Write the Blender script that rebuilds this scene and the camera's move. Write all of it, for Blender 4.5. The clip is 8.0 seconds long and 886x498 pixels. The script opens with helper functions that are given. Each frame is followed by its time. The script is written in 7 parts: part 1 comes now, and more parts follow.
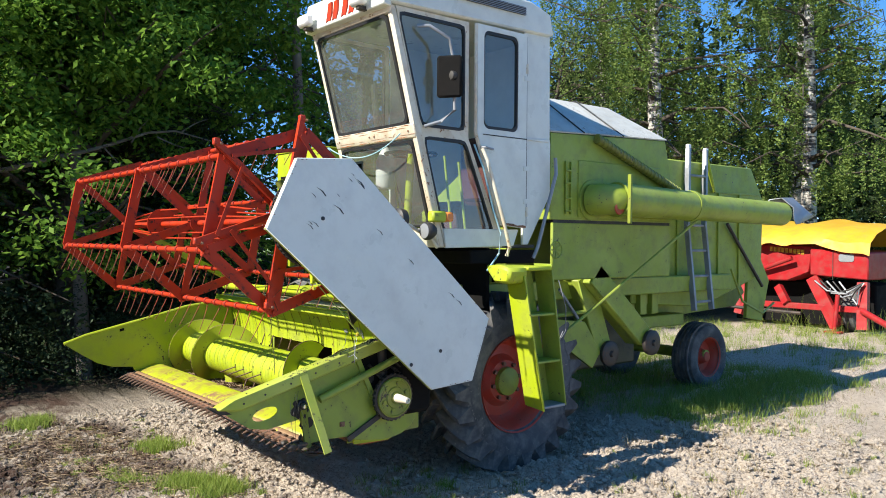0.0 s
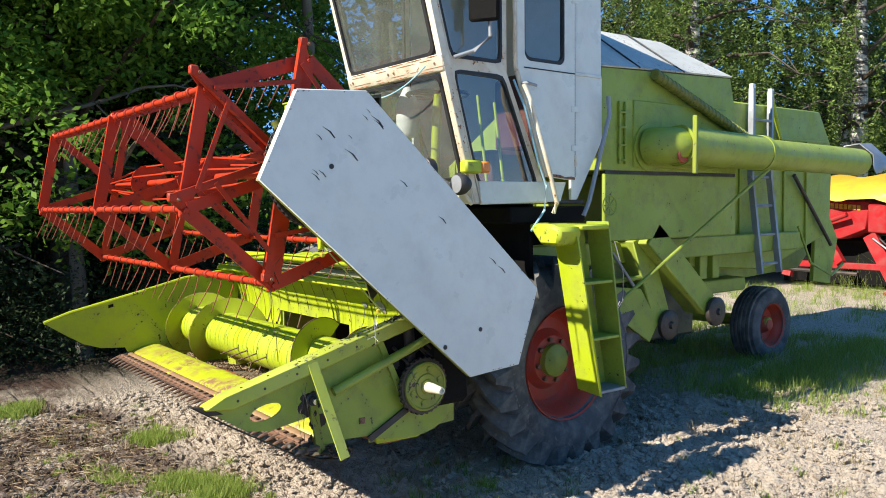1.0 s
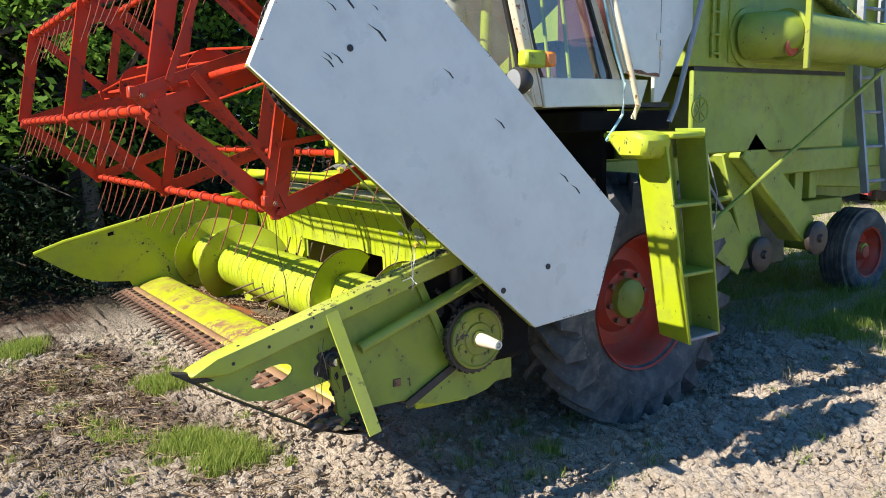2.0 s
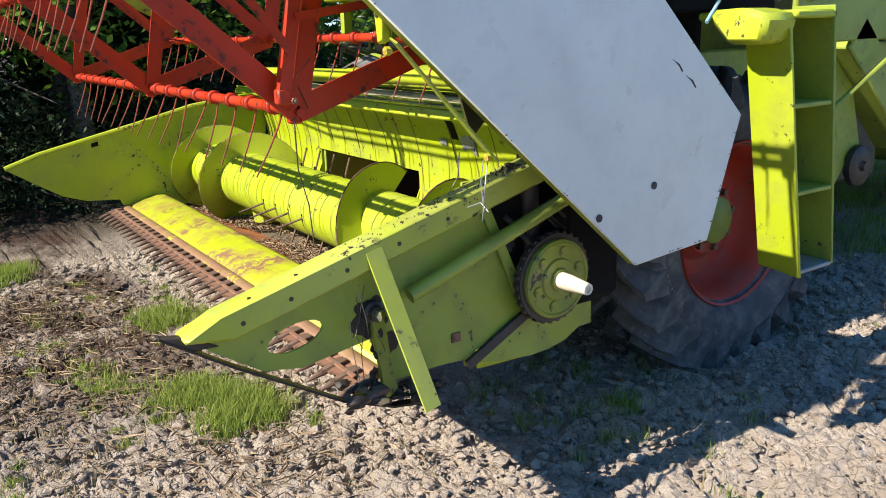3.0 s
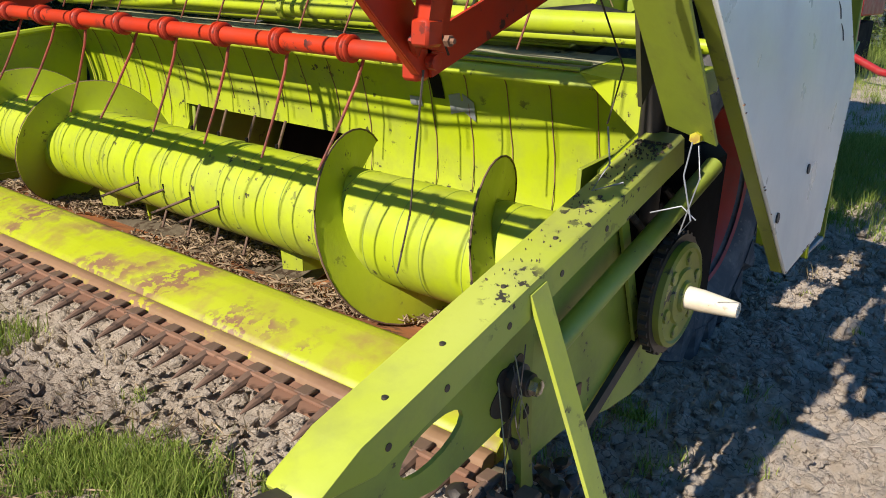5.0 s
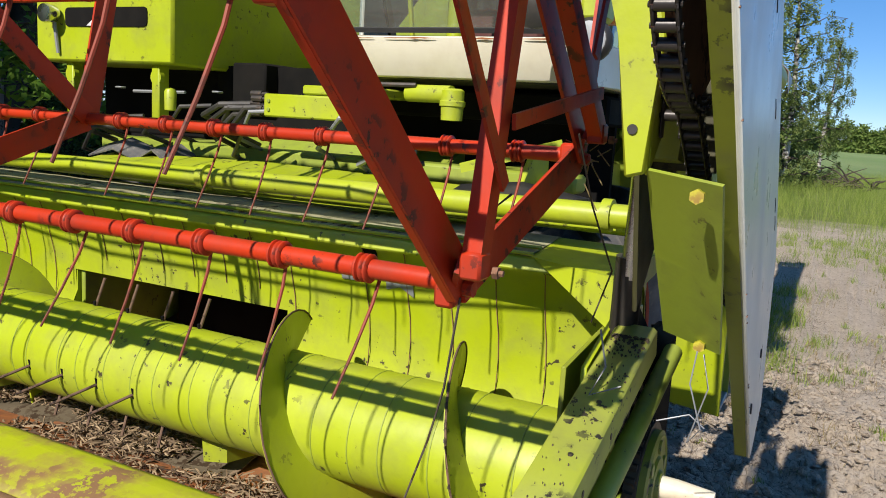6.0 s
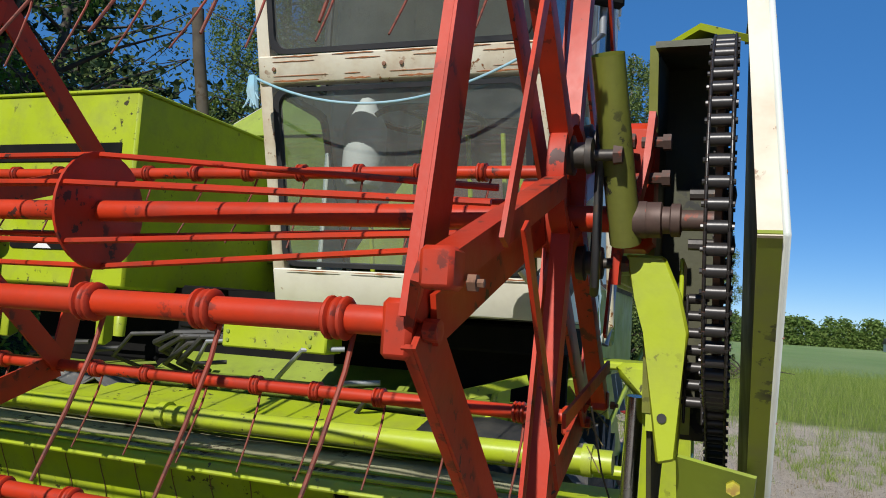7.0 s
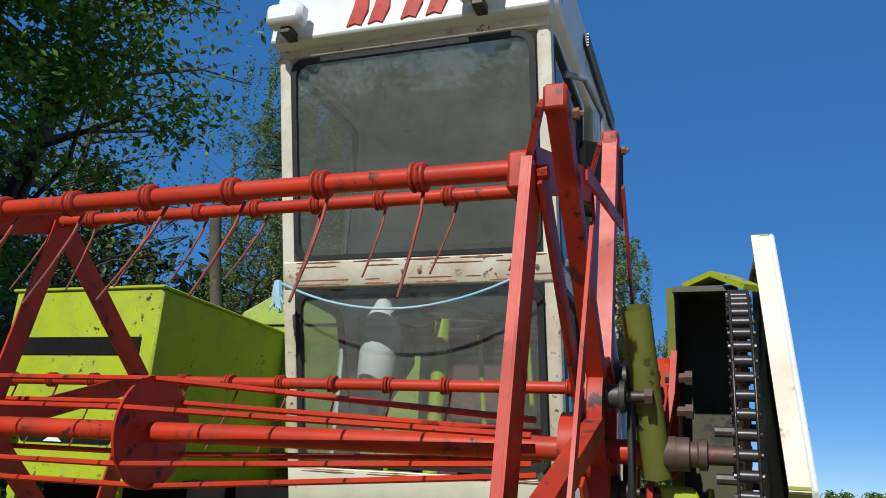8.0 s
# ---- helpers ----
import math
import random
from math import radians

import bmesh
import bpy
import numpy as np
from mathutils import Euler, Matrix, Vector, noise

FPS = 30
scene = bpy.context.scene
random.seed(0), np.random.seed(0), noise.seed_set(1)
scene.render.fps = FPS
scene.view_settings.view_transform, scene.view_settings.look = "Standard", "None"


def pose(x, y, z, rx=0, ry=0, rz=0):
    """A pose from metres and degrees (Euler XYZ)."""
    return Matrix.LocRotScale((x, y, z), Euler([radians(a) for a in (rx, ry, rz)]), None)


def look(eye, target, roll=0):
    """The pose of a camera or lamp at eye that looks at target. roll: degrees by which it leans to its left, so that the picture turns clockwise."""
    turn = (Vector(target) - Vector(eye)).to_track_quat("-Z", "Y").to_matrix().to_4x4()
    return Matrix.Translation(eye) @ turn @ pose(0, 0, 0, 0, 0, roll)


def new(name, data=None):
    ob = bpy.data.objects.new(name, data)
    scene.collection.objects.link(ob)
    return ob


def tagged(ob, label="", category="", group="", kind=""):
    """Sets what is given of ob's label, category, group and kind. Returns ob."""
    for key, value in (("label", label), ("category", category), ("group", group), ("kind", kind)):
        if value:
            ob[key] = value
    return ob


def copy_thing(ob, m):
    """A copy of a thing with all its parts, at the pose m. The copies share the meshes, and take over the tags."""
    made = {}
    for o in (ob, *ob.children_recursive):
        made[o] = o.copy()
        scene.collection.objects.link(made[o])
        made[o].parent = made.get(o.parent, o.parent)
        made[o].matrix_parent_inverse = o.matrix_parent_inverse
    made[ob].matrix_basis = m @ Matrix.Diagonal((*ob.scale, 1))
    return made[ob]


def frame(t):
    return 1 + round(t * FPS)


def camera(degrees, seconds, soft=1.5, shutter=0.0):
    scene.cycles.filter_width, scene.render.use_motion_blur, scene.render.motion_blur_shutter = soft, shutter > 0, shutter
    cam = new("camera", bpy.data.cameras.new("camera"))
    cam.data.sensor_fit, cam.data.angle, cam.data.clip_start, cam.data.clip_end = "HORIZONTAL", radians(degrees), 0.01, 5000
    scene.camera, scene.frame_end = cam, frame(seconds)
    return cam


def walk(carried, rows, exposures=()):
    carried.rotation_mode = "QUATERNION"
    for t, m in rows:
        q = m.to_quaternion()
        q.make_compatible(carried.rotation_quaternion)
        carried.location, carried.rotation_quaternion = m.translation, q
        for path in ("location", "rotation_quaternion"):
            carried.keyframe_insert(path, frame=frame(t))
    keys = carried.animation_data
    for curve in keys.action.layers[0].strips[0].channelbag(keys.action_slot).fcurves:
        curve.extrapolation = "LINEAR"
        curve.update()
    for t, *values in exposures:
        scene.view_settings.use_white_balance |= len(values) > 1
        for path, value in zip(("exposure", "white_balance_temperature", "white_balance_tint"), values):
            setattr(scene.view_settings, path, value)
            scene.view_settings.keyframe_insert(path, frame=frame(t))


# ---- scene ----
cam = camera(58.4, 8.0, soft=0.95)
PATH = [
    (0, (5.582, -4.125, 1.794), (4.032, -2.862, 1.77), 0.4),
    (0.5, (5.177, -3.943, 1.771), (3.618, -2.691, 1.718), -0.2),
    (1, (4.847, -3.64, 1.736), (3.267, -2.419, 1.625), -0.6),
    (1.5, (4.517, -3.392, 1.701), (2.915, -2.212, 1.501), -0.9),
    (1.7, (4.358, -3.299, 1.686), (2.747, -2.14, 1.445), -1.0),
    (2.8, (3.592, -2.939, 1.591), (1.975, -1.867, 1.106), -1.6),
    (3, (3.454, -2.92, 1.57), (1.856, -1.839, 1.042), -1.5),
    (3.5, (3.094, -2.869, 1.524), (1.555, -1.748, 0.912), -1.3),
    (4, (2.775, -2.807, 1.464), (1.344, -1.59, 0.779), -0.6),
    (4.2, (2.678, -2.803, 1.456), (1.302, -1.534, 0.752), -0.2),
    (5.3, (2.269, -3.059, 1.528), (1.226, -1.458, 0.938), 2.7),
    (5.5, (2.219, -3.064, 1.543), (1.23, -1.409, 1.013), 3.1),
    (6, (2.086, -3.055, 1.608), (1.214, -1.284, 1.289), 3.5),
    (6.5, (1.996, -3.102, 1.689), (1.226, -1.258, 1.614), 3.6),
    (7, (1.921, -3.174, 1.738), (1.23, -1.304, 1.906), 3.6),
    (7.5, (1.887, -3.258, 1.783), (1.24, -1.404, 2.164), 3.2),
    (8, (1.879, -3.339, 1.816), (1.22, -1.543, 2.399), 3.6),
]
walk(cam, [(t, look(eye, target, roll)) for t, eye, target, roll in PATH],
     ((0, 0.96, 6850, 9), (1.5, 1.04, 7050, 10), (3.5, 0.97, 6950, 14), (4.2, 0.83, 6800, 14), (5.5, 0.42, 7050, 13), (6.5, 0.19, 6700, 11), (7.0, 0.0, 6450, 9), (8, -0.05, 6250, 8)))

# ---- world and light ----
SUN_TO = Vector((-0.094, -1.0, 0.762)).normalized()      # towards the sun
world = bpy.data.worlds.new("daylight")
world.use_nodes = True
scene.world = world
_wn = world.node_tree.nodes
_sky = _wn.new("ShaderNodeTexSky")
_sky.sky_type, _sky.sun_disc = "NISHITA", False
_sky.sun_elevation = math.asin(SUN_TO.z)
_sky.sun_rotation = math.atan2(SUN_TO.x, SUN_TO.y)
_sky.altitude, _sky.air_density, _sky.dust_density, _sky.ozone_density = 300, 0.60, 0.0, 2.6
_hs = _wn.new("ShaderNodeHueSaturation")
_hs.inputs["Saturation"].default_value = 1.24
world.node_tree.links.new(_sky.outputs[0], _hs.inputs["Color"])
_mx = _wn.new("ShaderNodeMix")                            # evens out the clear sky's fall-off
_mx.data_type = "RGBA"
_mx.inputs[0].default_value, _mx.inputs[7].default_value = 0.5, (0.42, 1.66, 4.35, 1)
world.node_tree.links.new(_hs.outputs[0], _mx.inputs[6])
world.node_tree.links.new(_mx.outputs[2], _wn["Background"].inputs[0])
_wn["Background"].inputs[1].default_value = 0.128
sun = new("sun", bpy.data.lights.new("sun", "SUN"))
sun.data.energy, sun.data.angle, sun.data.color = 5.0, radians(0.55), (1.0, 0.975, 0.925)
sun.matrix_world = look((0, 0, 30), Vector((0, 0, 30)) - SUN_TO)


# ---- materials ----
def material(name):
    m = bpy.data.materials.new(name)
    m.use_nodes = True
    return m, m.node_tree.nodes, m.node_tree.links, m.node_tree.nodes["Principled BSDF"]


def noise_fac(m, scale, detail=4.0, lo=0.4, hi=0.6, rough=0.55, stretch=None):
    nt, ln = m.node_tree.nodes, m.node_tree.links
    tc = nt.new("ShaderNodeTexCoord")
    out = tc.outputs["Object"]
    if stretch:
        mp = nt.new("ShaderNodeMapping")
        mp.inputs["Scale"].default_value = stretch
        ln.new(out, mp.inputs[0])
        out = mp.outputs[0]
    n = nt.new("ShaderNodeTexNoise")
    n.inputs["Scale"].default_value, n.inputs["Detail"].default_value, n.inputs["Roughness"].default_value = scale, detail, rough
    ln.new(out, n.inputs["Vector"])
    r = nt.new("ShaderNodeMapRange")
    r.inputs[1].default_value, r.inputs[2].default_value = lo, hi
    ln.new(n.outputs["Fac"], r.inputs[0])
    return r.outputs[0]


def blend(m, fac, a, b):
    mx = m.node_tree.nodes.new("ShaderNodeMix")
    mx.data_type = "RGBA"
    for sock, v in ((0, fac), (6, a), (7, b)):
        if hasattr(v, "links"):
            m.node_tree.links.new(v, mx.inputs[sock])
        elif sock == 0:
            mx.inputs[0].default_value = v
        else:
            mx.inputs[sock].default_value = (*v, 1)
    return mx.outputs[2]


def bump(m, bsdf, height, strength, distance=0.004):
    b = m.node_tree.nodes.new("ShaderNodeBump")
    b.inputs["Strength"].default_value, b.inputs["Distance"].default_value = strength, distance
    m.node_tree.links.new(height, b.inputs["Height"])
    m.node_tree.links.new(b.outputs[0], bsdf.inputs["Normal"])


def paint(name, colour, faded, rough=0.38, chip=(0.06, 0.04, 0.025), chips=0.66, dirt=(0.16, 0.13, 0.09), dirty=0.3, metal=0.0, spec=0.5):
    """Old enamel: fading, fine chips to dark steel or rust, thin dirt."""
    m, nt, ln, b = material(name)
    c = blend(m, noise_fac(m, 2.3, 5, 0.35, 0.7), colour, faded)
    d = nt.new("ShaderNodeMath")
    d.operation = "MULTIPLY"
    d.inputs[1].default_value = dirty
    ln.new(noise_fac(m, 9.0, 6, 0.45, 0.8, 0.65), d.inputs[0])
    c = blend(m, d.outputs[0], c, dirt)
    ch = noise_fac(m, 38.0, 5, chips, chips + 0.03, 0.6)
    big = noise_fac(m, 5.0, 4, 0.5, 0.62)
    mu = nt.new("ShaderNodeMath")
    mu.operation = "MULTIPLY"
    ln.new(ch, mu.inputs[0]), ln.new(big, mu.inputs[1])
    c = blend(m, mu.outputs[0], c, chip)
    ln.new(c, b.inputs["Base Color"])
    rr = nt.new("ShaderNodeMapRange")
    rr.inputs[3].default_value, rr.inputs[4].default_value = rough - 0.07, rough + 0.22
    ln.new(noise_fac(m, 6.0, 5, 0.3, 0.75), rr.inputs[0])
    ln.new(rr.outputs[0], b.inputs["Roughness"])
    b.inputs["Metallic"].default_value = metal
    b.inputs["Specular IOR Level"].default_value = spec
    bump(m, b, noise_fac(m, 24.0, 4, 0.2, 0.8), 0.12, 0.004)
    return m


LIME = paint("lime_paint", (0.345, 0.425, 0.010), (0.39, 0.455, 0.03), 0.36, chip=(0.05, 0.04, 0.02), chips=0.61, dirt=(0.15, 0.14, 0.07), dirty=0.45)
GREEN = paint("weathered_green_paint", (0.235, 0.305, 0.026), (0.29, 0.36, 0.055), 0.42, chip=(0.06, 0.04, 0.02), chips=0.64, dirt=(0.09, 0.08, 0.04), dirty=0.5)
RED = paint("red_orange_paint", (0.53, 0.038, 0.007), (0.38, 0.026, 0.009), 0.40, chip=(0.07, 0.022, 0.016), chips=0.585, dirt=(0.12, 0.042, 0.028), dirty=0.55, spec=0.3)
TINE = paint("rusty_red_tine_wire", (0.30, 0.045, 0.022), (0.16, 0.05, 0.03), 0.55, chip=(0.05, 0.03, 0.022), chips=0.5, dirt=(0.09, 0.055, 0.04), dirty=0.7, spec=0.3)
RIM_RED = paint("dull_red_paint", (0.50, 0.050, 0.022), (0.40, 0.055, 0.03), 0.45, dirty=0.45)
WHITE = paint("white_paint", (0.69, 0.71, 0.635), (0.63, 0.65, 0.58), 0.3, chip=(0.12, 0.10, 0.08), chips=0.72, dirt=(0.45, 0.44, 0.40), dirty=0.35)
COVER = paint("weathered_grey_sheet", (0.40, 0.41, 0.38), (0.52, 0.52, 0.47), 0.55, chip=(0.16, 0.13, 0.10), chips=0.60, dirt=(0.25, 0.23, 0.19), dirty=0.6)
APRON = paint("cream_apron_paint", (0.72, 0.69, 0.57), (0.66, 0.62, 0.49), 0.4, chip=(0.25, 0.12, 0.05), chips=0.70, dirt=(0.50, 0.44, 0.32), dirty=0.4)
CREAM = paint("rusty_cream_paint", (0.70, 0.66, 0.53), (0.63, 0.55, 0.40), 0.4, chip=(0.22, 0.08, 0.02), chips=0.61, dirt=(0.36, 0.20, 0.08), dirty=0.55)
RAMP = paint("worn_lime_over_rust", (0.37, 0.42, 0.010), (0.34, 0.36, 0.020), 0.45, chip=(0.22, 0.12, 0.055), chips=0.48, dirt=(0.28, 0.15, 0.06), dirty=1.0)
BLEACHED = paint("sun_bleached_lime_paint", (0.37, 0.43, 0.035), (0.43, 0.475, 0.09), 0.45, chip=(0.035, 0.03, 0.02), chips=0.58, dirt=(0.17, 0.16, 0.08), dirty=0.5)
DARK_RUST = paint("dark_rusty_iron_points", (0.13, 0.080, 0.054), (0.20, 0.12, 0.08), 0.7, chip=(0.03, 0.02, 0.015), chips=0.55, dirt=(0.05, 0.03, 0.02), dirty=0.7, spec=0.3)
CHIPPED = paint("chipped_olive_paint", (0.25, 0.295, 0.02), (0.20, 0.235, 0.035), 0.42, chip=(0.03, 0.025, 0.02), chips=0.58, dirty=0.45)
# near-black put in for deep shade; also serves truly black parts and holes
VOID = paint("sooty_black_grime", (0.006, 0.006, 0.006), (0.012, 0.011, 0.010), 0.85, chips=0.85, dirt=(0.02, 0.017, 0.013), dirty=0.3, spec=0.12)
# olive darkened to carry shade inside the guard and under the tank
SHADE_OLIVE = paint("oily_olive_sheet", (0.045, 0.045, 0.015), (0.07, 0.065, 0.03), 0.5, chip=(0.01, 0.01, 0.008), chips=0.55, dirt=(0.012, 0.011, 0.008), dirty=0.8)
OLD_IRON = paint("dark_rusty_iron", (0.085, 0.055, 0.048), (0.13, 0.075, 0.055), 0.5, chip=(0.28, 0.05, 0.02), chips=0.6, dirt=(0.03, 0.025, 0.02), dirty=0.7, metal=0.3)
OLIVE = paint("dull_olive_paint", (0.15, 0.165, 0.022), (0.20, 0.21, 0.035), 0.45, chip=(0.02, 0.018, 0.012), chips=0.6, dirt=(0.04, 0.035, 0.02), dirty=0.6)
CHAIN = paint("oiled_chain_steel", (0.030, 0.028, 0.027), (0.06, 0.05, 0.045), 0.34, chip=(0.12, 0.05, 0.03), chips=0.60, dirt=(0.02, 0.016, 0.013), dirty=0.5, metal=0.35)
LIP = paint("rust_with_yellow_remains", (0.24, 0.125, 0.075), (0.31, 0.20, 0.085), 0.6, chip=(0.40, 0.36, 0.03), chips=0.53, dirt=(0.16, 0.08, 0.045), dirty=0.7, spec=0.3)
YELLOW = paint("worn_yellow_paint", (0.50, 0.48, 0.02), (0.42, 0.38, 0.04), 0.4, chip=(0.20, 0.08, 0.03), chips=0.55, dirt=(0.25, 0.10, 0.04), dirty=0.7)
RUST = paint("rusty_steel", (0.20, 0.10, 0.060), (0.29, 0.16, 0.10), 0.75, chip=(0.06, 0.03, 0.02), chips=0.55, dirt=(0.10, 0.05, 0.03), dirty=0.8, spec=0.25)
ORANGE_RUST = paint("orange_rusty_sheet", (0.44, 0.16, 0.05), (0.26, 0.105, 0.05), 0.75, chip=(0.09, 0.05, 0.035), chips=0.5, dirt=(0.13, 0.08, 0.06), dirty=0.9, spec=0.25)
GREASE = paint("black_grease_and_dirt", (0.014, 0.012, 0.010), (0.035, 0.028, 0.022), 0.45, chip=(0.07, 0.055, 0.04), chips=0.6, dirt=(0.05, 0.04, 0.03), dirty=0.6, spec=0.35)
STEEL = paint("greasy_dark_steel", (0.035, 0.032, 0.03), (0.06, 0.05, 0.045), 0.42, chip=(0.12, 0.06, 0.03), chips=0.6, dirty=0.4, metal=0.4)
BLACK = paint("black_paint", (0.012, 0.012, 0.013), (0.03, 0.03, 0.03), 0.5, dirty=0.3)
GREY = paint("grey_steel", (0.30, 0.32, 0.34), (0.24, 0.25, 0.26), 0.4, dirty=0.3, metal=0.3)
CHROME = paint("chromed_steel", (0.62, 0.62, 0.62), (0.55, 0.55, 0.55), 0.16, dirty=0.15, metal=1.0)
RUBBER = paint("dusty_tyre_rubber", (0.055, 0.056, 0.058), (0.12, 0.12, 0.118), 0.78, chip=(0.22, 0.20, 0.17), chips=0.60, dirt=(0.24, 0.22, 0.195), dirty=0.8, spec=0.3)
SEED_RED = paint("implement_red_paint", (0.36, 0.010, 0.014), (0.28, 0.014, 0.016), 0.35, dirty=0.35)
TARP = paint("yellow_tarpaulin", (0.62, 0.36, 0.02), (0.55, 0.30, 0.02), 0.5, chips=0.8, dirty=0.25)
PLASTIC_WHITE = paint("white_plastic", (0.78, 0.78, 0.76), (0.7, 0.7, 0.68), 0.35, chips=0.85, dirty=0.2)
ROPE = paint("blue_white_rope", (0.17, 0.42, 0.52), (0.42, 0.55, 0.58), 0.8, chips=0.8)
ORANGE_LENS = paint("amber_lens", (0.75, 0.20, 0.03), (0.7, 0.24, 0.05), 0.2, chips=0.9, dirty=0.1)
SEAT_RED = paint("dark_red_vinyl", (0.07, 0.018, 0.016), (0.09, 0.024, 0.02), 0.5)
GASKET = paint("black_rubber_gasket", (0.012, 0.013, 0.015), (0.02, 0.02, 0.022), 0.5, dirty=0.1)


def glass_material(name, tint, dust_lo, dust_hi):
    m, nt, ln, b = material(name)
    nt.remove(b)
    tr, gl, mix, df, mix2 = (nt.new("ShaderNodeBsdf" + k) if not k.startswith("Mix") else nt.new("ShaderNodeMixShader") for k in ("Transparent", "Glossy", "Mix1", "Diffuse", "Mix2"))
    tr.inputs[0].default_value = (*tint, 1)
    gl.inputs["Roughness"].default_value = 0.03
    df.inputs[0].default_value = (0.45, 0.47, 0.40, 1)
    lw = nt.new("ShaderNodeLayerWeight")
    lw.inputs[0].default_value = 0.5
    pw = nt.new("ShaderNodeMath")
    pw.operation = "POWER"
    pw.inputs[1].default_value = 4.0
    ln.new(lw.outputs["Facing"], pw.inputs[0])
    fr = nt.new("ShaderNodeMath")
    fr.operation = "MULTIPLY_ADD"
    fr.inputs[1].default_value, fr.inputs[2].default_value = 0.85, 0.14
    ln.new(pw.outputs[0], fr.inputs[0])
    ln.new(fr.outputs[0], mix.inputs[0])
    ln.new(tr.outputs[0], mix.inputs[1]), ln.new(gl.outputs[0], mix.inputs[2])
    dust = nt.new("ShaderNodeMapRange")
    dust.inputs[3].default_value, dust.inputs[4].default_value = dust_lo, dust_hi
    ln.new(noise_fac(m, 5.0, 6, 0.35, 0.75, 0.7), dust.inputs[0])
    ln.new(dust.outputs[0], mix2.inputs[0])
    ln.new(mix.outputs[0], mix2.inputs[1]), ln.new(df.outputs[0], mix2.inputs[2])
    ln.new(mix2.outputs[0], nt["Material Output"].inputs[0])
    return m


GLASS = glass_material("dusty_cab_glass", (0.60, 0.66, 0.64), 0.10, 0.19)
CLEAR = glass_material("tinted_side_glass", (0.66, 0.74, 0.80), 0.02, 0.07)


def leaf_material(name, a, b2, trans=0.35):
    m, nt, ln, b = material(name)
    oi = nt.new("ShaderNodeNewGeometry")
    c = blend(m, oi.outputs["Random Per Island"], a, b2)
    ln.new(c, b.inputs["Base Color"])
    b.inputs["Roughness"].default_value = 0.6
    b.inputs["Specular IOR Level"].default_value = 0.15
    t = nt.new("ShaderNodeBsdfTranslucent")
    ln.new(c, t.inputs[0])
    mx = nt.new("ShaderNodeMixShader")
    mx.inputs[0].default_value = trans
    ln.new(b.outputs[0], mx.inputs[1]), ln.new(t.outputs[0], mx.inputs[2])
    ln.new(mx.outputs[0], nt["Material Output"].inputs[0])
    return m


LEAF_DARK = leaf_material("dark_broad_leaves", (0.07, 0.165, 0.02), (0.20, 0.34, 0.05), 0.5)
LEAF_BIRCH = leaf_material("birch_leaves", (0.085, 0.15, 0.03), (0.22, 0.29, 0.075))
LEAF_WILLOW = leaf_material("grey_green_leaves", (0.11, 0.17, 0.05), (0.24, 0.29, 0.09))
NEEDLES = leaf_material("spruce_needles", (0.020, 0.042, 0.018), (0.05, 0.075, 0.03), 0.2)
GRASS = leaf_material("grass_blades", (0.14, 0.23, 0.03), (0.40, 0.46, 0.12), 0.45)
DRY_GRASS = leaf_material("dry_grass_stems", (0.24, 0.19, 0.09), (0.34, 0.27, 0.14), 0.2)
BARK = paint("dark_bark", (0.055, 0.045, 0.035), (0.10, 0.085, 0.07), 0.9, chips=0.5, dirty=0.5, spec=0.2)


def birch_bark():
    m, nt, ln, b = material("birch_bark")
    c = blend(m, noise_fac(m, 3.0, 5, 0.48, 0.56, 0.6, (1.0, 1.0, 4.0)), (0.50, 0.47, 0.42), (0.06, 0.05, 0.045))
    ln.new(c, b.inputs["Base Color"])
    b.inputs["Roughness"].default_value = 0.85
    bump(m, b, noise_fac(m, 14.0, 5, 0.2, 0.8), 0.5, 0.02)
    return m


BIRCH = birch_bark()


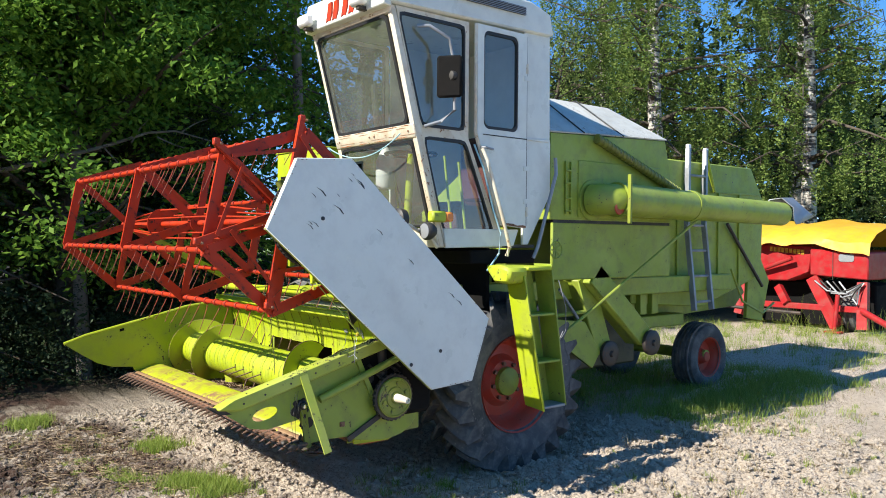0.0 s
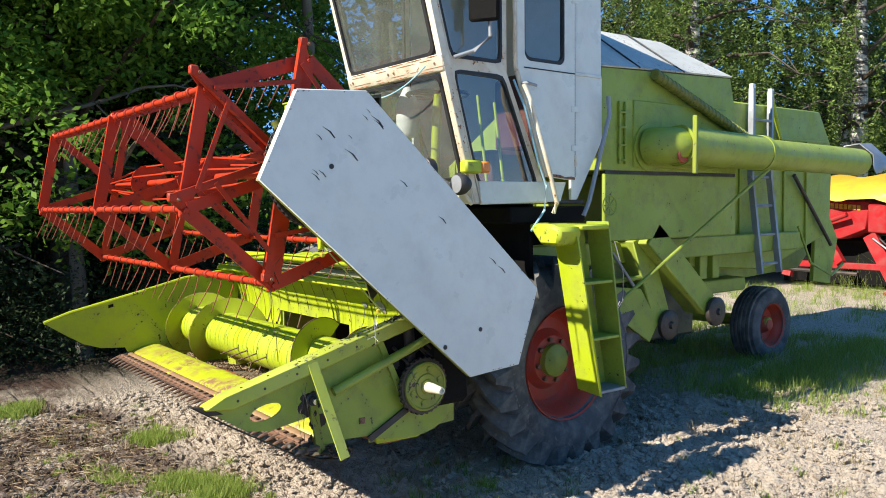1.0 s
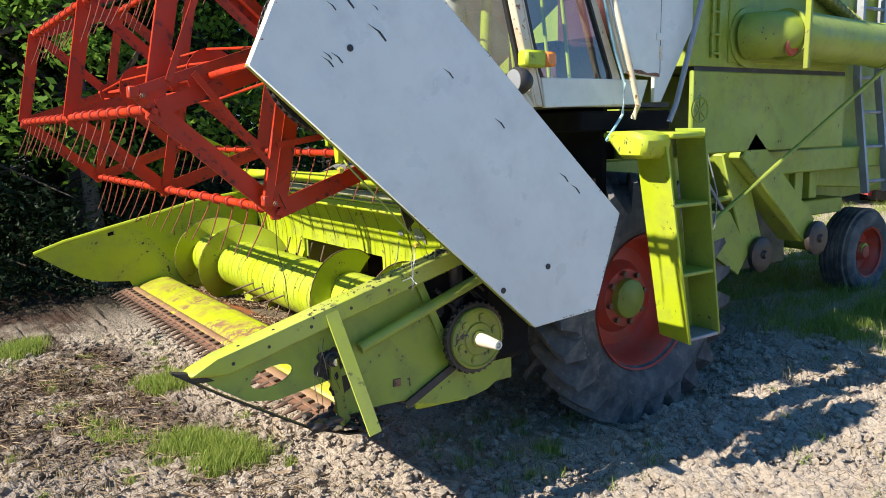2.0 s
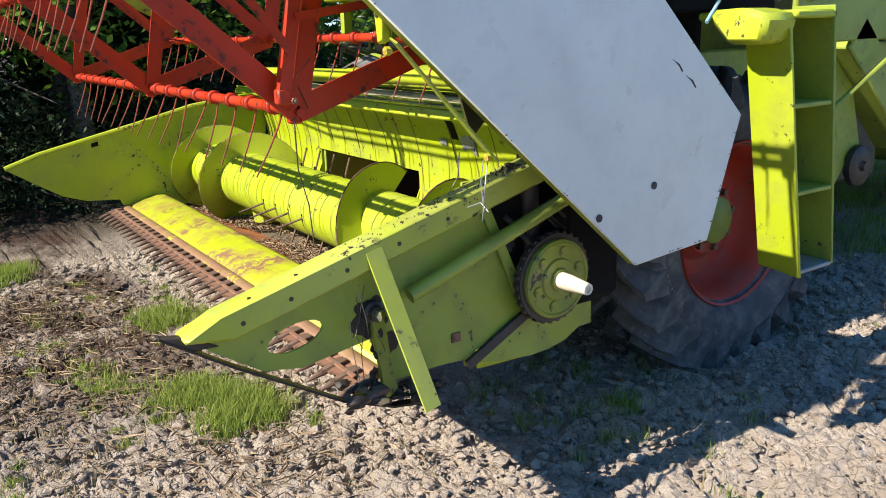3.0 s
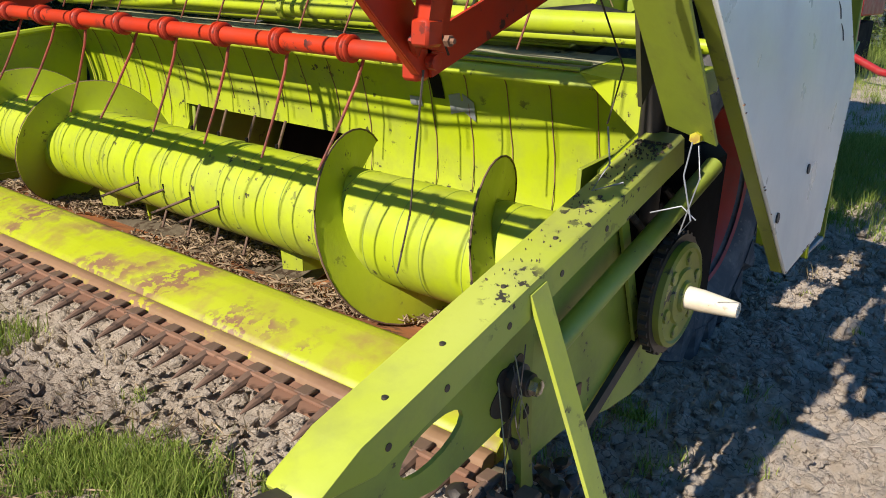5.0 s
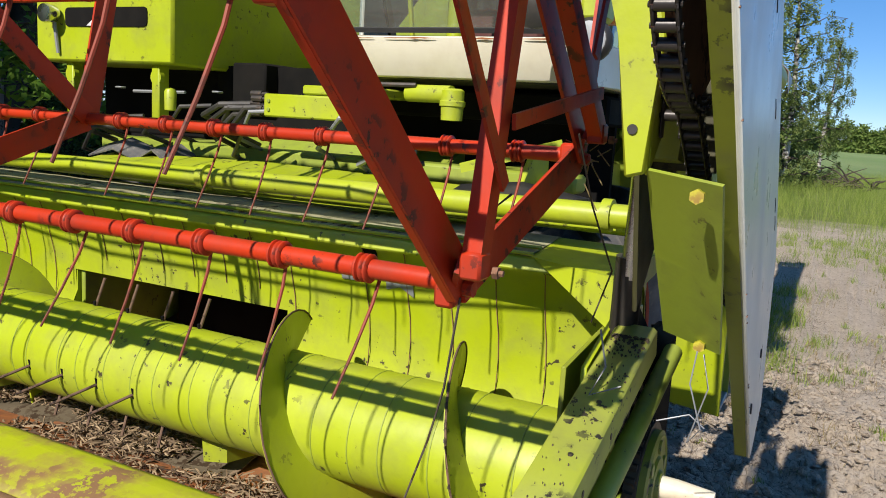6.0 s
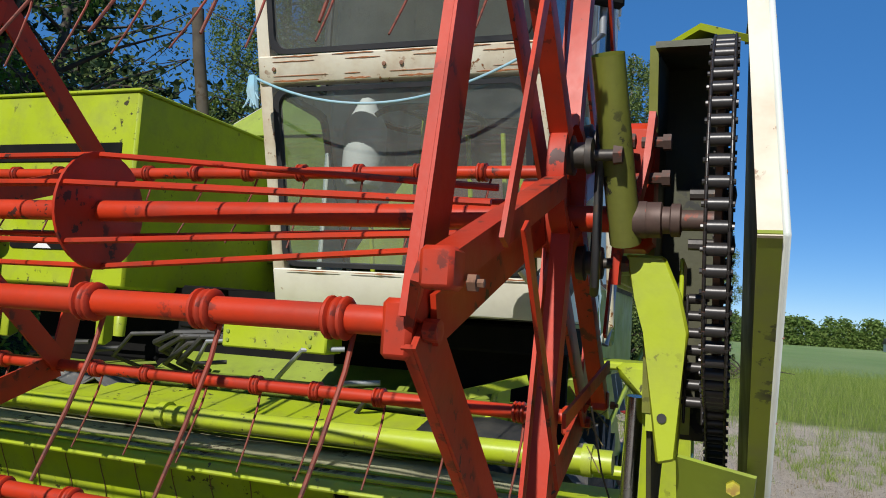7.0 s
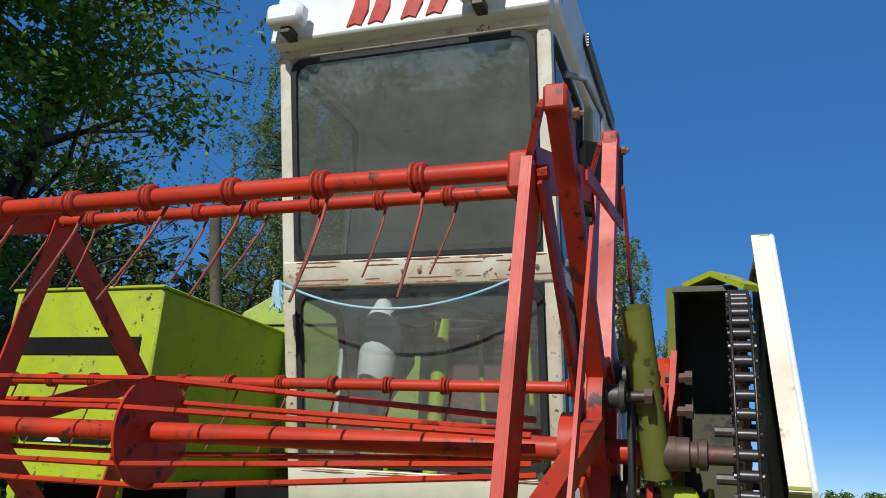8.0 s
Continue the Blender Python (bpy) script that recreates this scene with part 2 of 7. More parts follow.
def ground_material():
    m, nt, ln, b = material("dry_clod_soil")
    c = blend(m, noise_fac(m, 1.1, 6, 0.35, 0.68, 0.6), (0.64, 0.53, 0.415), (0.53, 0.43, 0.325))
    c = blend(m, noise_fac(m, 16.0, 6, 0.42, 0.7, 0.7), c, (0.71, 0.61, 0.50))
    c = blend(m, noise_fac(m, 42.0, 4, 0.58, 0.66, 0.6), c, (0.33, 0.25, 0.19))
    # rough grass verge and the field beyond, by the plan
    tc = nt.new("ShaderNodeTexCoord")
    sp = nt.new("ShaderNodeSeparateXYZ")
    ln.new(tc.outputs["Object"], sp.inputs[0])
    wob = nt.new("ShaderNodeMath")
    wob.operation = "MULTIPLY_ADD"
    wob.inputs[1].default_value = 2.4
    ln.new(noise_fac(m, 0.55, 5, 0.2, 0.8, 0.65), wob.inputs[0])
    ln.new(sp.outputs["Y"], wob.inputs[2])
    far = nt.new("ShaderNodeMapRange")
    far.inputs[1].default_value, far.inputs[2].default_value = 11.5, 13.0
    ln.new(wob.outputs[0], far.inputs[0])
    turf = blend(m, noise_fac(m, 3.0, 6, 0.3, 0.7, 0.7), (0.15, 0.23, 0.04), (0.27, 0.29, 0.09))
    c = blend(m, far.outputs[0], c, turf)
    # dark brown from x = -2.0 down to -3.4 and beyond
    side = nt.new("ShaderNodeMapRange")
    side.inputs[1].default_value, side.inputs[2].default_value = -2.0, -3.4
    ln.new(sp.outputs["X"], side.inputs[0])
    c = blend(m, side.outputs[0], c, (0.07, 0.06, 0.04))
    # rotten chaff spread in front of the header
    cx = nt.new("ShaderNodeMapRange")
    cx.inputs[1].default_value, cx.inputs[2].default_value = 0.90, -0.30
    ln.new(sp.outputs["X"], cx.inputs[0])
    cy = nt.new("ShaderNodeMapRange")
    cy.inputs[1].default_value, cy.inputs[2].default_value = -1.75, -2.05
    ln.new(sp.outputs["Y"], cy.inputs[0])
    cm = nt.new("ShaderNodeMath")
    cm.operation = "MULTIPLY"
    ln.new(cx.outputs[0], cm.inputs[0]), ln.new(cy.outputs[0], cm.inputs[1])
    cn = nt.new("ShaderNodeMath")
    cn.operation = "MULTIPLY"
    ln.new(cm.outputs[0], cn.inputs[0]), ln.new(noise_fac(m, 1.7, 8, 0.40, 0.52, 0.72), cn.inputs[1])
    c = blend(m, cn.outputs[0], c, (0.095, 0.058, 0.042))
    fld = nt.new("ShaderNodeMapRange")
    fld.inputs[1].default_value, fld.inputs[2].default_value = 34.0, 36.0
    ln.new(sp.outputs["Y"], fld.inputs[0])
    c = blend(m, fld.outputs[0], c, blend(m, noise_fac(m, 0.06, 5, 0.3, 0.7, 0.6, (1.0, 0.35, 1.0)), (0.15, 0.25, 0.07), (0.27, 0.33, 0.13)))
    ln.new(c, b.inputs["Base Color"])
    b.inputs["Roughness"].default_value = 0.95
    b.inputs["Specular IOR Level"].default_value = 0.15
    vor = nt.new("ShaderNodeTexVoronoi")
    vor.feature = "DISTANCE_TO_EDGE"
    vor.inputs["Scale"].default_value = 17.0
    warp = nt.new("ShaderNodeTexNoise")
    warp.inputs["Scale"].default_value, warp.inputs["Detail"].default_value = 9.0, 4.0
    ln.new(tc.outputs["Object"], warp.inputs["Vector"])
    add = nt.new("ShaderNodeMix")
    add.data_type = "VECTOR"
    add.inputs[0].default_value = 0.10
    ln.new(tc.outputs["Object"], add.inputs[4]), ln.new(warp.outputs["Color"], add.inputs[5])
    ln.new(add.outputs[1], vor.inputs["Vector"])
    ck = nt.new("ShaderNodeMapRange")
    ck.inputs[1].default_value, ck.inputs[2].default_value = 0.0, 0.09
    ln.new(vor.outputs["Distance"], ck.inputs[0])
    gap = nt.new("ShaderNodeMapRange")                   # darker brown along the crack lines
    gap.inputs[1].default_value, gap.inputs[2].default_value = 0.0, 0.035
    ln.new(vor.outputs["Distance"], gap.inputs[0])
    cm2 = nt.new("ShaderNodeMath")
    cm2.operation = "MAXIMUM"
    ln.new(gap.outputs[0], cm2.inputs[0]), ln.new(noise_fac(m, 2.6, 4, 0.40, 0.55), cm2.inputs[1])
    ln.new(blend(m, cm2.outputs[0], (0.20, 0.155, 0.12), c), b.inputs["Base Color"])
    hsum = nt.new("ShaderNodeMath")
    hsum.operation = "MULTIPLY_ADD"
    hsum.inputs[1].default_value = 0.35
    ln.new(ck.outputs[0], hsum.inputs[0]), ln.new(noise_fac(m, 30.0, 10, 0.25, 0.75, 0.8), hsum.inputs[2])
    bump(m, b, hsum.outputs[0], 0.9, 0.030)
    return m


SOIL = ground_material()
BROWN_STRAW = leaf_material("brown_rotten_straw", (0.07, 0.04, 0.025), (0.42, 0.31, 0.19), 0.1)
DUST = paint("grey_chaff_dust", (0.28, 0.26, 0.17), (0.38, 0.37, 0.22), 0.95, chip=(0.07, 0.055, 0.04), chips=0.53, dirt=(0.11, 0.09, 0.06), dirty=0.7, spec=0.1)
STRAW = paint("dark_chaff", (0.085, 0.07, 0.045), (0.15, 0.12, 0.08), 0.9, chips=0.5, dirty=0.6, spec=0.1)


# ---- building helpers ----
WPOS = {}


def thing(name, at, label, category, group="", kind=""):
    ob = new(name)
    ob.empty_display_size = 0.1
    ob.location = at
    WPOS[ob] = Vector(at)
    return tagged(ob, label, category, group, kind)


def finish(bm, smooth=40):
    bmesh.ops.recalc_face_normals(bm, faces=bm.faces)
    cosine = math.cos(radians(smooth))
    for f in bm.faces:
        f.smooth = True
    for e in bm.edges:
        if len(e.link_faces) == 2 and e.link_faces[0].normal.dot(e.link_faces[1].normal) < cosine:
            e.smooth = False
    return bm


def part(name, bm, mat, parent=None, label="", smooth=40):
    """Links a bmesh, built in world metres, as one mesh object under its thing or part."""
    finish(bm, smooth)
    co = [v.co for v in bm.verts]
    mid = Vector([(min(c[i] for c in co) + max(c[i] for c in co)) / 2 for i in range(3)])
    bmesh.ops.translate(bm, vec=-mid, verts=bm.verts)
    me = bpy.data.meshes.new(name)
    bm.to_mesh(me)
    bm.free()
    me.materials.append(mat)
    ob = new(name, me)
    ob.location = mid - (WPOS[parent] if parent else Vector())
    WPOS[ob] = mid
    if parent:
        ob.parent = parent
    if label:
        ob["label"] = label
    return ob


def again(ob, shift, parent=None):
    """One more object on the same mesh, moved by shift in the world."""
    o = bpy.data.objects.new(ob.name.split(".")[0], ob.data)
    scene.collection.objects.link(o)
    o.parent = parent or ob.parent
    WPOS[o] = WPOS[ob] + Vector(shift)
    o.location = WPOS[o] - (WPOS[o.parent] if o.parent else Vector())
    return o


def box(x0, x1, y0, y1, z0, z1, bev=0.006, bm=None):
    bm = bm or bmesh.new()
    vs = bmesh.ops.create_cube(bm, size=1)["verts"]
    for v in vs:
        v.co = Vector(((x0 + x1) / 2 + v.co.x * (x1 - x0), (y0 + y1) / 2 + v.co.y * (y1 - y0), (z0 + z1) / 2 + v.co.z * (z1 - z0)))
    if bev:
        es = list({e for v in vs for e in v.link_edges})
        bmesh.ops.bevel(bm, geom=es, offset=min(bev, abs(x1 - x0) * 0.4, abs(y1 - y0) * 0.4, abs(z1 - z0) * 0.4), segments=1, affect="EDGES")
    return bm


def prism(points, axis, a, b, bev=0.0, bm=None, holes=()):
    """A polygon in the plane across axis ('x': points are (y, z); 'y': (x, z); 'z': (x, y)), from a to b along it."""
    bm = bm or bmesh.new()

    def at(p, d):
        return Vector((d, p[0], p[1])) if axis == "x" else Vector((p[0], d, p[1])) if axis == "y" else Vector((p[0], p[1], d))
    lo, hi = [bm.verts.new(at(p, a)) for p in points], [bm.verts.new(at(p, b)) for p in points]
    n, made = len(points), []
    if not holes:
        made += [bm.faces.new(lo), bm.faces.new(hi[::-1])]
    else:
        for ring, d in ((lo, a), (hi, b)):
            es = [bm.edges.new((ring[i], ring[(i + 1) % n])) for i in range(n)]
            for h in holes:
                hv = [bm.verts.new(at(p, d)) for p in h]
                es += [bm.edges.new((hv[i], hv[(i + 1) % len(h)])) for i in range(len(h))]
                ring += hv
            bmesh.ops.triangle_fill(bm, edges=es, use_beauty=True)
        k = n
        for h in holes:
            for i in range(len(h)):
                j = (i + 1) % len(h)
                bm.faces.new((lo[k + i], lo[k + j], hi[k + j], hi[k + i]))
            k += len(h)
    for i in range(n):
        j = (i + 1) % n
        made.append(bm.faces.new((lo[i], lo[j], hi[j], hi[i])))
    if bev and not holes:
        bmesh.ops.bevel(bm, geom=list({e for f in made for e in f.edges}), offset=bev, segments=1, affect="EDGES")
    return bm


def rail(points, r, seg=10, bm=None, cap=True, flat=None):
    """A round tube along points, or with flat=(width, height, up) a flat bar."""
    bm = bm or bmesh.new()
    pts = [Vector(p) for p in points]
    rings = []
    for i, p in enumerate(pts):
        d = (pts[min(i + 1, len(pts) - 1)] - pts[max(i - 1, 0)]).normalized()
        ref = Vector(flat[2]) if flat else (Vector((0, 0, 1)) if abs(d.z) < 0.9 else Vector((0, 1, 0)))
        u = d.cross(ref).normalized()
        w = u.cross(d).normalized()
        if flat:
            hw, hh = flat[0] / 2, flat[1] / 2
            ring = [bm.verts.new(p + u * a * hw + w * b * hh) for a, b in ((-1, -1), (1, -1), (1, 1), (-1, 1))]
        else:
            rr = r[i] if isinstance(r, (list, tuple)) else r
            ring = [bm.verts.new(p + (u * math.cos(k * math.tau / seg) + w * math.sin(k * math.tau / seg)) * rr) for k in range(seg)]
        rings.append(ring)
    for a, b in zip(rings, rings[1:]):
        for k in range(len(a)):
            bm.faces.new((a[k], a[(k + 1) % len(a)], b[(k + 1) % len(a)], b[k]))
    if cap:
        bm.faces.new(rings[0][::-1]), bm.faces.new(rings[-1])
    return bm


def lathe(profile, centre, axis="x", seg=32, bm=None, close=False, caps=True):
    """Turns (along, radius) pairs about an axis through centre."""
    bm = bm or bmesh.new()
    c, rings = Vector(centre), []
    for d, r in profile:
        ring = []
        for k in range(seg):
            a = k * math.tau / seg
            u, v = r * math.cos(a), r * math.sin(a)
            off = Vector((d, u, v)) if axis == "x" else Vector((v, d, u)) if axis == "y" else Vector((u, v, d))
            ring.append(bm.verts.new(c + off))
        rings.append(ring)
    if close:
        rings.append(rings[0])
    for a, b in zip(rings, rings[1:]):
        for k in range(seg):
            bm.faces.new((a[k], a[(k + 1) % seg], b[(k + 1) % seg], b[k]))
    if caps and not close:
        for ring, (d, r) in ((rings[0], profile[0]), (rings[-1], profile[-1])):
            if r > 1e-6:
                bm.faces.new(ring)
    bmesh.ops.remove_doubles(bm, verts=bm.verts, dist=1e-6)
    return bm


def sheet(rows, thick=0.004, bm=None):
    """A skin through rows of points, thickened."""
    bm = bm or bmesh.new()
    grid = [[bm.verts.new(Vector(p)) for p in row] for row in rows]
    faces = []
    for a, b in zip(grid, grid[1:]):
        for i in range(len(a) - 1):
            faces.append(bm.faces.new((a[i], a[i + 1], b[i + 1], b[i])))
    bmesh.ops.recalc_face_normals(bm, faces=faces)
    bmesh.ops.solidify(bm, geom=faces, thickness=thick)
    return bm


def ground_z(x, y):
    return 0.13 + 0.03 * min(max(y, 0), 7) - 0.21 * min(max((y - 12) / 40, 0), 1)


# ---- ground ----
def build_ground():
    def steps(lo, hi, near0, near1, fine, grow):
        mid = list(np.arange(near0, near1 + 1e-6, fine))
        up, d, v = [], fine, near1
        while v < hi:
            d *= grow
            v += d
            up.append(v)
        dn, d, v = [], fine, near0
        while v > lo:
            d *= grow
            v -= d
            dn.append(v)
        return dn[::-1] + mid + up
    xs, ys = steps(-900, 900, -0.4, 3.1, 0.016, 1.10), steps(-400, 1500, -3.2, 1.5, 0.016, 1.10)
    verts = []
    for y in ys:
        for x in xs:
            near = max(0.0, 1 - max(abs(x - 1) / 9, abs(y - 1) / 12))
            p = Vector((x, y, 0))
            h = 0.0
            if near > 0:
                h = near * (0.030 * noise.noise(p * 1.3) + 0.020 * noise.noise(p * 4.0) + 0.012 * noise.noise(p * 13.0))
                if near > 0.45:
                    d = noise.voronoi(p * 11.0 + Vector((noise.noise(p * 7.0), noise.noise(p * 7.0 + Vector((9, 2, 5))), 0)) * 0.5)[0]
                    e = noise.voronoi(p * 24.0 + Vector((noise.noise(p * 13.0), noise.noise(p * 13.0 + Vector((4, 7, 1))), 0)) * 0.5)[0]
                    w = 0.5 + 0.5 * noise.noise(p * 0.9 + Vector((3, 8, 2)))
                    for sc, k in ((11.0, 1.0), (24.0, 0.5)):      # each clod is a tilted plate of its own height
                        q = p * sc + Vector((noise.noise(p * 9.0), noise.noise(p * 9.0 + Vector((5, 1, 7))), 0)) * 0.35
                        c0 = noise.voronoi(q)[1][0]
                        t1, t2, t3 = math.sin(c0.x * 91.7 + c0.y * 47.3), math.sin(c0.x * 33.1 - c0.y * 78.9), math.sin(c0.x * 12.9 + c0.y * 63.7)
                        h += k * (0.011 * t1 + (t2 * (q.x - c0.x) + t3 * (q.y - c0.y)) * 0.016) * (0.35 + 0.9 * w)
                    h += 0.050 * w * min(d[1] - d[0], 0.5) + 0.026 * min(e[1] - e[0], 0.5) + 0.013 * noise.noise(p * 31.0) + 0.012 * abs(noise.noise(p * 19.0)) + 0.007 * noise.noise(p * 58.0)
            verts.append((x, y, ground_z(x, y) + h - 0.020))
    n = len(xs)
    faces = [(j * n + i, j * n + i + 1, (j + 1) * n + i + 1, (j + 1) * n + i) for j in range(len(ys) - 1) for i in range(n - 1)]
    me = bpy.data.meshes.new("ground")
    me.from_pydata(verts, [], faces)
    me.polygons.foreach_set("use_smooth", [not (-0.45 < verts[f[0]][0] < 3.15 and -3.25 < verts[f[0]][1] < 1.55) for f in faces])
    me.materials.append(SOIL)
    return tagged(new("ground", me), "dry cracked pale soil with clods, chaff and grass", "ground", kind="structure")


build_ground()

# ---- combine harvester: chassis, wheels, body ----
MID = 0.27                                              # the machine's middle line
harvester = thing("combine_harvester", (MID, 1.5, 0.15), "old lime green combine harvester with white cab on dusty soil", "harvester")


def drive_wheel(cx, side):
    """Big front wheel: lugged tyre, dished red rim, green hub cap. side: +1 faces +x."""
    c = (cx, 0, 0.735)
    R, hw = 0.655, 0.215
    prof = [(-hw * 0.72, 0.345), (-hw, 0.42), (-hw * 1.03, 0.52), (-hw * 0.96, R - 0.105), (-hw * 0.7, R - 0.062), (0, R - 0.048), (hw * 0.7, R - 0.062), (hw * 0.96, R - 0.105), (hw * 1.03, 0.52), (hw, 0.42), (hw * 0.72, 0.345)]
    wheel = part("drive_wheel", lathe(prof, c, seg=48, caps=False), RUBBER, harvester, "large lugged tractor tyre on red rim")
    for s in (-1, 1):
        for k in range(23):
            a0 = k * math.tau / 23 + (math.pi / 23 if s > 0 else 0)
            bm, rows = bmesh.new(), []
            for j in range(6):
                f = j / 5
                x, a = cx + s * (0.01 + f * hw * 1.0), a0 + f * 0.30
                drop = 0.0 if f < 0.7 else (f - 0.7) ** 1.5 * 0.12
                r0, r1, w = R - 0.12 - drop, R + 0.012 - drop, (0.024 + 0.008 * f) / R
                rows.append([(x, c[1] + math.cos(q) * r, c[2] + math.sin(q) * r) for q, r in ((a - w * 2.3, r0), (a - w * 0.55, r1), (a + w * 0.55, r1), (a + w * 2.3, r0))])
            grid = [[bm.verts.new(p) for p in row] for row in rows]
            for a, b in zip(grid, grid[1:]):
                for i in range(3):
                    bm.faces.new((a[i], a[i + 1], b[i + 1], b[i]))
            bm.faces.new(grid[0]), bm.faces.new(grid[-1])
            part("lug", bm, RUBBER, wheel)
    o = side
    rim = lathe([(o * 0.175, 0.352), (o * 0.185, 0.362), (o * 0.17, 0.366), (o * 0.15, 0.34), (o * 0.05, 0.315), (o * 0.0, 0.30), (o * -0.03, 0.27), (o * -0.02, 0.20), (o * 0.035, 0.155), (o * 0.04, 0.10), (o * 0.04, 0.0)], c, seg=40, caps=False)
    rim = part("rim", rim, RIM_RED, wheel, "dull red dished steel rim")
    part("hub_cap", lathe([(o * 0.035, 0.108), (o * 0.075, 0.104), (o * 0.085, 0.09), (o * 0.088, 0.0)], c, seg=28), GREEN, wheel, "green hub cap")
    for k in range(8):
        a = k * math.tau / 8 + 0.2
        p = (cx, c[1] + math.cos(a) * 0.135, c[2] + math.sin(a) * 0.135)
        part("wheel_nut", lathe([(o * 0.03, 0.016), (o * 0.06, 0.016), (o * 0.062, 0.0)], p, seg=6), RUST, wheel)
    return wheel


drive_wheel(1.235, 1)
drive_wheel(2 * MID - 1.235, -1)


def rear_wheel(cx, side):
    c = (cx, 3.5, 0.545)
    R, hw = 0.36, 0.14
    prof = [(-hw * 0.8, 0.20), (-hw, 0.24), (-hw * 1.02, 0.30), (-hw * 0.85, R - 0.02), (-hw * 0.5, R - 0.004), (0, R), (hw * 0.5, R - 0.004), (hw * 0.85, R - 0.02), (hw * 1.02, 0.30), (hw, 0.24), (hw * 0.8, 0.20)]
    bm = lathe(prof, c, seg=40, caps=False)
    for d in (-0.08, -0.04, 0.0, 0.04, 0.08):
        lathe([(d - 0.012, R - 0.012), (d - 0.009, R + 0.010), (d + 0.009, R + 0.010), (d + 0.012, R - 0.012)], c, seg=40, bm=bm, caps=False)
    w = part("rear_wheel", bm, RUBBER, harvester, "small ribbed steering tyre")
    o = side
    part("rim", lathe([(o * 0.12, 0.20), (o * 0.128, 0.215), (o * 0.11, 0.215), (o * 0.08, 0.19), (o * 0.02, 0.17), (o * 0.02, 0.09), (o * 0.06, 0.07), (o * 0.10, 0.05), (o * 0.11, 0.0)], c, seg=32, caps=False), RIM_RED, w, "red steel rim")
    return w


rear_wheel(0.66, 1)
rear_wheel(2 * MID - 1.02, -1)
part("rear_axle", rail([(-0.5, 3.5, 0.56), (0.75, 3.5, 0.56)], 0.06), GREEN, harvester)
part("front_axle", box(-0.62, 1.15, -0.12, 0.12, 0.62, 0.86), GREEN, harvester)
part("gearbox", box(0.82, 1.02, -0.2, 0.2, 0.5, 1.25, 0.03), GREEN, harvester)
part("frame_rail", box(1.0, 1.10, -0.55, 3.4, 1.30, 1.46, 0.01), GREEN, harvester)
part("frame_rail", box(-0.56, -0.46, -0.55, 3.4, 1.30, 1.46, 0.01), GREEN, harvester)
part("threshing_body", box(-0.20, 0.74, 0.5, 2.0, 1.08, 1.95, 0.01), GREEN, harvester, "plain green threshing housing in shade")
# added box, coloured dark to imitate shade below the tank
part("sieve_housing", box(-0.25, 0.98, 0.45, 1.95, 0.66, 1.10, 0.02), SHADE_OLIVE, harvester, "added dark box for the shade under the tank")

# grain tank with pale sloping cover
TX = 1.32
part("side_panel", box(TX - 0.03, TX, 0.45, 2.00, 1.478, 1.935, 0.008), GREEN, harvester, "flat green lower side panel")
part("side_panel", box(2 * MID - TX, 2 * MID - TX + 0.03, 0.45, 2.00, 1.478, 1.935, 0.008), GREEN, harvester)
tank = part("grain_tank", prism([(0.42, 1.955), (2.00, 1.955), (2.02, 2.28), (1.91, 2.69), (0.42, 2.635)], "x", 2 * MID - TX, TX, 0.006), GREEN, harvester, "green grain tank")
RX = 0.80
part("tank_cover", sheet([[(TX + 0.01, 0.41, 2.645), (TX + 0.01, 1.0, 2.67), (TX + 0.01, 1.92, 2.70)], [(RX, 0.58, 3.02), (RX, 1.0, 3.03), (RX, 1.74, 3.03)], [(2 * MID - RX, 0.58, 3.02), (2 * MID - RX, 1.0, 3.03), (2 * MID - RX, 1.74, 3.03)], [(2 * MID - TX - 0.01, 0.41, 2.645), (2 * MID - TX - 0.01, 1.0, 2.67), (2 * MID - TX - 0.01, 1.92, 2.70)]], 0.012), COVER, tank, "pale grey sheet cover with dark joints")
for y in (0.80, 1.30):
    part("cover_joint", rail([(TX + 0.014, y, 2.668 + (y - 1) * 0.03), (RX, y, 3.044), (RX - 0.2, y, 3.044)], 0.006, 6), BLACK, tank)
part("tank_gable", sheet([[(TX, 1.92, 2.695), (RX, 1.74, 3.02)], [(2 * MID - TX, 1.92, 2.695), (2 * MID - RX, 1.74, 3.02)]], 0.01), COVER, tank)
part("tank_gable", sheet([[(TX, 0.41, 2.635), (RX, 0.58, 3.01)], [(2 * MID - TX, 0.41, 2.635), (2 * MID - RX, 0.58, 3.01)]], 0.01), GREEN, tank)
part("access_panel", box(TX - 0.01, TX + 0.012, 0.74, 1.84, 1.98, 2.44, 0.006), GREEN, tank, "bolted green panel round the auger")
for y in (0.58, 0.64):
    part("panel_hinge", box(TX, TX + 0.02, y, y + 0.012, 2.0, 2.42, 0.003), GREEN, tank)
for z in (2.02, 2.12, 2.24, 2.34):
    part("panel_hinge", box(TX, TX + 0.022, 0.58, 0.652, z, z + 0.014, 0.003), GREEN, tank)
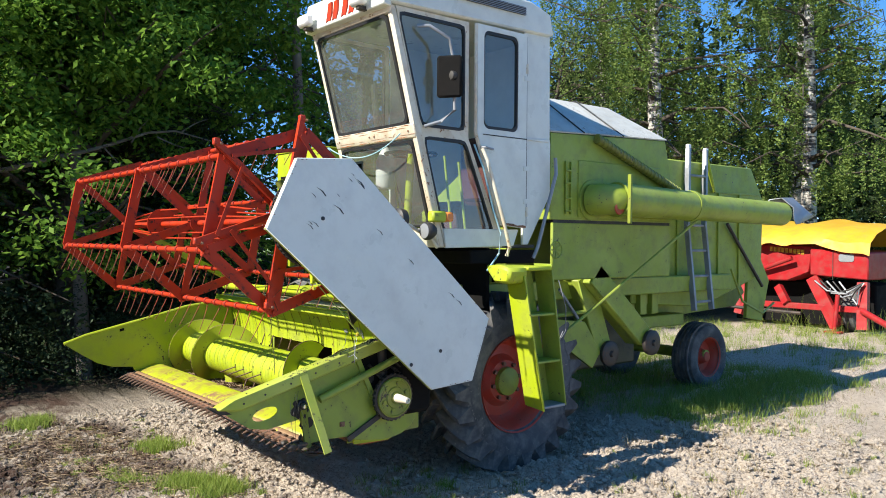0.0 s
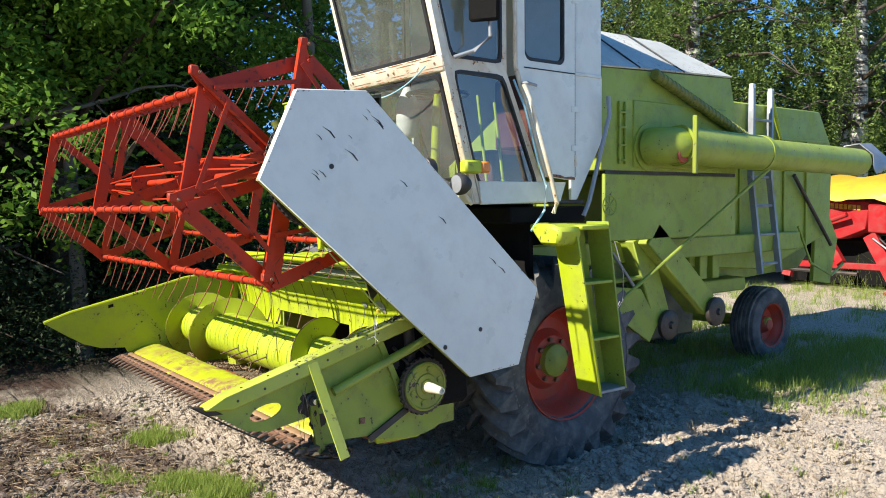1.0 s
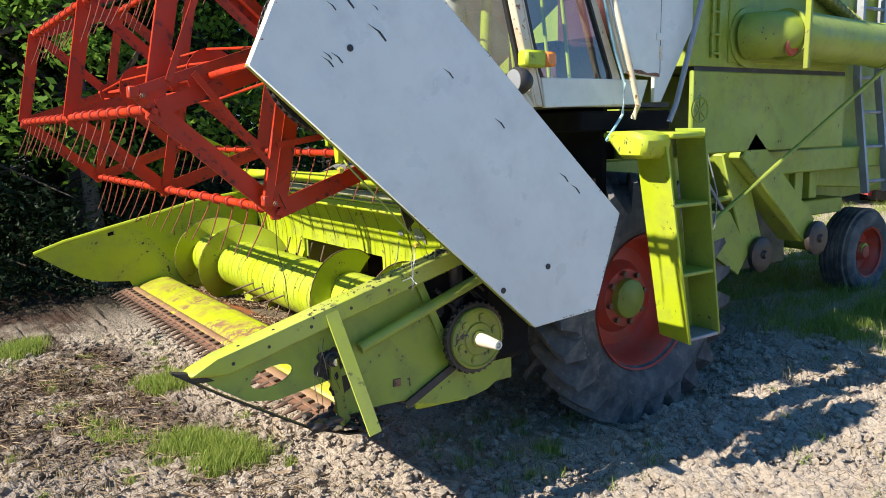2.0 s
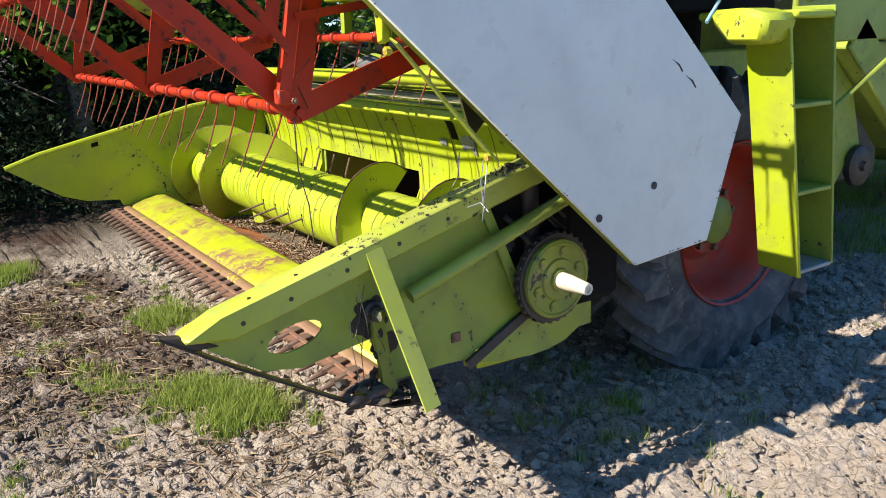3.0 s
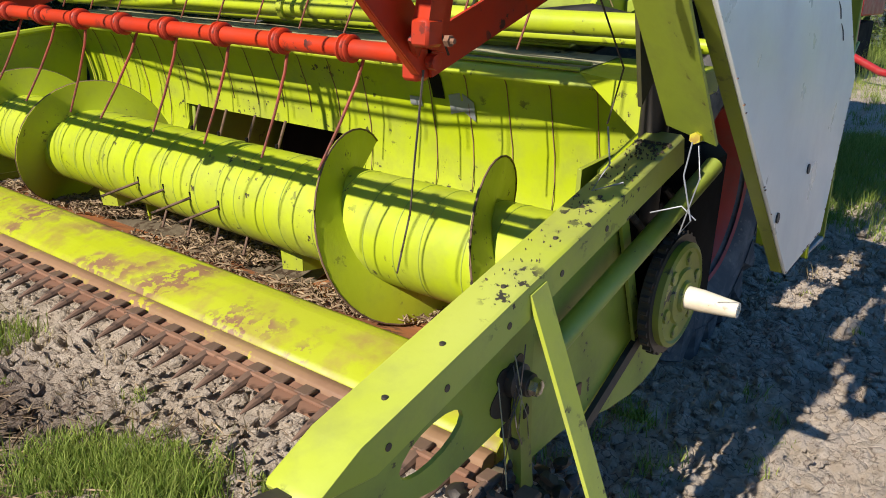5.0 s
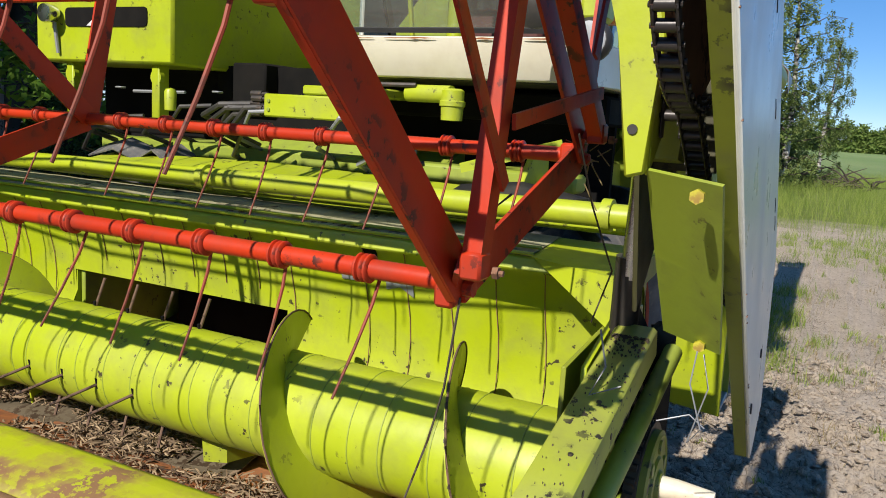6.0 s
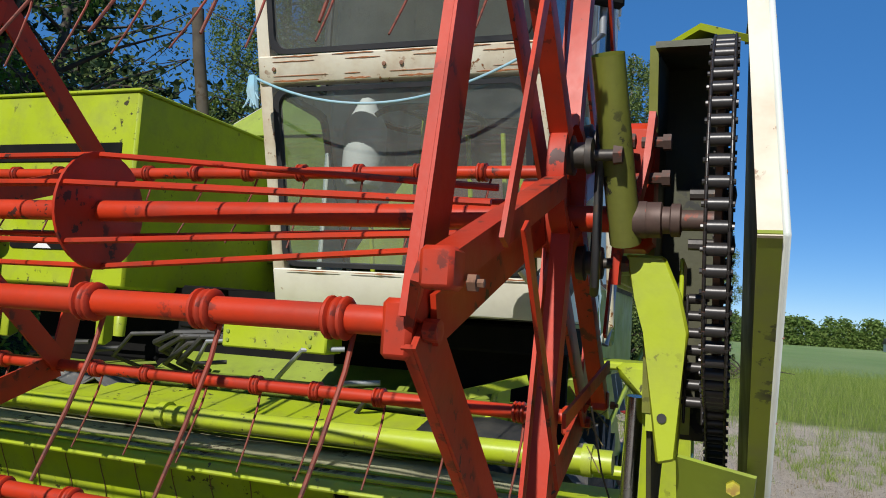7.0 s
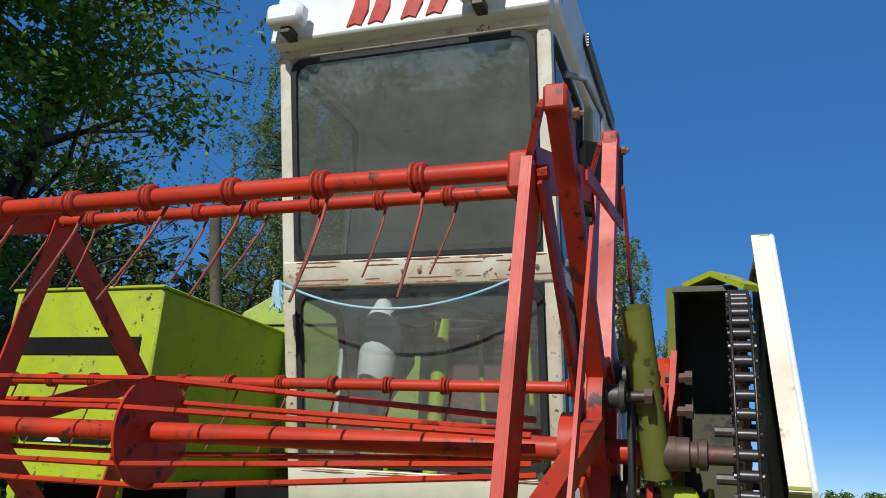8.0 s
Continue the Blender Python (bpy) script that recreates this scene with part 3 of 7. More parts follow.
# unloading auger folded along the side
UX = 1.515
unl = part("unloading_auger", rail([(UX, 0.985, 2.130), (UX, 2.01, 2.105)], 0.132, 28), GREEN, harvester, "long green unloading auger tube")
part("outer_tube", rail([(UX, 2.00, 2.10), (UX, 3.60, 2.075)], 0.118, 28), GREEN, unl)
part("clamp_ring", lathe([(-0.022, 0.13), (-0.022, 0.138), (0.022, 0.138), (0.022, 0.13)], (UX, 2.005, 2.105), "y", 28), GREEN, unl)
part("flange", lathe([(-0.008, 0.12), (-0.008, 0.142), (0.008, 0.142), (0.008, 0.12)], (UX, 0.985, 2.125), "y", 28), GREEN, unl)
part("elbow", rail([(UX, 0.985, 2.128), (UX - 0.004, 0.955, 2.127), (UX - 0.018, 0.925, 2.126), (UX - 0.045, 0.900, 2.125), (UX - 0.085, 0.885, 2.124), (UX - 0.150, 0.880, 2.124)], [0.122, 0.123, 0.124, 0.126, 0.128, 0.130], 28), GREEN, unl)
part("hinge_bar", box(UX + 0.118, UX + 0.150, 0.972, 0.998, 1.93, 2.32, 0.004), CHIPPED, unl, "upright hinge bar with chipped paint")
part("root_disc", lathe([(0.0, 0.0), (0.0, 0.165), (0.012, 0.165), (0.014, 0.12)], (TX + 0.012, 0.90, 2.122), "x", 28), GREEN, unl, "round flange on the tank side")
part("rust_patch", lathe([(0.0, 0.0), (0.012, 0.050), (0.0, 0.056)], (UX + 0.075, 0.925, 2.055), "x", 14), RIM_RED, unl, "rust red spot")
spout = sheet([[(UX - 0.14, 3.50, 2.10), (UX - 0.10, 3.55, 2.225), (UX + 0.02, 3.58, 2.24), (UX + 0.12, 3.62, 2.14), (UX + 0.13, 3.62, 2.02)], [(UX - 0.14, 3.78, 2.09), (UX - 0.09, 3.74, 2.22), (UX + 0.02, 3.80, 2.25), (UX + 0.13, 3.88, 2.10), (UX + 0.13, 3.66, 1.97)], [(UX - 0.12, 3.92, 2.07), (UX - 0.05, 3.86, 2.20), (UX + 0.03, 3.96, 2.16), (UX + 0.12, 4.05, 2.06), (UX + 0.10, 3.80, 1.98)]], 0.006)
part("spout_cloth", spout, GREY, unl, "torn pale grey plastic at the spout")
part("auger_stay", rail([(UX + 0.02, 2.1, 1.985), (1.30, 0.55, 1.02)], 0.013, 8), GREEN, harvester, "thin diagonal stay rod")
part("filling_auger", rail([(TX + 0.05, 0.92, 2.62), (TX + 0.06, 2.02, 2.24)], 0.035, 14), OLIVE, harvester, "dull ribbed hose on the tank side")
for k in range(24):
    f = k / 23
    p = Vector((TX + 0.05, 0.92, 2.62)).lerp(Vector((TX + 0.06, 2.02, 2.24)), f)
    part("hose_rib", lathe([(-0.008, 0.034), (0, 0.043), (0.008, 0.034)], p, "y", 12), OLIVE, harvester)

part("tank_seam", box(TX - 0.05, TX - 0.004, 0.46, 1.99, 1.932, 1.958, 0.0), BLACK, harvester, "dark gap below the tank")
# rear hood over the straw walkers
HX = 0.95
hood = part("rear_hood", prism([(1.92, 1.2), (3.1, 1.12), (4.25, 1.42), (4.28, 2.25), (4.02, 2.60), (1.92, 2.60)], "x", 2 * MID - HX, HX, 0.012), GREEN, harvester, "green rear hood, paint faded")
part("hood_lower", prism([(1.95, 1.02), (2.9, 0.99), (4.3, 1.05), (4.5, 1.2), (4.28, 1.46), (3.1, 1.14), (1.95, 1.21)], "x", 2 * MID - HX + 0.34, HX - 0.34, 0.01), GREEN, harvester)
for y in (2.25, 2.62, 3.35, 3.75):
    part("hood_rib", box(HX, HX + 0.02, y, y + 0.03, 1.3, 2.3 if y > 2.5 else 1.9, 0.004), GREEN, hood)
part("hood_seam", box(HX, HX + 0.012, 1.95, 4.2, 2.30, 2.315, 0.002), GREEN, hood)
part("hood_brace", rail([(HX + 0.03, 3.50, 1.98), (HX + 0.03, 4.22, 1.30)], 0.018, 8), STEEL, hood)
part("straw_deflector", prism([(4.02, 0.95), (4.35, 0.9), (4.5, 1.35), (4.3, 1.62), (4.05, 1.4)], "x", HX - 0.08, HX - 0.04, 0.004), GREEN, harvester)
part("handle_bar", rail([(HX + 0.05, 3.55, 1.5), (HX + 0.07, 3.75, 1.15), (HX + 0.05, 4.2, 1.0), (HX + 0.02, 4.5, 1.1)], 0.012, 8), GREEN, harvester)
# white service ladder at the hood
lad = part("rear_ladder", rail([(HX + 0.22, 2.62, 1.12), (HX + 0.06, 2.72, 1.95), (HX + 0.04, 2.76, 2.72)], 0.02, 8, flat=(0.03, 0.05, (1, 0, 0))), GREY, harvester, "thin grey steel service ladder")
again(lad, (0, 0.30, 0), harvester)
for k in range(6):
    f = k / 5
    z = 1.2 + f * 1.25
    x = HX + 0.20 - min(f * 1.6, 1) * 0.14
    y = 2.63 + f * 0.1
    part("rung", rail([(x, y, z), (x, y + 0.30, z)], 0.013, 8), GREY, lad)
part("ladder_top", box(HX + 0.025, HX + 0.06, 2.735, 2.785, 2.28, 2.76, 0.004), PLASTIC_WHITE, lad, "white upper stile")
part("ladder_top", box(HX + 0.025, HX + 0.06, 3.035, 3.085, 2.28, 2.74, 0.004), PLASTIC_WHITE, lad)
part("yellow_stay", rail([(HX + 0.03, 3.1, 2.65), (HX + 0.03, 3.25, 2.3)], 0.02, 8), LIME, lad)
# chutes and drives under the tank
def chute(y0, z0, y1, z1, w, x0, x1):
    d = Vector((0, y1 - y0, z1 - z0)).normalized()
    n = Vector((0, -d.z, d.y)) * w / 2
    return prism([(y0 + n.y, z0 + n.z), (y1 + n.y, z1 + n.z), (y1 - n.y, z1 - n.z), (y0 - n.y, z0 - n.z)], "x", x0, x1, 0.008)


part("elevator", chute(0.98, 1.52, 1.66, 0.95, 0.19, 1.14, 1.32), GREEN, harvester, "green slanting elevator box")
part("elevator", chute(0.96, 1.5, 1.22, 0.85, 0.2, 1.05, 1.22), GREEN, harvester)
for y, z, x in ((1.70, 0.90, 1.34), (1.25, 0.83, 1.24)):
    pul = part("pulley", lathe([(-0.03, 0.085), (-0.01, 0.11), (0.02, 0.11), (0.035, 0.085), (0.03, 0.03), (0.05, 0.02), (0.05, 0.0)], (x, y, z), seg=24), STEEL, harvester, "greasy black pulley")
part("side_plate", prism([(0.55, 1.02), (1.05, 0.72), (1.15, 0.85), (0.95, 1.12), (0.6, 1.16)], "x", 1.2, 1.23, 0.004), GREEN, harvester)
part("cross_tube", rail([(1.15, 0.35, 1.16), (1.20, 0.98, 1.20)], 0.018, 8), GREEN, harvester)
part("push_rod", rail([(1.24, 0.62, 1.40), (1.22, 0.90, 1.12)], 0.012, 8), GREY, harvester)
part("straw_pan", box(-0.3, 0.8, 2.0, 3.0, 0.93, 1.05, 0.01), GREEN, harvester)
for y in (2.0, 2.18):
    part("rear_bracket", box(HX - 0.02, HX + 0.05, y, y + 0.1, 1.1, 1.55, 0.006), GREEN, harvester)
hand = part("hand_wheel", lathe([(-0.007, 0.064), (0.0, 0.071), (0.007, 0.064), (0.0, 0.057)], (1.42, 0.385, 1.72), seg=28, close=True), GREEN, harvester, "spoked green hand wheel")
for k in range(4):
    a = k * math.pi / 4
    part("spoke", rail([(1.42, 0.385 - 0.062 * math.cos(a), 1.72 - 0.062 * math.sin(a)), (1.42, 0.385 + 0.062 * math.cos(a), 1.72 + 0.062 * math.sin(a))], 0.005, 6), GREEN, hand)

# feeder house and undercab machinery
# near-black colour stands in for the shade under the cab
part("feeder_house", prism([(-0.72, 0.70), (-0.72, 1.10), (-0.6, 1.30), (-0.2, 1.55), (0.5, 1.55), (0.5, 1.0), (-0.3, 0.92)], "x", -0.25, 0.72, 0.01), VOID, harvester, "feeder housing, near-black for shade")
for x in (-0.34, 0.78):
    part("feeder_side", prism([(-1.09, 0.64), (-1.09, 1.10), (-0.2, 1.56), (0.3, 1.5), (0.3, 0.95)], "x", x - 0.01, x + 0.01, 0.003), GREEN, harvester)
part("feeder_roof", sheet([[(-0.34, -1.09, 1.10), (0.78, -1.09, 1.10)], [(-0.34, -0.2, 1.56), (0.78, -0.2, 1.56)]], 0.01), GREEN, harvester)
part("feeder_floor", sheet([[(-0.34, -1.09, 0.64), (0.78, -1.09, 0.64)], [(-0.34, 0.2, 0.92), (0.78, 0.2, 0.92)]], 0.01), RUST, harvester)
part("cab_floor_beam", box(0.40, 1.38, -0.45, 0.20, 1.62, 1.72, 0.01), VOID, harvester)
# added backing sheet, its black imitates shade behind the hoses
part("soot_wall", prism([(-0.28, 1.30), (-0.25, 1.30), (-0.25, 1.79), (-0.28, 1.79)], "x", -1.0, 1.36, 0), VOID, harvester, "added black bulkhead for the shade behind the hoses")
part("cross_beam", box(-0.8, 1.34, -0.62, -0.5, 1.40, 1.46, 0.01), GREEN, harvester)
valve = part("valve_cover", box(0.25, 0.66, -0.82, -0.70, 1.585, 1.665, 0.006), LIME, harvester, "lime hydraulic valve cover")
for x in (0.275, 0.60):
    for z in (1.61, 1.64):
        part("cover_bolt", lathe([(-0.006, 0.0), (-0.005, 0.007), (0.0, 0.007)], (x, -0.82, z), "y", 6), GREEN, valve)
part("cover_top", box(0.40, 0.72, -0.80, -0.60, 1.668, 1.70, 0.006), LIME, harvester)
part("oil_filter", lathe([(-0.060, 0.0), (-0.058, 0.034), (-0.016, 0.036), (-0.014, 0.041), (0.0, 0.041), (0.004, 0.037), (0.034, 0.036), (0.040, 0.028), (0.041, 0.0)], (0.970, -0.785, 1.668), "z", 20), LIME, harvester, "lime filter head")
part("filter_pipe", rail([(0.80, -0.765, 1.690), (0.88, -0.775, 1.690), (0.965, -0.785, 1.690)], 0.028, 14), LIME, harvester, "short lime pipe into the filter")
part("hose_clip", rail([(0.66, -0.80, 1.712), (0.84, -0.79, 1.714)], 0.008, 8), STEEL, harvester)
part("apron", sheet([[(-0.6, -1.06, 1.34), (0.2, -1.06, 1.34), (1.3, -1.06, 1.34)], [(-0.6, -0.72, 1.40), (0.2, -0.72, 1.42), (1.3, -0.72, 1.40)]], 0.006), LIME, harvester, "lime sheet above the feeder")
part("canvas_boot", sheet([[(-0.66, -0.80, 1.385), (-0.52, -0.80, 1.42), (-0.40, -0.80, 1.385)], [(-0.66, -0.70, 1.43), (-0.52, -0.70, 1.465), (-0.40, -0.70, 1.43)], [(-0.66, -0.6, 1.40), (-0.52, -0.6, 1.43), (-0.40, -0.6, 1.40)]], 0.006), RUBBER, harvester, "grey dusty canvas boot")
part("canvas_boot", sheet([[(-0.42, -0.78, 1.385), (-0.33, -0.78, 1.43), (-0.25, -0.78, 1.385)], [(-0.42, -0.62, 1.41), (-0.33, -0.62, 1.45), (-0.25, -0.62, 1.41)]], 0.006), RUBBER, harvester)
for k in range(16):                                     # hoses looping from the valves into the dark
    rr = random.Random(k + 70)
    x0 = rr.uniform(0.12, 0.30) if k < 6 else rr.uniform(-0.8, 1.25)
    z0 = rr.uniform(1.59, 1.65) if k < 6 else rr.uniform(1.45, 1.62)
    dx, dz = rr.uniform(-0.26, -0.10), rr.uniform(-0.12, -0.05)
    part("hydraulic_hose", rail([(x0, -0.76, z0), (x0 + dx * 0.5, -0.79 - rr.uniform(0, 0.03), z0 - 0.01), (x0 + dx, -0.76, z0 + dz), (x0 + dx * 1.15, -0.55, z0 + dz - 0.06)], rr.uniform(0.007, 0.012), 8), BLACK if k % 7 else GREY, harvester)
for k in range(5):
    part("hose_fitting", lathe([(-0.03, 0.009), (-0.028, 0.012), (0.02, 0.012), (0.02, 0.008), (0.045, 0.008), (0.045, 0.0)], (0.19 + 0.012 * (k % 2), -0.775 - 0.01 * (k % 2), 1.595 + k * 0.017), "x", 8), STEEL, harvester, "dark steel hose fitting")
for x, z in ((-0.62, 1.66), (-0.1, 1.66)):
    part("white_cap", box(x, x + 0.035, -0.70, -0.67, z, z + 0.008, 0.003), GREY, harvester, "small grey clip")
part("fuel_filter", lathe([(-0.045, 0.0), (-0.04, 0.022), (0.03, 0.024), (0.04, 0.018), (0.045, 0.0)], (-0.27, -0.74, 1.625), "z", 12), LIME, harvester, "small lime filter bowl")
part("foot_plate", prism([(-0.86, 1.40), (-0.60, 1.40), (-0.60, 1.54), (-0.72, 1.54)], "x", 1.22, 1.24, 0.003), LIME, harvester)
part("side_strut", rail([(1.05, -0.86, 1.47), (1.34, -0.78, 1.56)], 0.012, flat=(0.03, 0.03, (0, 0, 1))), LIME, harvester)
part("cloth", sheet([[(1.05, -1.0, 1.385), (1.25, -1.02, 1.40), (1.42, -1.0, 1.385)], [(1.05, -0.85, 1.42), (1.25, -0.85, 1.445), (1.42, -0.85, 1.41)], [(1.05, -0.7, 1.40), (1.25, -0.7, 1.42), (1.42, -0.7, 1.40)]], 0.008), BLACK, harvester, "crumpled black sheeting")
part("lift_cylinder", rail([(1.0, -0.95, 1.0), (0.95, -0.2, 0.85)], 0.04, 12), STEEL, harvester)
part("lift_cylinder", rail([(-0.4, -0.95, 1.0), (-0.4, -0.2, 0.85)], 0.04, 12), STEEL, harvester)

def soft_slot(x0, x1, z0, z1, r=0.018):
    return [(x0 + r, z0), (x1 - r, z0), (x1 - r * 0.3, z0 + r * 0.3), (x1, z0 + r), (x1, z1 - r), (x1 - r * 0.3, z1 - r * 0.3), (x1 - r, z1), (x0 + r, z1), (x0 + r * 0.3, z1 - r * 0.3), (x0, z1 - r), (x0, z0 + r), (x0 + r * 0.3, z0 + r * 0.3)]


# engine hood at the machine's other front corner
EX0, EX1, EY = -1.22, -0.392, -0.61
eng = part("engine_hood", prism([(EY, 1.765), (0.9, 1.765), (0.9, 2.60), (EY, 2.585)], "x", EX0, EX1, 0.012), LIME, harvester, "lime engine hood with a slot vent")
part("vent_slot", box(EX0 + 0.08, EX1 - 0.07, EY - 0.006, EY + 0.02, 2.287, 2.368, 0.004), VOID, eng, "dark mesh behind the slot")
part("hood_lip", box(EX0 - 0.01, EX1 + 0.01, EY - 0.012, 0.9, 2.580, 2.594, 0.004), LIME, eng)
# blackened for the shade below the hood, like the skirt further down
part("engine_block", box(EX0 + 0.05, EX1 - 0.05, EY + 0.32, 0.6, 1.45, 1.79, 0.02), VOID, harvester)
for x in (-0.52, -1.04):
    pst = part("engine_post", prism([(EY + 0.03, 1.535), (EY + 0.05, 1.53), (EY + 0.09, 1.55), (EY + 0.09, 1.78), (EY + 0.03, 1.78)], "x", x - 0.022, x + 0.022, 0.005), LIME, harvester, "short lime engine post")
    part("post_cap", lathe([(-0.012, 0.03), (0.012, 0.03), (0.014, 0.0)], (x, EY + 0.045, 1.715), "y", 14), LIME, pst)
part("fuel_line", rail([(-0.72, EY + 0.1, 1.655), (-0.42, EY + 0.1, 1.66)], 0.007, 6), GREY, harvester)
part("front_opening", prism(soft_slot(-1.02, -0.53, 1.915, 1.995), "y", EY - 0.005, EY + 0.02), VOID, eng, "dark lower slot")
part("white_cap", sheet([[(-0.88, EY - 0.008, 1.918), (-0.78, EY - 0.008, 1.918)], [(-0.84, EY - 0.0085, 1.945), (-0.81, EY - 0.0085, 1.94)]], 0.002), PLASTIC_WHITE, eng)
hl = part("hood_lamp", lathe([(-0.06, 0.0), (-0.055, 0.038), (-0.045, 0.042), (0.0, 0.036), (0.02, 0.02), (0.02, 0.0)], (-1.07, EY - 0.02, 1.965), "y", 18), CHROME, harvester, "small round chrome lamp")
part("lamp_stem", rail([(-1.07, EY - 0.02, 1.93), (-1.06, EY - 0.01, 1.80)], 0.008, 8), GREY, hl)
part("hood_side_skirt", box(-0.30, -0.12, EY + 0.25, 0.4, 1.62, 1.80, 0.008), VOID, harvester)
part("exhaust_pipe", rail([(-0.66, 0.20, 2.40), (-0.69, 0.20, 2.62), (-0.77, 0.20, 3.05), (-0.80, 0.20, 3.28)], 0.032, 14), BARK, harvester, "leaning brown exhaust pipe")
part("pipe_clamp", lathe([(-0.02, 0.046), (-0.02, 0.055), (0.02, 0.055), (0.02, 0.046)], (-0.69, 0.20, 2.62), "z", 14), STEEL, harvester)

# ---- cab ----
CL, CR = 1.395, 0.405                                   # left and right side of the cab
FT, FM, FB = (-1.168, 3.295), (-0.955, 2.51), (-0.745, 1.74)  # windscreen line: top, middle bar, bottom (y, z)
RY = 0.32                                               # cab's back


def front_y(z):
    if z > FM[1]:
        return FM[0] + (FT[0] - FM[0]) * (z - FM[1]) / (FT[1] - FM[1])
    return FB[0] + (FM[0] - FB[0]) * (z - FB[1]) / (FM[1] - FB[1])


cab = part("cab", prism([(RY - 0.03, 2.45), (RY, 2.45), (RY, 3.35), (RY - 0.03, 3.35)], "x", CR, CL, 0), WHITE, harvester, "white sheet metal cab with rusty cream frames")
for x0, x1 in ((CL - 0.045, CL), (CR, CR + 0.045)):
    part("front_post", prism([(front_y(3.31), 3.31), (front_y(FM[1]), FM[1]), (front_y(1.74), 1.74), (front_y(1.74) + 0.05, 1.74), (front_y(FM[1]) + 0.05, FM[1]), (front_y(3.31) + 0.05, 3.31)], "x", x0, x1, 0.008), CREAM, cab, "rusty cream corner post")


def front_bar(z0, z1, out=0.01):
    return prism([(front_y(z0) - out, z0), (front_y(z1) - out, z1), (front_y(z1) + 0.03, z1), (front_y(z0) + 0.03, z0)], "x", CR + 0.003, CL - 0.003, 0.006)


for x in (0.47, 0.87, 0.93, 1.33):
    part("bar_screw", lathe([(-0.006, 0.0), (-0.005, 0.007), (0.0, 0.007)], (x, front_y(2.515) - 0.011, 2.515), "y", 8), RUST, cab)
part("middle_bar", front_bar(2.47, 2.56), CREAM, cab, "rusty cream bar between the windscreens")
part("lower_apron", front_bar(1.74, 1.87, 0.004), APRON, cab, "cream front apron")
part("top_bar", front_bar(3.262, 3.33, 0.004), CREAM, cab)


def rust_line(z, seed, h=0.012):
    """A ragged rust streak along the front bars."""
    q = random.Random(seed)
    x = CR + 0.06
    while x < CL - 0.12:
        l_ = q.uniform(0.05, 0.22)
        n = 10
        lo_ = [(x + l_ * k / n, z - h * q.uniform(0.1, 0.6) * math.sin(math.pi * (k + 0.5) / (n + 1))) for k in range(n + 1)]
        hi_ = [(x + l_ * k / n, z + h * q.uniform(0.1, 0.6) * math.sin(math.pi * (k + 0.5) / (n + 1))) for k in range(n, -1, -1)]
        st_ = prism(lo_ + hi_, "y", -0.001, 0.001)
        for v in st_.verts:
            v.co.y += front_y(v.co.z) - 0.0115
        part("rust_streak", st_, ORANGE_RUST, cab, "ragged rust streak")
        x += l_ + q.uniform(0.01, 0.12)


for z_, h_ in ((2.553, 0.006), (2.538, 0.004), (2.478, 0.008), (2.493, 0.003), (1.862, 0.006)):
    rust_line(z_, int(z_ * 1000), h_)


def rounded(x0, x1, z0, z1, r, n=5):
    pts = []
    for cx, cz, a0 in ((x1 - r, z1 - r, 0), (x0 + r, z1 - r, 90), (x0 + r, z0 + r, 180), (x1 - r, z0 + r, 270)):
        pts += [(cx + r * math.cos(radians(a0 + 90 * i / n)), cz + r * math.sin(radians(a0 + 90 * i / n))) for i in range(n + 1)]
    return pts


def pane(outline, lift, name, parent, glass, frame_w=0.02, frame_mat=GASKET):
    """A window pane with a rubber gasket along its outline; lift turns (u, v) into the world."""
    cu, cv = sum(p[0] for p in outline) / len(outline), sum(p[1] for p in outline) / len(outline)
    bm = bmesh.new()
    bm.faces.new([bm.verts.new(lift(u, v)) for u, v in outline])
    g = part(name, bm, glass, parent)
    g.visible_shadow = False
    bm, n = bmesh.new(), len(outline)
    nrm = (lift(cu, cv + 0.1) - lift(cu, cv)).cross(lift(cu + 0.1, cv) - lift(cu, cv)).normalized()
    rings = []
    for k, (f, o) in enumerate(((0.0, 0.012), (1.0, 0.012), (1.0, -0.012), (0.0, -0.012))):
        ring = []
        for u, v in outline:
            d = Vector((u - cu, v - cv))
            d.normalize()
            ring.append(bm.verts.new(lift(u - d.x * frame_w * (1 - f) * 1.2, v - d.y * frame_w * (1 - f) * 1.2) + nrm * o))
        rings.append(ring)
    for a, b in zip(rings, rings[1:] + rings[:1]):
        for i in range(n):
            bm.faces.new((a[i], a[(i + 1) % n], b[(i + 1) % n], b[i]))
    part("gasket", bm, frame_mat, g)
    return g


pane(rounded(CR + 0.05, CL - 0.05, 2.565, 3.258, 0.05), lambda u, v: Vector((u, front_y(v) + 0.004, v)), "windscreen_pane", cab, GLASS)
pane(rounded(CR + 0.05, CL - 0.05, 1.88, 2.46, 0.05), lambda u, v: Vector((u, front_y(v) + 0.004, v)), "lower_screen_pane", cab, GLASS)


def side_wall(x, outline, holes, name, mat, thick=0.02):
    return part(name, prism(outline, "x", x - thick / 2, x + thick / 2, holes=holes), mat, cab)


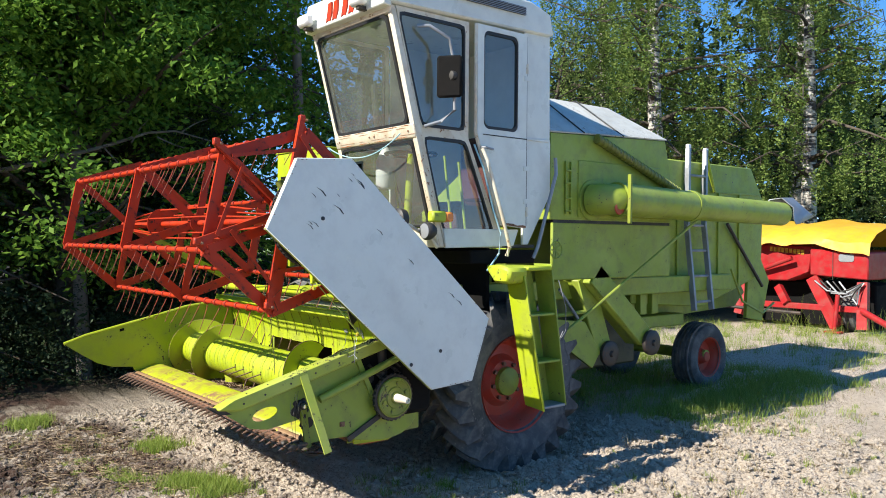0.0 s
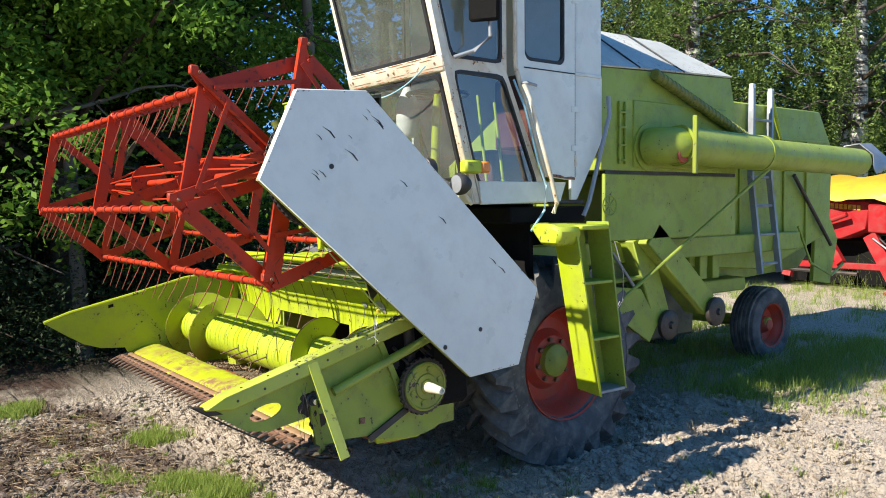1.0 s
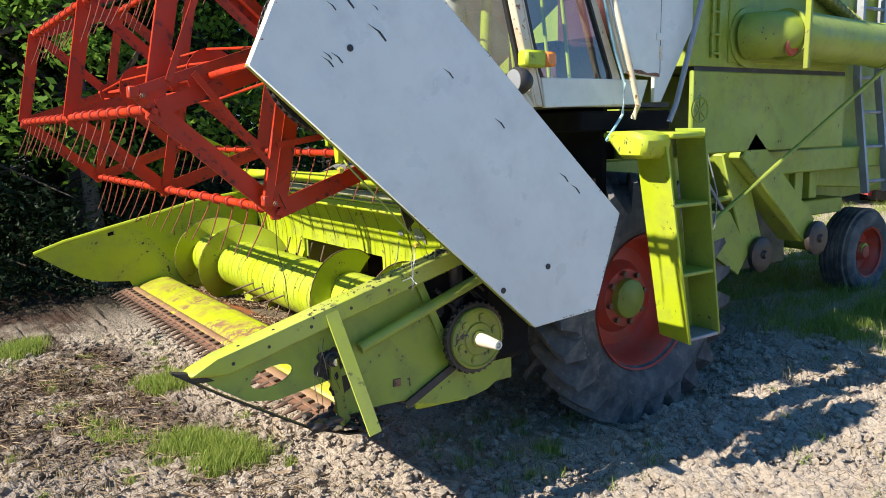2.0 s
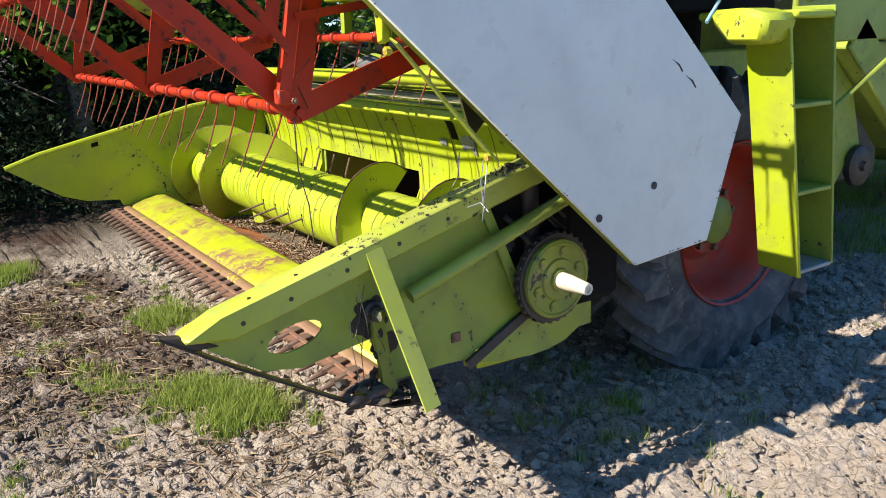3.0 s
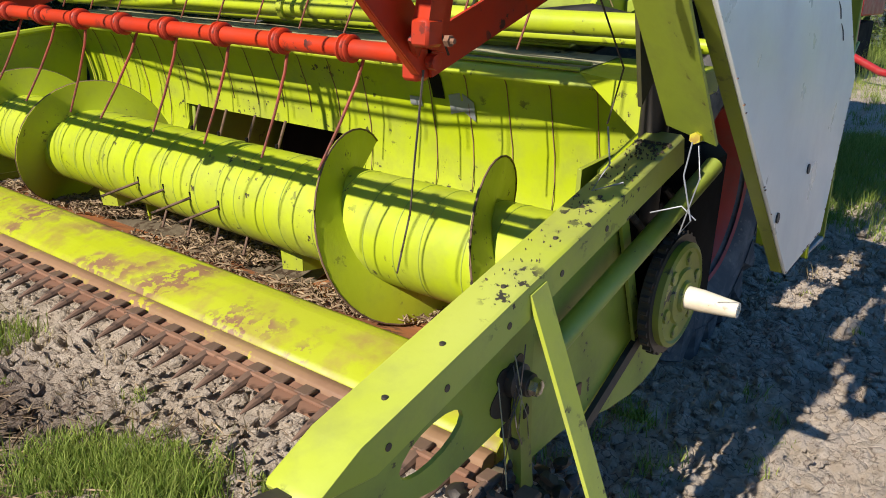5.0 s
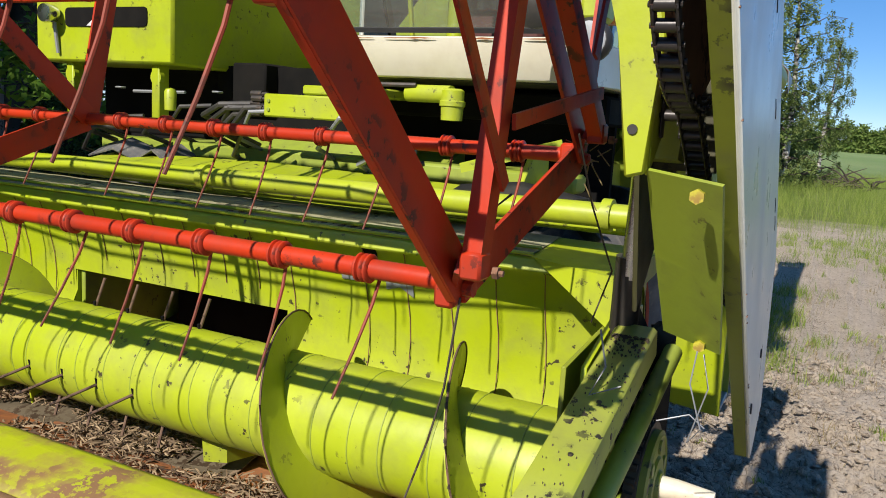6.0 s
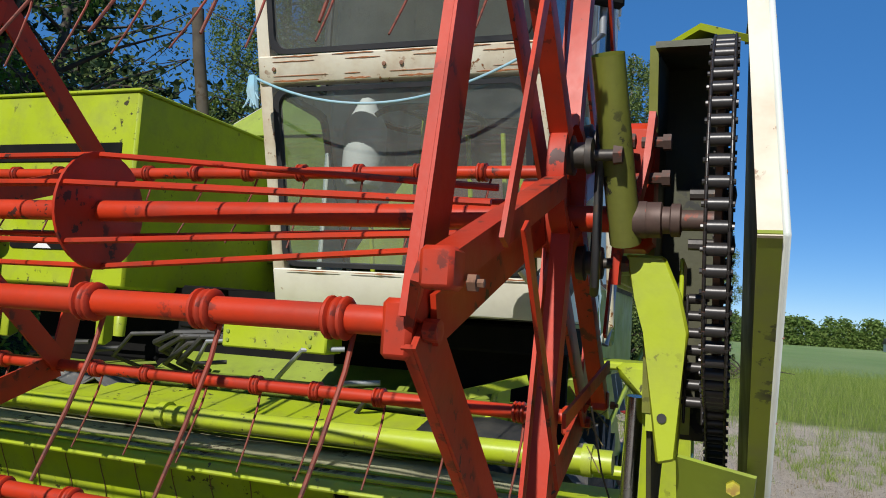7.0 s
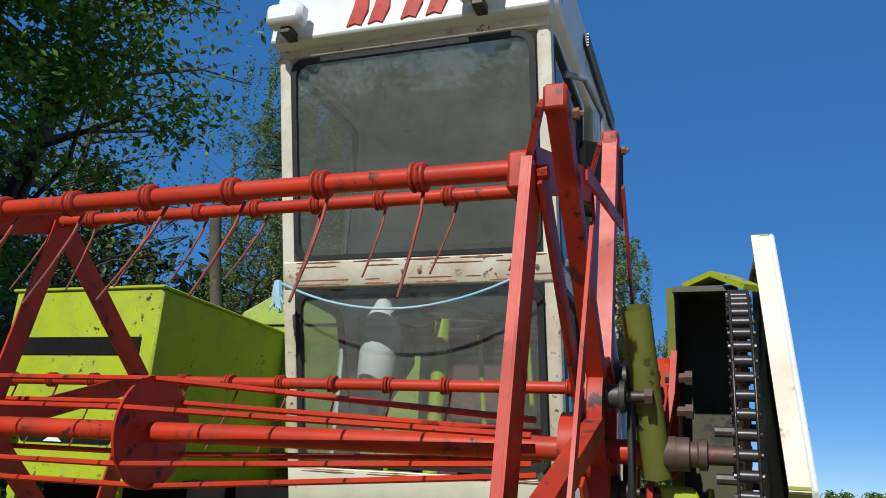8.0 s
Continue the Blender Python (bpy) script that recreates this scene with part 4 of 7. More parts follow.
DF = -0.47                                              # door's front edge at the top
for sx, inner in ((CL - 0.012, -1), (CR + 0.012, 1)):
    up = [(front_y(3.28) + 0.062, 3.28), (front_y(2.545) + 0.062, 2.545), (DF - 0.055, 2.545), (DF - 0.055, 3.28)]
    lo = [(front_y(2.485) + 0.060, 2.485), (front_y(1.84) + 0.060, 1.84), (-0.235, 1.84), (DF - 0.045, 2.485)]
    outline = [(front_y(3.31) + 0.052, 3.31), (front_y(2.51) + 0.052, 2.51), (front_y(1.74) + 0.052, 1.74), (-0.16, 1.74), (-0.20, 1.88), (DF - 0.02, 2.5), (DF - 0.02, 3.31)]

    def shrink(q, k=0.88):
        cy, cz = sum(p[0] for p in q) / 4, sum(p[1] for p in q) / 4
        return [(cy + (p[0] - cy) * k, cz + (p[1] - cz) * k) for p in q]

    def soften(q, r=0.05):
        out = []
        for i in range(4):
            p, a, b = Vector(q[i]), Vector(q[i - 1]), Vector(q[(i + 1) % 4])
            p0, p1 = p + (a - p).normalized() * r, p + (b - p).normalized() * r
            out += [tuple(p0), tuple(p0.lerp(p, 0.6).lerp(p1.lerp(p, 0.6), 0.5)), tuple(p1)]
        return out
    up, lo = soften(up), soften(lo)
    side_wall(sx, outline, [up, lo], "side_front_panel", CREAM)
    pane(up, lambda u, v: Vector((sx, u, v)), "side_pane", cab, CLEAR)
    pane(lo, lambda u, v: Vector((sx, u, v)), "side_pane", cab, CLEAR)
part("floor_skirt", prism([(FB[0] + 0.053, 1.735), (-0.05, 1.75), (0.0, 1.87), (FB[0] + 0.03, 1.87)], "x", CL - 0.02, CL + 0.006, 0.004), WHITE, cab)
part("rear_side_panel", prism([(0.045, 1.76), (0.10, 1.76), (RY + 0.015, 2.14), (RY + 0.015, 2.53), (RY, 2.56), (RY, 3.34), (0.045, 3.34)], "x", CL - 0.02, CL + 0.004, 0.004), WHITE, cab, "white rear side panel")
part("rear_side_panel", prism([(DF, 1.75), (RY, 2.40), (RY, 3.34), (DF, 3.34)], "x", CR, CR + 0.02, 0.004), WHITE, cab)
part("panel_seam", box(CL + 0.004, CL + 0.012, 0.045, RY, 2.535, 2.555, 0.003), WHITE, cab)
# door, standing slightly open along its front edge
DX = CL + 0.03
wn = rounded(-0.392, -0.055, 2.575, 3.265, 0.05)
door = part("cab_door", prism([(-0.45, 3.30), (-0.45, 2.54), (-0.20, 1.90), (0.03, 1.88), (0.035, 3.30)], "x", DX - 0.018, DX + 0.018, holes=[wn]), WHITE, cab, "white cab door standing slightly ajar")
pane(wn, lambda u, v: Vector((DX, u, v)), "door_pane", door, CLEAR)
part("door_edge", rail([(DX, -0.452, 3.30), (DX, -0.452, 2.54), (DX, -0.205, 1.90)], 0.014, 8), CREAM, door)
part("door_gap", box(DX - 0.020, DX + 0.012, 0.036, 0.043, 1.90, 3.29, 0.0), GASKET, door, "dark gap behind the door")
part("rust_edge", prism([(-0.20, 1.902), (0.03, 1.882), (0.03, 1.898), (0.0, 1.903), (-0.06, 1.899), (-0.10, 1.912), (-0.195, 1.917)], "x", DX + 0.0175, DX + 0.0195, 0.0), RUST, door, "rust along the door's foot")
for z in (2.06, 2.30, 2.96):
    part("door_strap", box(DX + 0.017, DX + 0.022, 0.0, 0.06, z, z + 0.035, 0.002), WHITE, door)
part("door_seam", box(DX + 0.018, DX + 0.022, -0.40, 0.03, 2.53, 2.537, 0.001), GASKET, door)
for z in (2.0, 3.05):
    part("hinge", rail([(DX + 0.018, 0.035, z - 0.035), (DX + 0.018, 0.035, z + 0.035)], 0.01, 8), CREAM, door)
part("door_handle", rail([(DX + 0.02, -0.42, 2.44), (DX + 0.05, -0.40, 2.44), (DX + 0.05, -0.33, 2.43)], 0.009, 8), GREY, door)
grab = part("grab_rail", rail([(DX + 0.05, -0.43, 2.43), (DX + 0.07, -0.40, 2.35), (DX + 0.07, -0.24, 1.92), (DX + 0.07, -0.18, 1.74), (DX + 0.04, -0.18, 1.68)], 0.014, 10), CREAM, cab, "bent cream grab rail")
part("rear_rail", rail([(CL + 0.05, RY + 0.02, 2.42), (CL + 0.05, RY + 0.03, 2.30), (CL + 0.05, 0.16, 1.75), (CL + 0.04, 0.12, 1.66)], 0.014, 8), GREY, cab, "grey blue hand rail")
# roof
roof = part("cab_roof", prism([(-1.16, 3.315), (-1.20, 3.37), (-1.12, 3.50), (-0.9, 3.56), (0.1, 3.56), (0.30, 3.50), (0.34, 3.35), (0.30, 3.335)], "x", CR - 0.012, CL + 0.030, 0.012), WHITE, cab, "white roof with rounded edges and vents")
part("roof_vent", box(CL + 0.035, CL + 0.047, -0.72, 0.02, 3.44, 3.50, 0.003), BLACK, roof, "dark louvred vent")
for k in range(5):
    part("louvre", box(CL + 0.045, CL + 0.052, -0.72, 0.02, 3.442 + k * 0.012, 3.446 + k * 0.012, 0.0), GREY, roof)
visor = part("visor", prism([(-1.165, 3.290), (-1.225, 3.298), (-1.205, 3.50), (-1.12, 3.53)], "x", CR - 0.008, CL + 0.012, 0.008), WHITE, cab, "white front visor with peeling red marks")
for x in (0.70, 0.78, 0.90, 0.99):
    part("red_mark", prism([(x, 3.318), (x + 0.03, 3.328), (x + 0.055, 3.318), (x + 0.075, 3.38), (x + 0.07, 3.45), (x + 0.03, 3.445), (x + 0.02, 3.39)], "y", -1.2285, -1.212, 0.0), RED, visor, "peeling red lettering remains")
for x in (0.49, 1.185):
    wl = part("work_light", box(x - 0.072, x + 0.072, -1.31, -1.24, 3.32, 3.405, 0.018), PLASTIC_WHITE, cab, "square white work light")
    part("light_bracket", box(x - 0.02, x + 0.02, -1.28, -1.21, 3.295, 3.325, 0.004), STEEL, wl)
# mirror on its bent arm
arm = part("mirror_arm", rail([(CL + 0.01, -0.95, 3.20), (CL + 0.07, -0.90, 3.20), (CL + 0.11, -0.76, 3.13), (CL + 0.11, -0.725, 3.0), (CL + 0.11, -0.71, 2.66), (CL + 0.07, -0.80, 2.58), (CL + 0.01, -0.89, 2.545)], 0.012, 10), GREY, cab, "bent grey mirror arm")
mir = part("mirror_glass", box(CL + 0.02, CL + 0.19, -0.77, -0.735, 2.74, 3.02, 0.016), VOID, arm, "black rear mirror housing")
mir.rotation_euler = (0, 0, radians(38))
part("mirror_knob", lathe([(-0.05, 0.0), (-0.04, 0.03), (0.0, 0.04), (0.02, 0.03), (0.03, 0)], (CL + 0.125, -0.72, 2.885), "y", 14), BLACK, arm)
# lamps at the cab's foot
lamp = part("head_lamp", lathe([(-0.05, 0.0), (-0.05, 0.052), (-0.035, 0.062), (0.0, 0.058), (0.035, 0.035), (0.045, 0.0)], (CL + 0.03, -0.85, 1.85), "y", 20), BLACK, harvester, "round dark head lamp")
part("lamp_glass", lathe([(-0.058, 0.0), (-0.052, 0.05), (-0.049, 0.05)], (CL + 0.03, -0.85, 1.85), "y", 20), GREY, lamp, "dull lamp glass")
part("turn_lamp", box(CL - 0.02, CL + 0.05, -0.84, -0.72, 1.91, 1.985, 0.012), LIME, harvester, "yellow lamp housing")
part("amber_lens", box(CL - 0.015, CL + 0.055, -0.73, -0.66, 1.915, 1.98, 0.012), ORANGE_LENS, harvester, "amber turn signal lens")
part("side_lamp", lathe([(-0.05, 0.02), (-0.02, 0.07), (0.03, 0.065), (0.035, 0.0)], (CL - 0.08, -1.02, 1.93), "y", 16), BLACK, harvester, "black work lamp on a bracket")
part("lamp_stalk", rail([(CL - 0.02, -0.75, 1.74), (CL + 0.0, -0.82, 1.80), (CL - 0.05, -0.95, 1.88), (CL - 0.08, -1.0, 1.92)], 0.012, 8), CREAM, harvester)
# inside the cab
part("seat_base", box(0.70, 1.10, -0.35, 0.05, 1.76, 2.08, 0.03), SEAT_RED, cab, "dark red driver's seat")
part("seat_back", box(0.70, 1.10, 0.0, 0.10, 2.08, 2.60, 0.04), SEAT_RED, cab)
sw = part("steering_wheel", lathe([(-0.012, 0.19), (0.0, 0.202), (0.012, 0.19), (0.0, 0.178)], (0.90, -0.62, 2.42), "z", 28, close=True), BLACK, cab)
part("steering_column", rail([(0.90, -0.62, 2.42), (0.90, -0.66, 1.76)], 0.03, 10), LIME, cab)
for a in (0.3, 2.4, 4.5):
    part("spoke", rail([(0.90, -0.62, 2.42), (0.90 + 0.18 * math.cos(a), -0.62 + 0.18 * math.sin(a), 2.42)], 0.01, 6), BLACK, sw)
for x, y, h in ((1.10, -0.60, 2.36), (1.18, -0.45, 2.40), (1.22, -0.35, 2.36), (0.70, -0.55, 2.30)):
    part("lever", rail([(x, y, 1.76), (x - 0.05, y - 0.04, h)], 0.009, 8), LIME, cab)
part("cab_floor", box(CR + 0.02, CL - 0.025, -0.72, 0.2, 1.735, 1.76, 0.004), BLACK, cab)
part("white_jug", lathe([(-0.16, 0.06), (-0.14, 0.075), (0.05, 0.075), (0.12, 0.04), (0.15, 0.025), (0.16, 0.0)], (0.69, -0.70, 2.33), "z", 16), PLASTIC_WHITE, cab, "white plastic container in the cab")

# ---- access ladder ----
def skew(x0, x1, y0, z0, y1, z1, w, bev=0.003):
    """A plate across x from x0 to x1 whose front edge runs from (y0, z0) to (y1, z1), w wide along y."""
    return prism([(y0, z0), (y1, z1), (y1 + w, z1), (y0 + w, z0)], "x", x0, x1, bev)


lad2 = part("access_ladder", skew(1.63, 1.645, -0.335, 1.58, -0.13, 0.62, 0.225), GREEN, harvester, "lime steel access ladder beside the front wheel")
part("stile", prism([(1.62, 1.58), (1.80, 1.55), (1.80, 0.61), (1.62, 0.63)], "y", -0.008, 0.008, 0.003), LIME, lad2)
st = lad2.children[0]
for v in st.data.vertices:                              # the front stile leans with the ladder
    zz = v.co.z + WPOS[st].z
    v.co.y += -0.13 + (-0.205) * (zz - 0.62) / 0.96
part("stile", skew(1.63, 1.80, -0.075, 1.63, 0.084, 0.63, 0.014), GREEN, lad2)
for z in (1.272, 0.943, 0.625):
    y0 = -0.13 - 0.205 * (z - 0.62) / 0.96
    part("tread", box(1.645, 1.80, y0, y0 + 0.215 + 0.035 * (z - 0.62), z, z + 0.018, 0.004), GREY if z < 0.7 else GREEN, lad2, "worn steel tread")
part("platform", box(1.38, 1.80, -0.30, -0.05, 1.585, 1.615, 0.008), LIME, harvester, "lime platform at the ladder's head")
part("platform_nose", prism([(1.56, 1.585), (1.64, 1.50), (1.78, 1.50), (1.80, 1.60), (1.70, 1.625), (1.56, 1.62)], "y", -0.47, -0.285, 0.02), LIME, harvester, "rounded lime platform corner")
part("wire", rail([(1.60, 0.22, 1.50), (1.62, 0.28, 1.30), (1.60, 0.30, 1.12), (1.57, 0.24, 1.02), (1.60, 0.27, 1.12)], 0.0035, 5), GREY, harvester)

# ---- cutting header ----
header = thing("cutting_header", (MID, -1.6, 0.6), "lime grain header with red reel, raised above the ground", "header")
HL, HR = 1.70, -1.06                                    # inner faces of the two side sheets
KY, KZ = -2.03, 0.69                                    # knife line


def side_sheet(x0, x1, near):
    """Divider side with its folded top rail."""
    def top(y):
        return 0.935 + (y + 2.49) * 0.29
    outline = [(-2.465, 0.925), (-2.42, 0.880), (-2.30, 0.800), (-2.20, 0.782), (-2.0, 0.812), (-1.94, 0.85), (-1.94, 1.08), (-2.38, 0.955)]
    hole = [(-2.212 + 0.074 * math.cos(a), 0.866 + 0.034 * math.sin(a) + 0.012 * math.cos(a)) for a in [k * math.tau / 16 for k in range(16)]]
    if near:
        sh = part("divider_side", prism(outline, "x", x0, x1, holes=[hole]), GREEN, header, "green divider side sheet with an oval hole")
    else:
        outline = [(-2.515, 0.955), (-2.38, 0.860), (-2.27, 0.787), (-2.15, 0.745), (-1.985, 0.735), (-1.95, 0.66), (-1.15, 0.66), (-1.10, 1.235), (-1.274, 1.235), (-1.547, 1.202), (-1.835, 1.130), (-2.10, 1.070), (-2.352, 1.012)]
        sh = part("divider_side", prism(outline, "x", x0, x1, 0.003), LIME, header, "lime divider side sheet")
    return sh


near_side = side_sheet(1.752, 1.760, True)
far_side = side_sheet(HR - 0.01, HR, False)
# folded top rail of the near divider
beam = part("divider_rail", prism([(-2.488, 0.922), (-2.478, 0.934), (-2.40, 0.966), (-1.46, 1.224), (-1.44, 1.158), (-2.37, 0.906)], "x", 1.712, 1.795, 0.007), BLEACHED, header, "lime folded divider rail, chipped and sun bleached")
for y in (-2.32, -2.2, -2.05, -1.9, -1.75):
    z = 0.9665 + (y + 2.40) * 0.2745
    part("rivet", lathe([(-0.003, 0.005), (0.002, 0.0045), (0.003, 0.0)], (1.762, y, z), "z", 10), STEEL, beam)
    part("rivet_hole", lathe([(-0.002, 0.006), (0.001, 0.006), (0.0011, 0.0)], (1.795, y - 0.03, z - 0.045), "x", 10), STEEL, beam)
for k in range(170):                                    # crumbs of black grease and chaff on the rail
    q = random.Random(900 + k)
    f = 1 - q.random() ** 3.2
    y, x, s_ = -2.05 + 0.53 * f, q.uniform(1.720, 1.790), q.uniform(0.0012, 0.0045) * (0.25 + 0.7 * f ** 6)
    z = 0.9665 + (y + 2.40) * 0.2745
    crumb = lathe([(-0.002, s_), (0.001, s_ * 0.8), (0.002, s_ * 0.3), (0.0022, 0.0)], (x, y, z + 0.001), "z", 8)
    for v in crumb.verts:
        v.co += Vector((q.uniform(-0.7, 0.7) * s_, q.uniform(-1.1, 1.1) * s_, q.uniform(0, 0.15) * s_))
    part("dirt", crumb, STRAW, header)
part("divider_rail", rail([(HR - 0.005, -2.515, 0.958), (HR - 0.005, -2.352, 1.014), (HR - 0.005, -2.10, 1.072), (HR - 0.005, -1.835, 1.132), (HR - 0.005, -1.547, 1.204), (HR - 0.005, -1.274, 1.238), (HR - 0.005, -1.12, 1.24)], 0.013, 8), LIME, header)
part("far_slot", prism([(-2.095, 1.026), (-2.060, 1.034), (-2.060, 1.056), (-2.095, 1.048)], "x", HR - 0.002, HR + 0.002), VOID, header, "small dark slot in the divider")
part("nose_tip", prism([(-2.535, 0.940), (-2.46, 0.925), (-2.40, 0.89), (-2.46, 0.893)], "x", 1.735, 1.765, 0.002), STEEL, header, "bent dark steel tip")
skid = part("skid_strip", rail([(1.750, -2.53, 0.938), (1.755, -2.45, 0.885), (1.76, -2.37, 0.832), (1.765, -2.25, 0.760), (1.770, -2.105, 0.672), (1.775, -1.96, 0.615), (1.78, -1.83, 0.598)], 0.01, flat=(0.030, 0.006, (0, 0, 1))), GREASE, header, "dark bent skid strip under the divider")
part("strut", rail([(1.795, -2.005, 1.055), (1.900, -1.912, 0.64)], 0.02, flat=(0.046, 0.008, (1, 0, 0))), BLEACHED, header, "lime flat steel strut")
bear = part("knife_drive", lathe([(-0.05, 0.026), (-0.01, 0.030), (0.01, 0.030), (0.014, 0.022), (0.03, 0.020), (0.032, 0.0)], (1.765, -2.0, 0.885), "x", 20), STEEL, header, "greasy knife drive bearing")
part("bolt_head", lathe([(0.0, 0.016), (0.014, 0.014), (0.016, 0.0)], (1.797, -2.0, 0.885), "x", 6), CHROME, bear, "bright bolt head")
part("pivot_arm", prism([(-2.015, 0.90), (-1.985, 0.905), (-1.972, 0.84), (-1.965, 0.74), (-1.94, 0.66), (-1.985, 0.63), (-1.992, 0.73), (-2.008, 0.82)], "x", 1.765, 1.782, 0.004), CHIPPED, header, "greasy knife drive lever")
def clump(c0, size, seed, flat=0.5):
    """A rough broken lump of caked dirt."""
    q = random.Random(seed)
    bm = bmesh.new()
    bmesh.ops.create_icosphere(bm, subdivisions=2, radius=1.0)
    ax = [q.uniform(0.6, 1.3) for _ in range(3)]
    for v in bm.verts:
        k = size * q.uniform(0.68, 1.2)
        v.co = c0 + Vector((v.co.x * ax[0] * k, v.co.y * ax[1] * k, v.co.z * ax[2] * flat * k))
    return bm


for k in range(44):
    q = random.Random(300 + k)
    f = q.random() ** 0.7
    c0 = Vector((1.755 + q.uniform(-0.05, 0.07), -2.11 + 0.30 * f, 0.690 - 0.085 * f + q.uniform(-0.012, 0.035) * f))
    part("dirt_lump", clump(c0, q.uniform(0.008, 0.026), 340 + k, 0.6), GREASE if k % 4 else STRAW, header, "lump of black greasy dirt")
for k in range(12):                                     # caked grease under the knife drive
    q = random.Random(400 + k)
    c0 = Vector((1.766 + q.uniform(-0.004, 0.014), -1.995 + q.uniform(-0.025, 0.03), 0.86 - 0.23 * q.random()))
    part("dirt_lump", clump(c0, q.uniform(0.007, 0.016), 440 + k, 1.3), GREASE, header, "lump of black greasy dirt")


def stain(cy, cz, r, seed, x, stretch=1.0):
    """Outline of an irregular grease stain on an upright sheet."""
    q = random.Random(seed)
    pts = []
    w = [(n, q.uniform(0, math.tau), q.uniform(0.4, 1.0) * 0.32 / n ** 0.7) for n in (1, 2, 3, 5, 7, 11)]
    for k in range(56):
        a = k * math.tau / 56
        rr = r * (0.8 + sum(m_ * math.cos(n * a + p) for n, p, m_ in w)) * (1 + (stretch - 1) * max(0.0, -math.sin(a)))
        rr = max(rr, r * 0.25)
        pts.append((cy + rr * math.cos(a), cz + rr * math.sin(a)))
    return prism(pts, "x", x - 0.001, x + 0.0012)


part("grease_stain", stain(-2.005, 0.885, 0.042, 5, 1.7605, 2.2), GREASE, header, "black grease spread round the knife drive")
part("grease_stain", stain(-1.96, 0.80, 0.035, 8, 1.7415, 1.6), GREASE, header)
part("grease_stain", stain(-1.53, 0.98, 0.03, 11, 1.7415), GREASE, header)
for k in range(7):                                      # wires and stalks hanging from the knife drive
    q = random.Random(720 + k)
    p0 = Vector((1.775 + q.uniform(0, 0.03), -2.02 + q.uniform(-0.06, 0.08), 0.98 - q.uniform(0, 0.12)))
    p1 = p0 + Vector((q.uniform(-0.01, 0.03), q.uniform(-0.05, 0.05), -q.uniform(0.06, 0.2)))
    part("twig", rail([p0, p0.lerp(p1, 0.5) + Vector((0.01, q.uniform(-0.02, 0.02), 0)), p1], 0.0012, 4), DUST if k % 2 else STEEL, header)
for k in range(9):                                      # hoses and oily rods in the dark behind the rail
    q = random.Random(640 + k)
    y0, z0 = q.uniform(-1.55, -1.25), q.uniform(0.98, 1.16)
    part("oily_hose", rail([(1.735, y0, z0), (1.75 + q.uniform(0, 0.04), y0 + q.uniform(0.02, 0.06), z0 - 0.05), (1.74, y0 + q.uniform(0.05, 0.14), z0 - q.uniform(0.02, 0.12)), (1.73, y0 + q.uniform(0.1, 0.2), z0 + q.uniform(-0.05, 0.05))], q.uniform(0.004, 0.010), 7), GREASE, header)
part("end_panel", prism([(-2.0, 1.04), (-1.645, 1.132), (-1.475, 0.765), (-1.692, 0.662), (-1.79, 0.672), (-1.95, 0.66), (-2.0, 0.81)], "x", 1.732, 1.740, 0.003), GREEN, header, "green end panel of the header")
part("inner_panel", prism([(-1.64, 1.16), (-1.12, 1.20), (-1.12, 0.62), (-1.64, 0.60)], "x", 1.655, 1.665, 0.002), CHIPPED, header, "greasy green inner panel")
part("panel_edge", rail([(1.750, -1.637, 1.122), (1.750, -1.470, 0.762)], 0.01, flat=(0.03, 0.008, (1, 0, 0))), GREEN, header)
part("push_bar", rail([(1.77, -1.89, 0.905), (1.80, -1.28, 1.13)], 0.021, 16), GREEN, header, "round green push bar")
part("data_plate", box(1.740, 1.745, -1.742, -1.710, 0.726, 0.754, 0.001), RUST, header, "small worn maker's plate")
part("curl_plate", prism([(-1.67, 0.645), (-1.56, 0.624), (-1.446, 0.612), (-1.37, 0.613), (-1.305, 0.626), (-1.24, 0.661), (-1.20, 0.71), (-1.22, 0.86), (-1.40, 0.81), (-1.44, 0.75)], "x", 1.7315, 1.739, 0.003), GREEN, header, "chipped green guard plate below the sprocket")
# this black carries both the grease and the shade behind the clutch
part("gear_guard", prism([(-1.62, 1.12), (-1.46, 0.78), (-1.2, 0.76), (-1.12, 1.12), (-1.3, 1.23), (-1.48, 1.19)], "x", 1.703, 1.72, 0.004), VOID, header, "greasy drive housing, near-black for shade as well")
part("drive_case", box(1.705, 1.78, -1.36, -1.10, 0.74, 1.16, 0.03), VOID, header)
part("belt", rail([(1.750, -1.693, 0.648), (1.750, -1.455, 0.767), (1.750, -1.36, 0.83)], 0.01, flat=(0.03, 0.012, (1, 0, 0))), BLACK, header, "black drive belt")


def toothed_disc(c, r, teeth, th, depth):
    pts = []
    for k in range(teeth * 4):
        a = k * math.tau / (teeth * 4)
        rr = r if k % 4 in (0, 1) else r - depth
        pts.append((c[1] + rr * math.cos(a), c[2] + rr * math.sin(a)))
    return prism(pts, "x", c[0] - th / 2, c[0] + th / 2, 0)


cc = (1.80, -1.405, 0.865)
slip = part("slip_clutch", lathe([(-0.03, 0.10), (-0.025, 0.118), (0.012, 0.118), (0.016, 0.108), (0.012, 0.104), (0.012, 0.064), (0.018, 0.060), (0.018, 0.036), (0.026, 0.032), (0.028, 0.0)], cc, "x", 40), CHIPPED, header, "lime slip clutch disc with chain teeth")
part("chain_sprocket", toothed_disc((1.785, cc[1], cc[2]), 0.141, 30, 0.018, 0.010), STEEL, slip, "dark toothed sprocket")
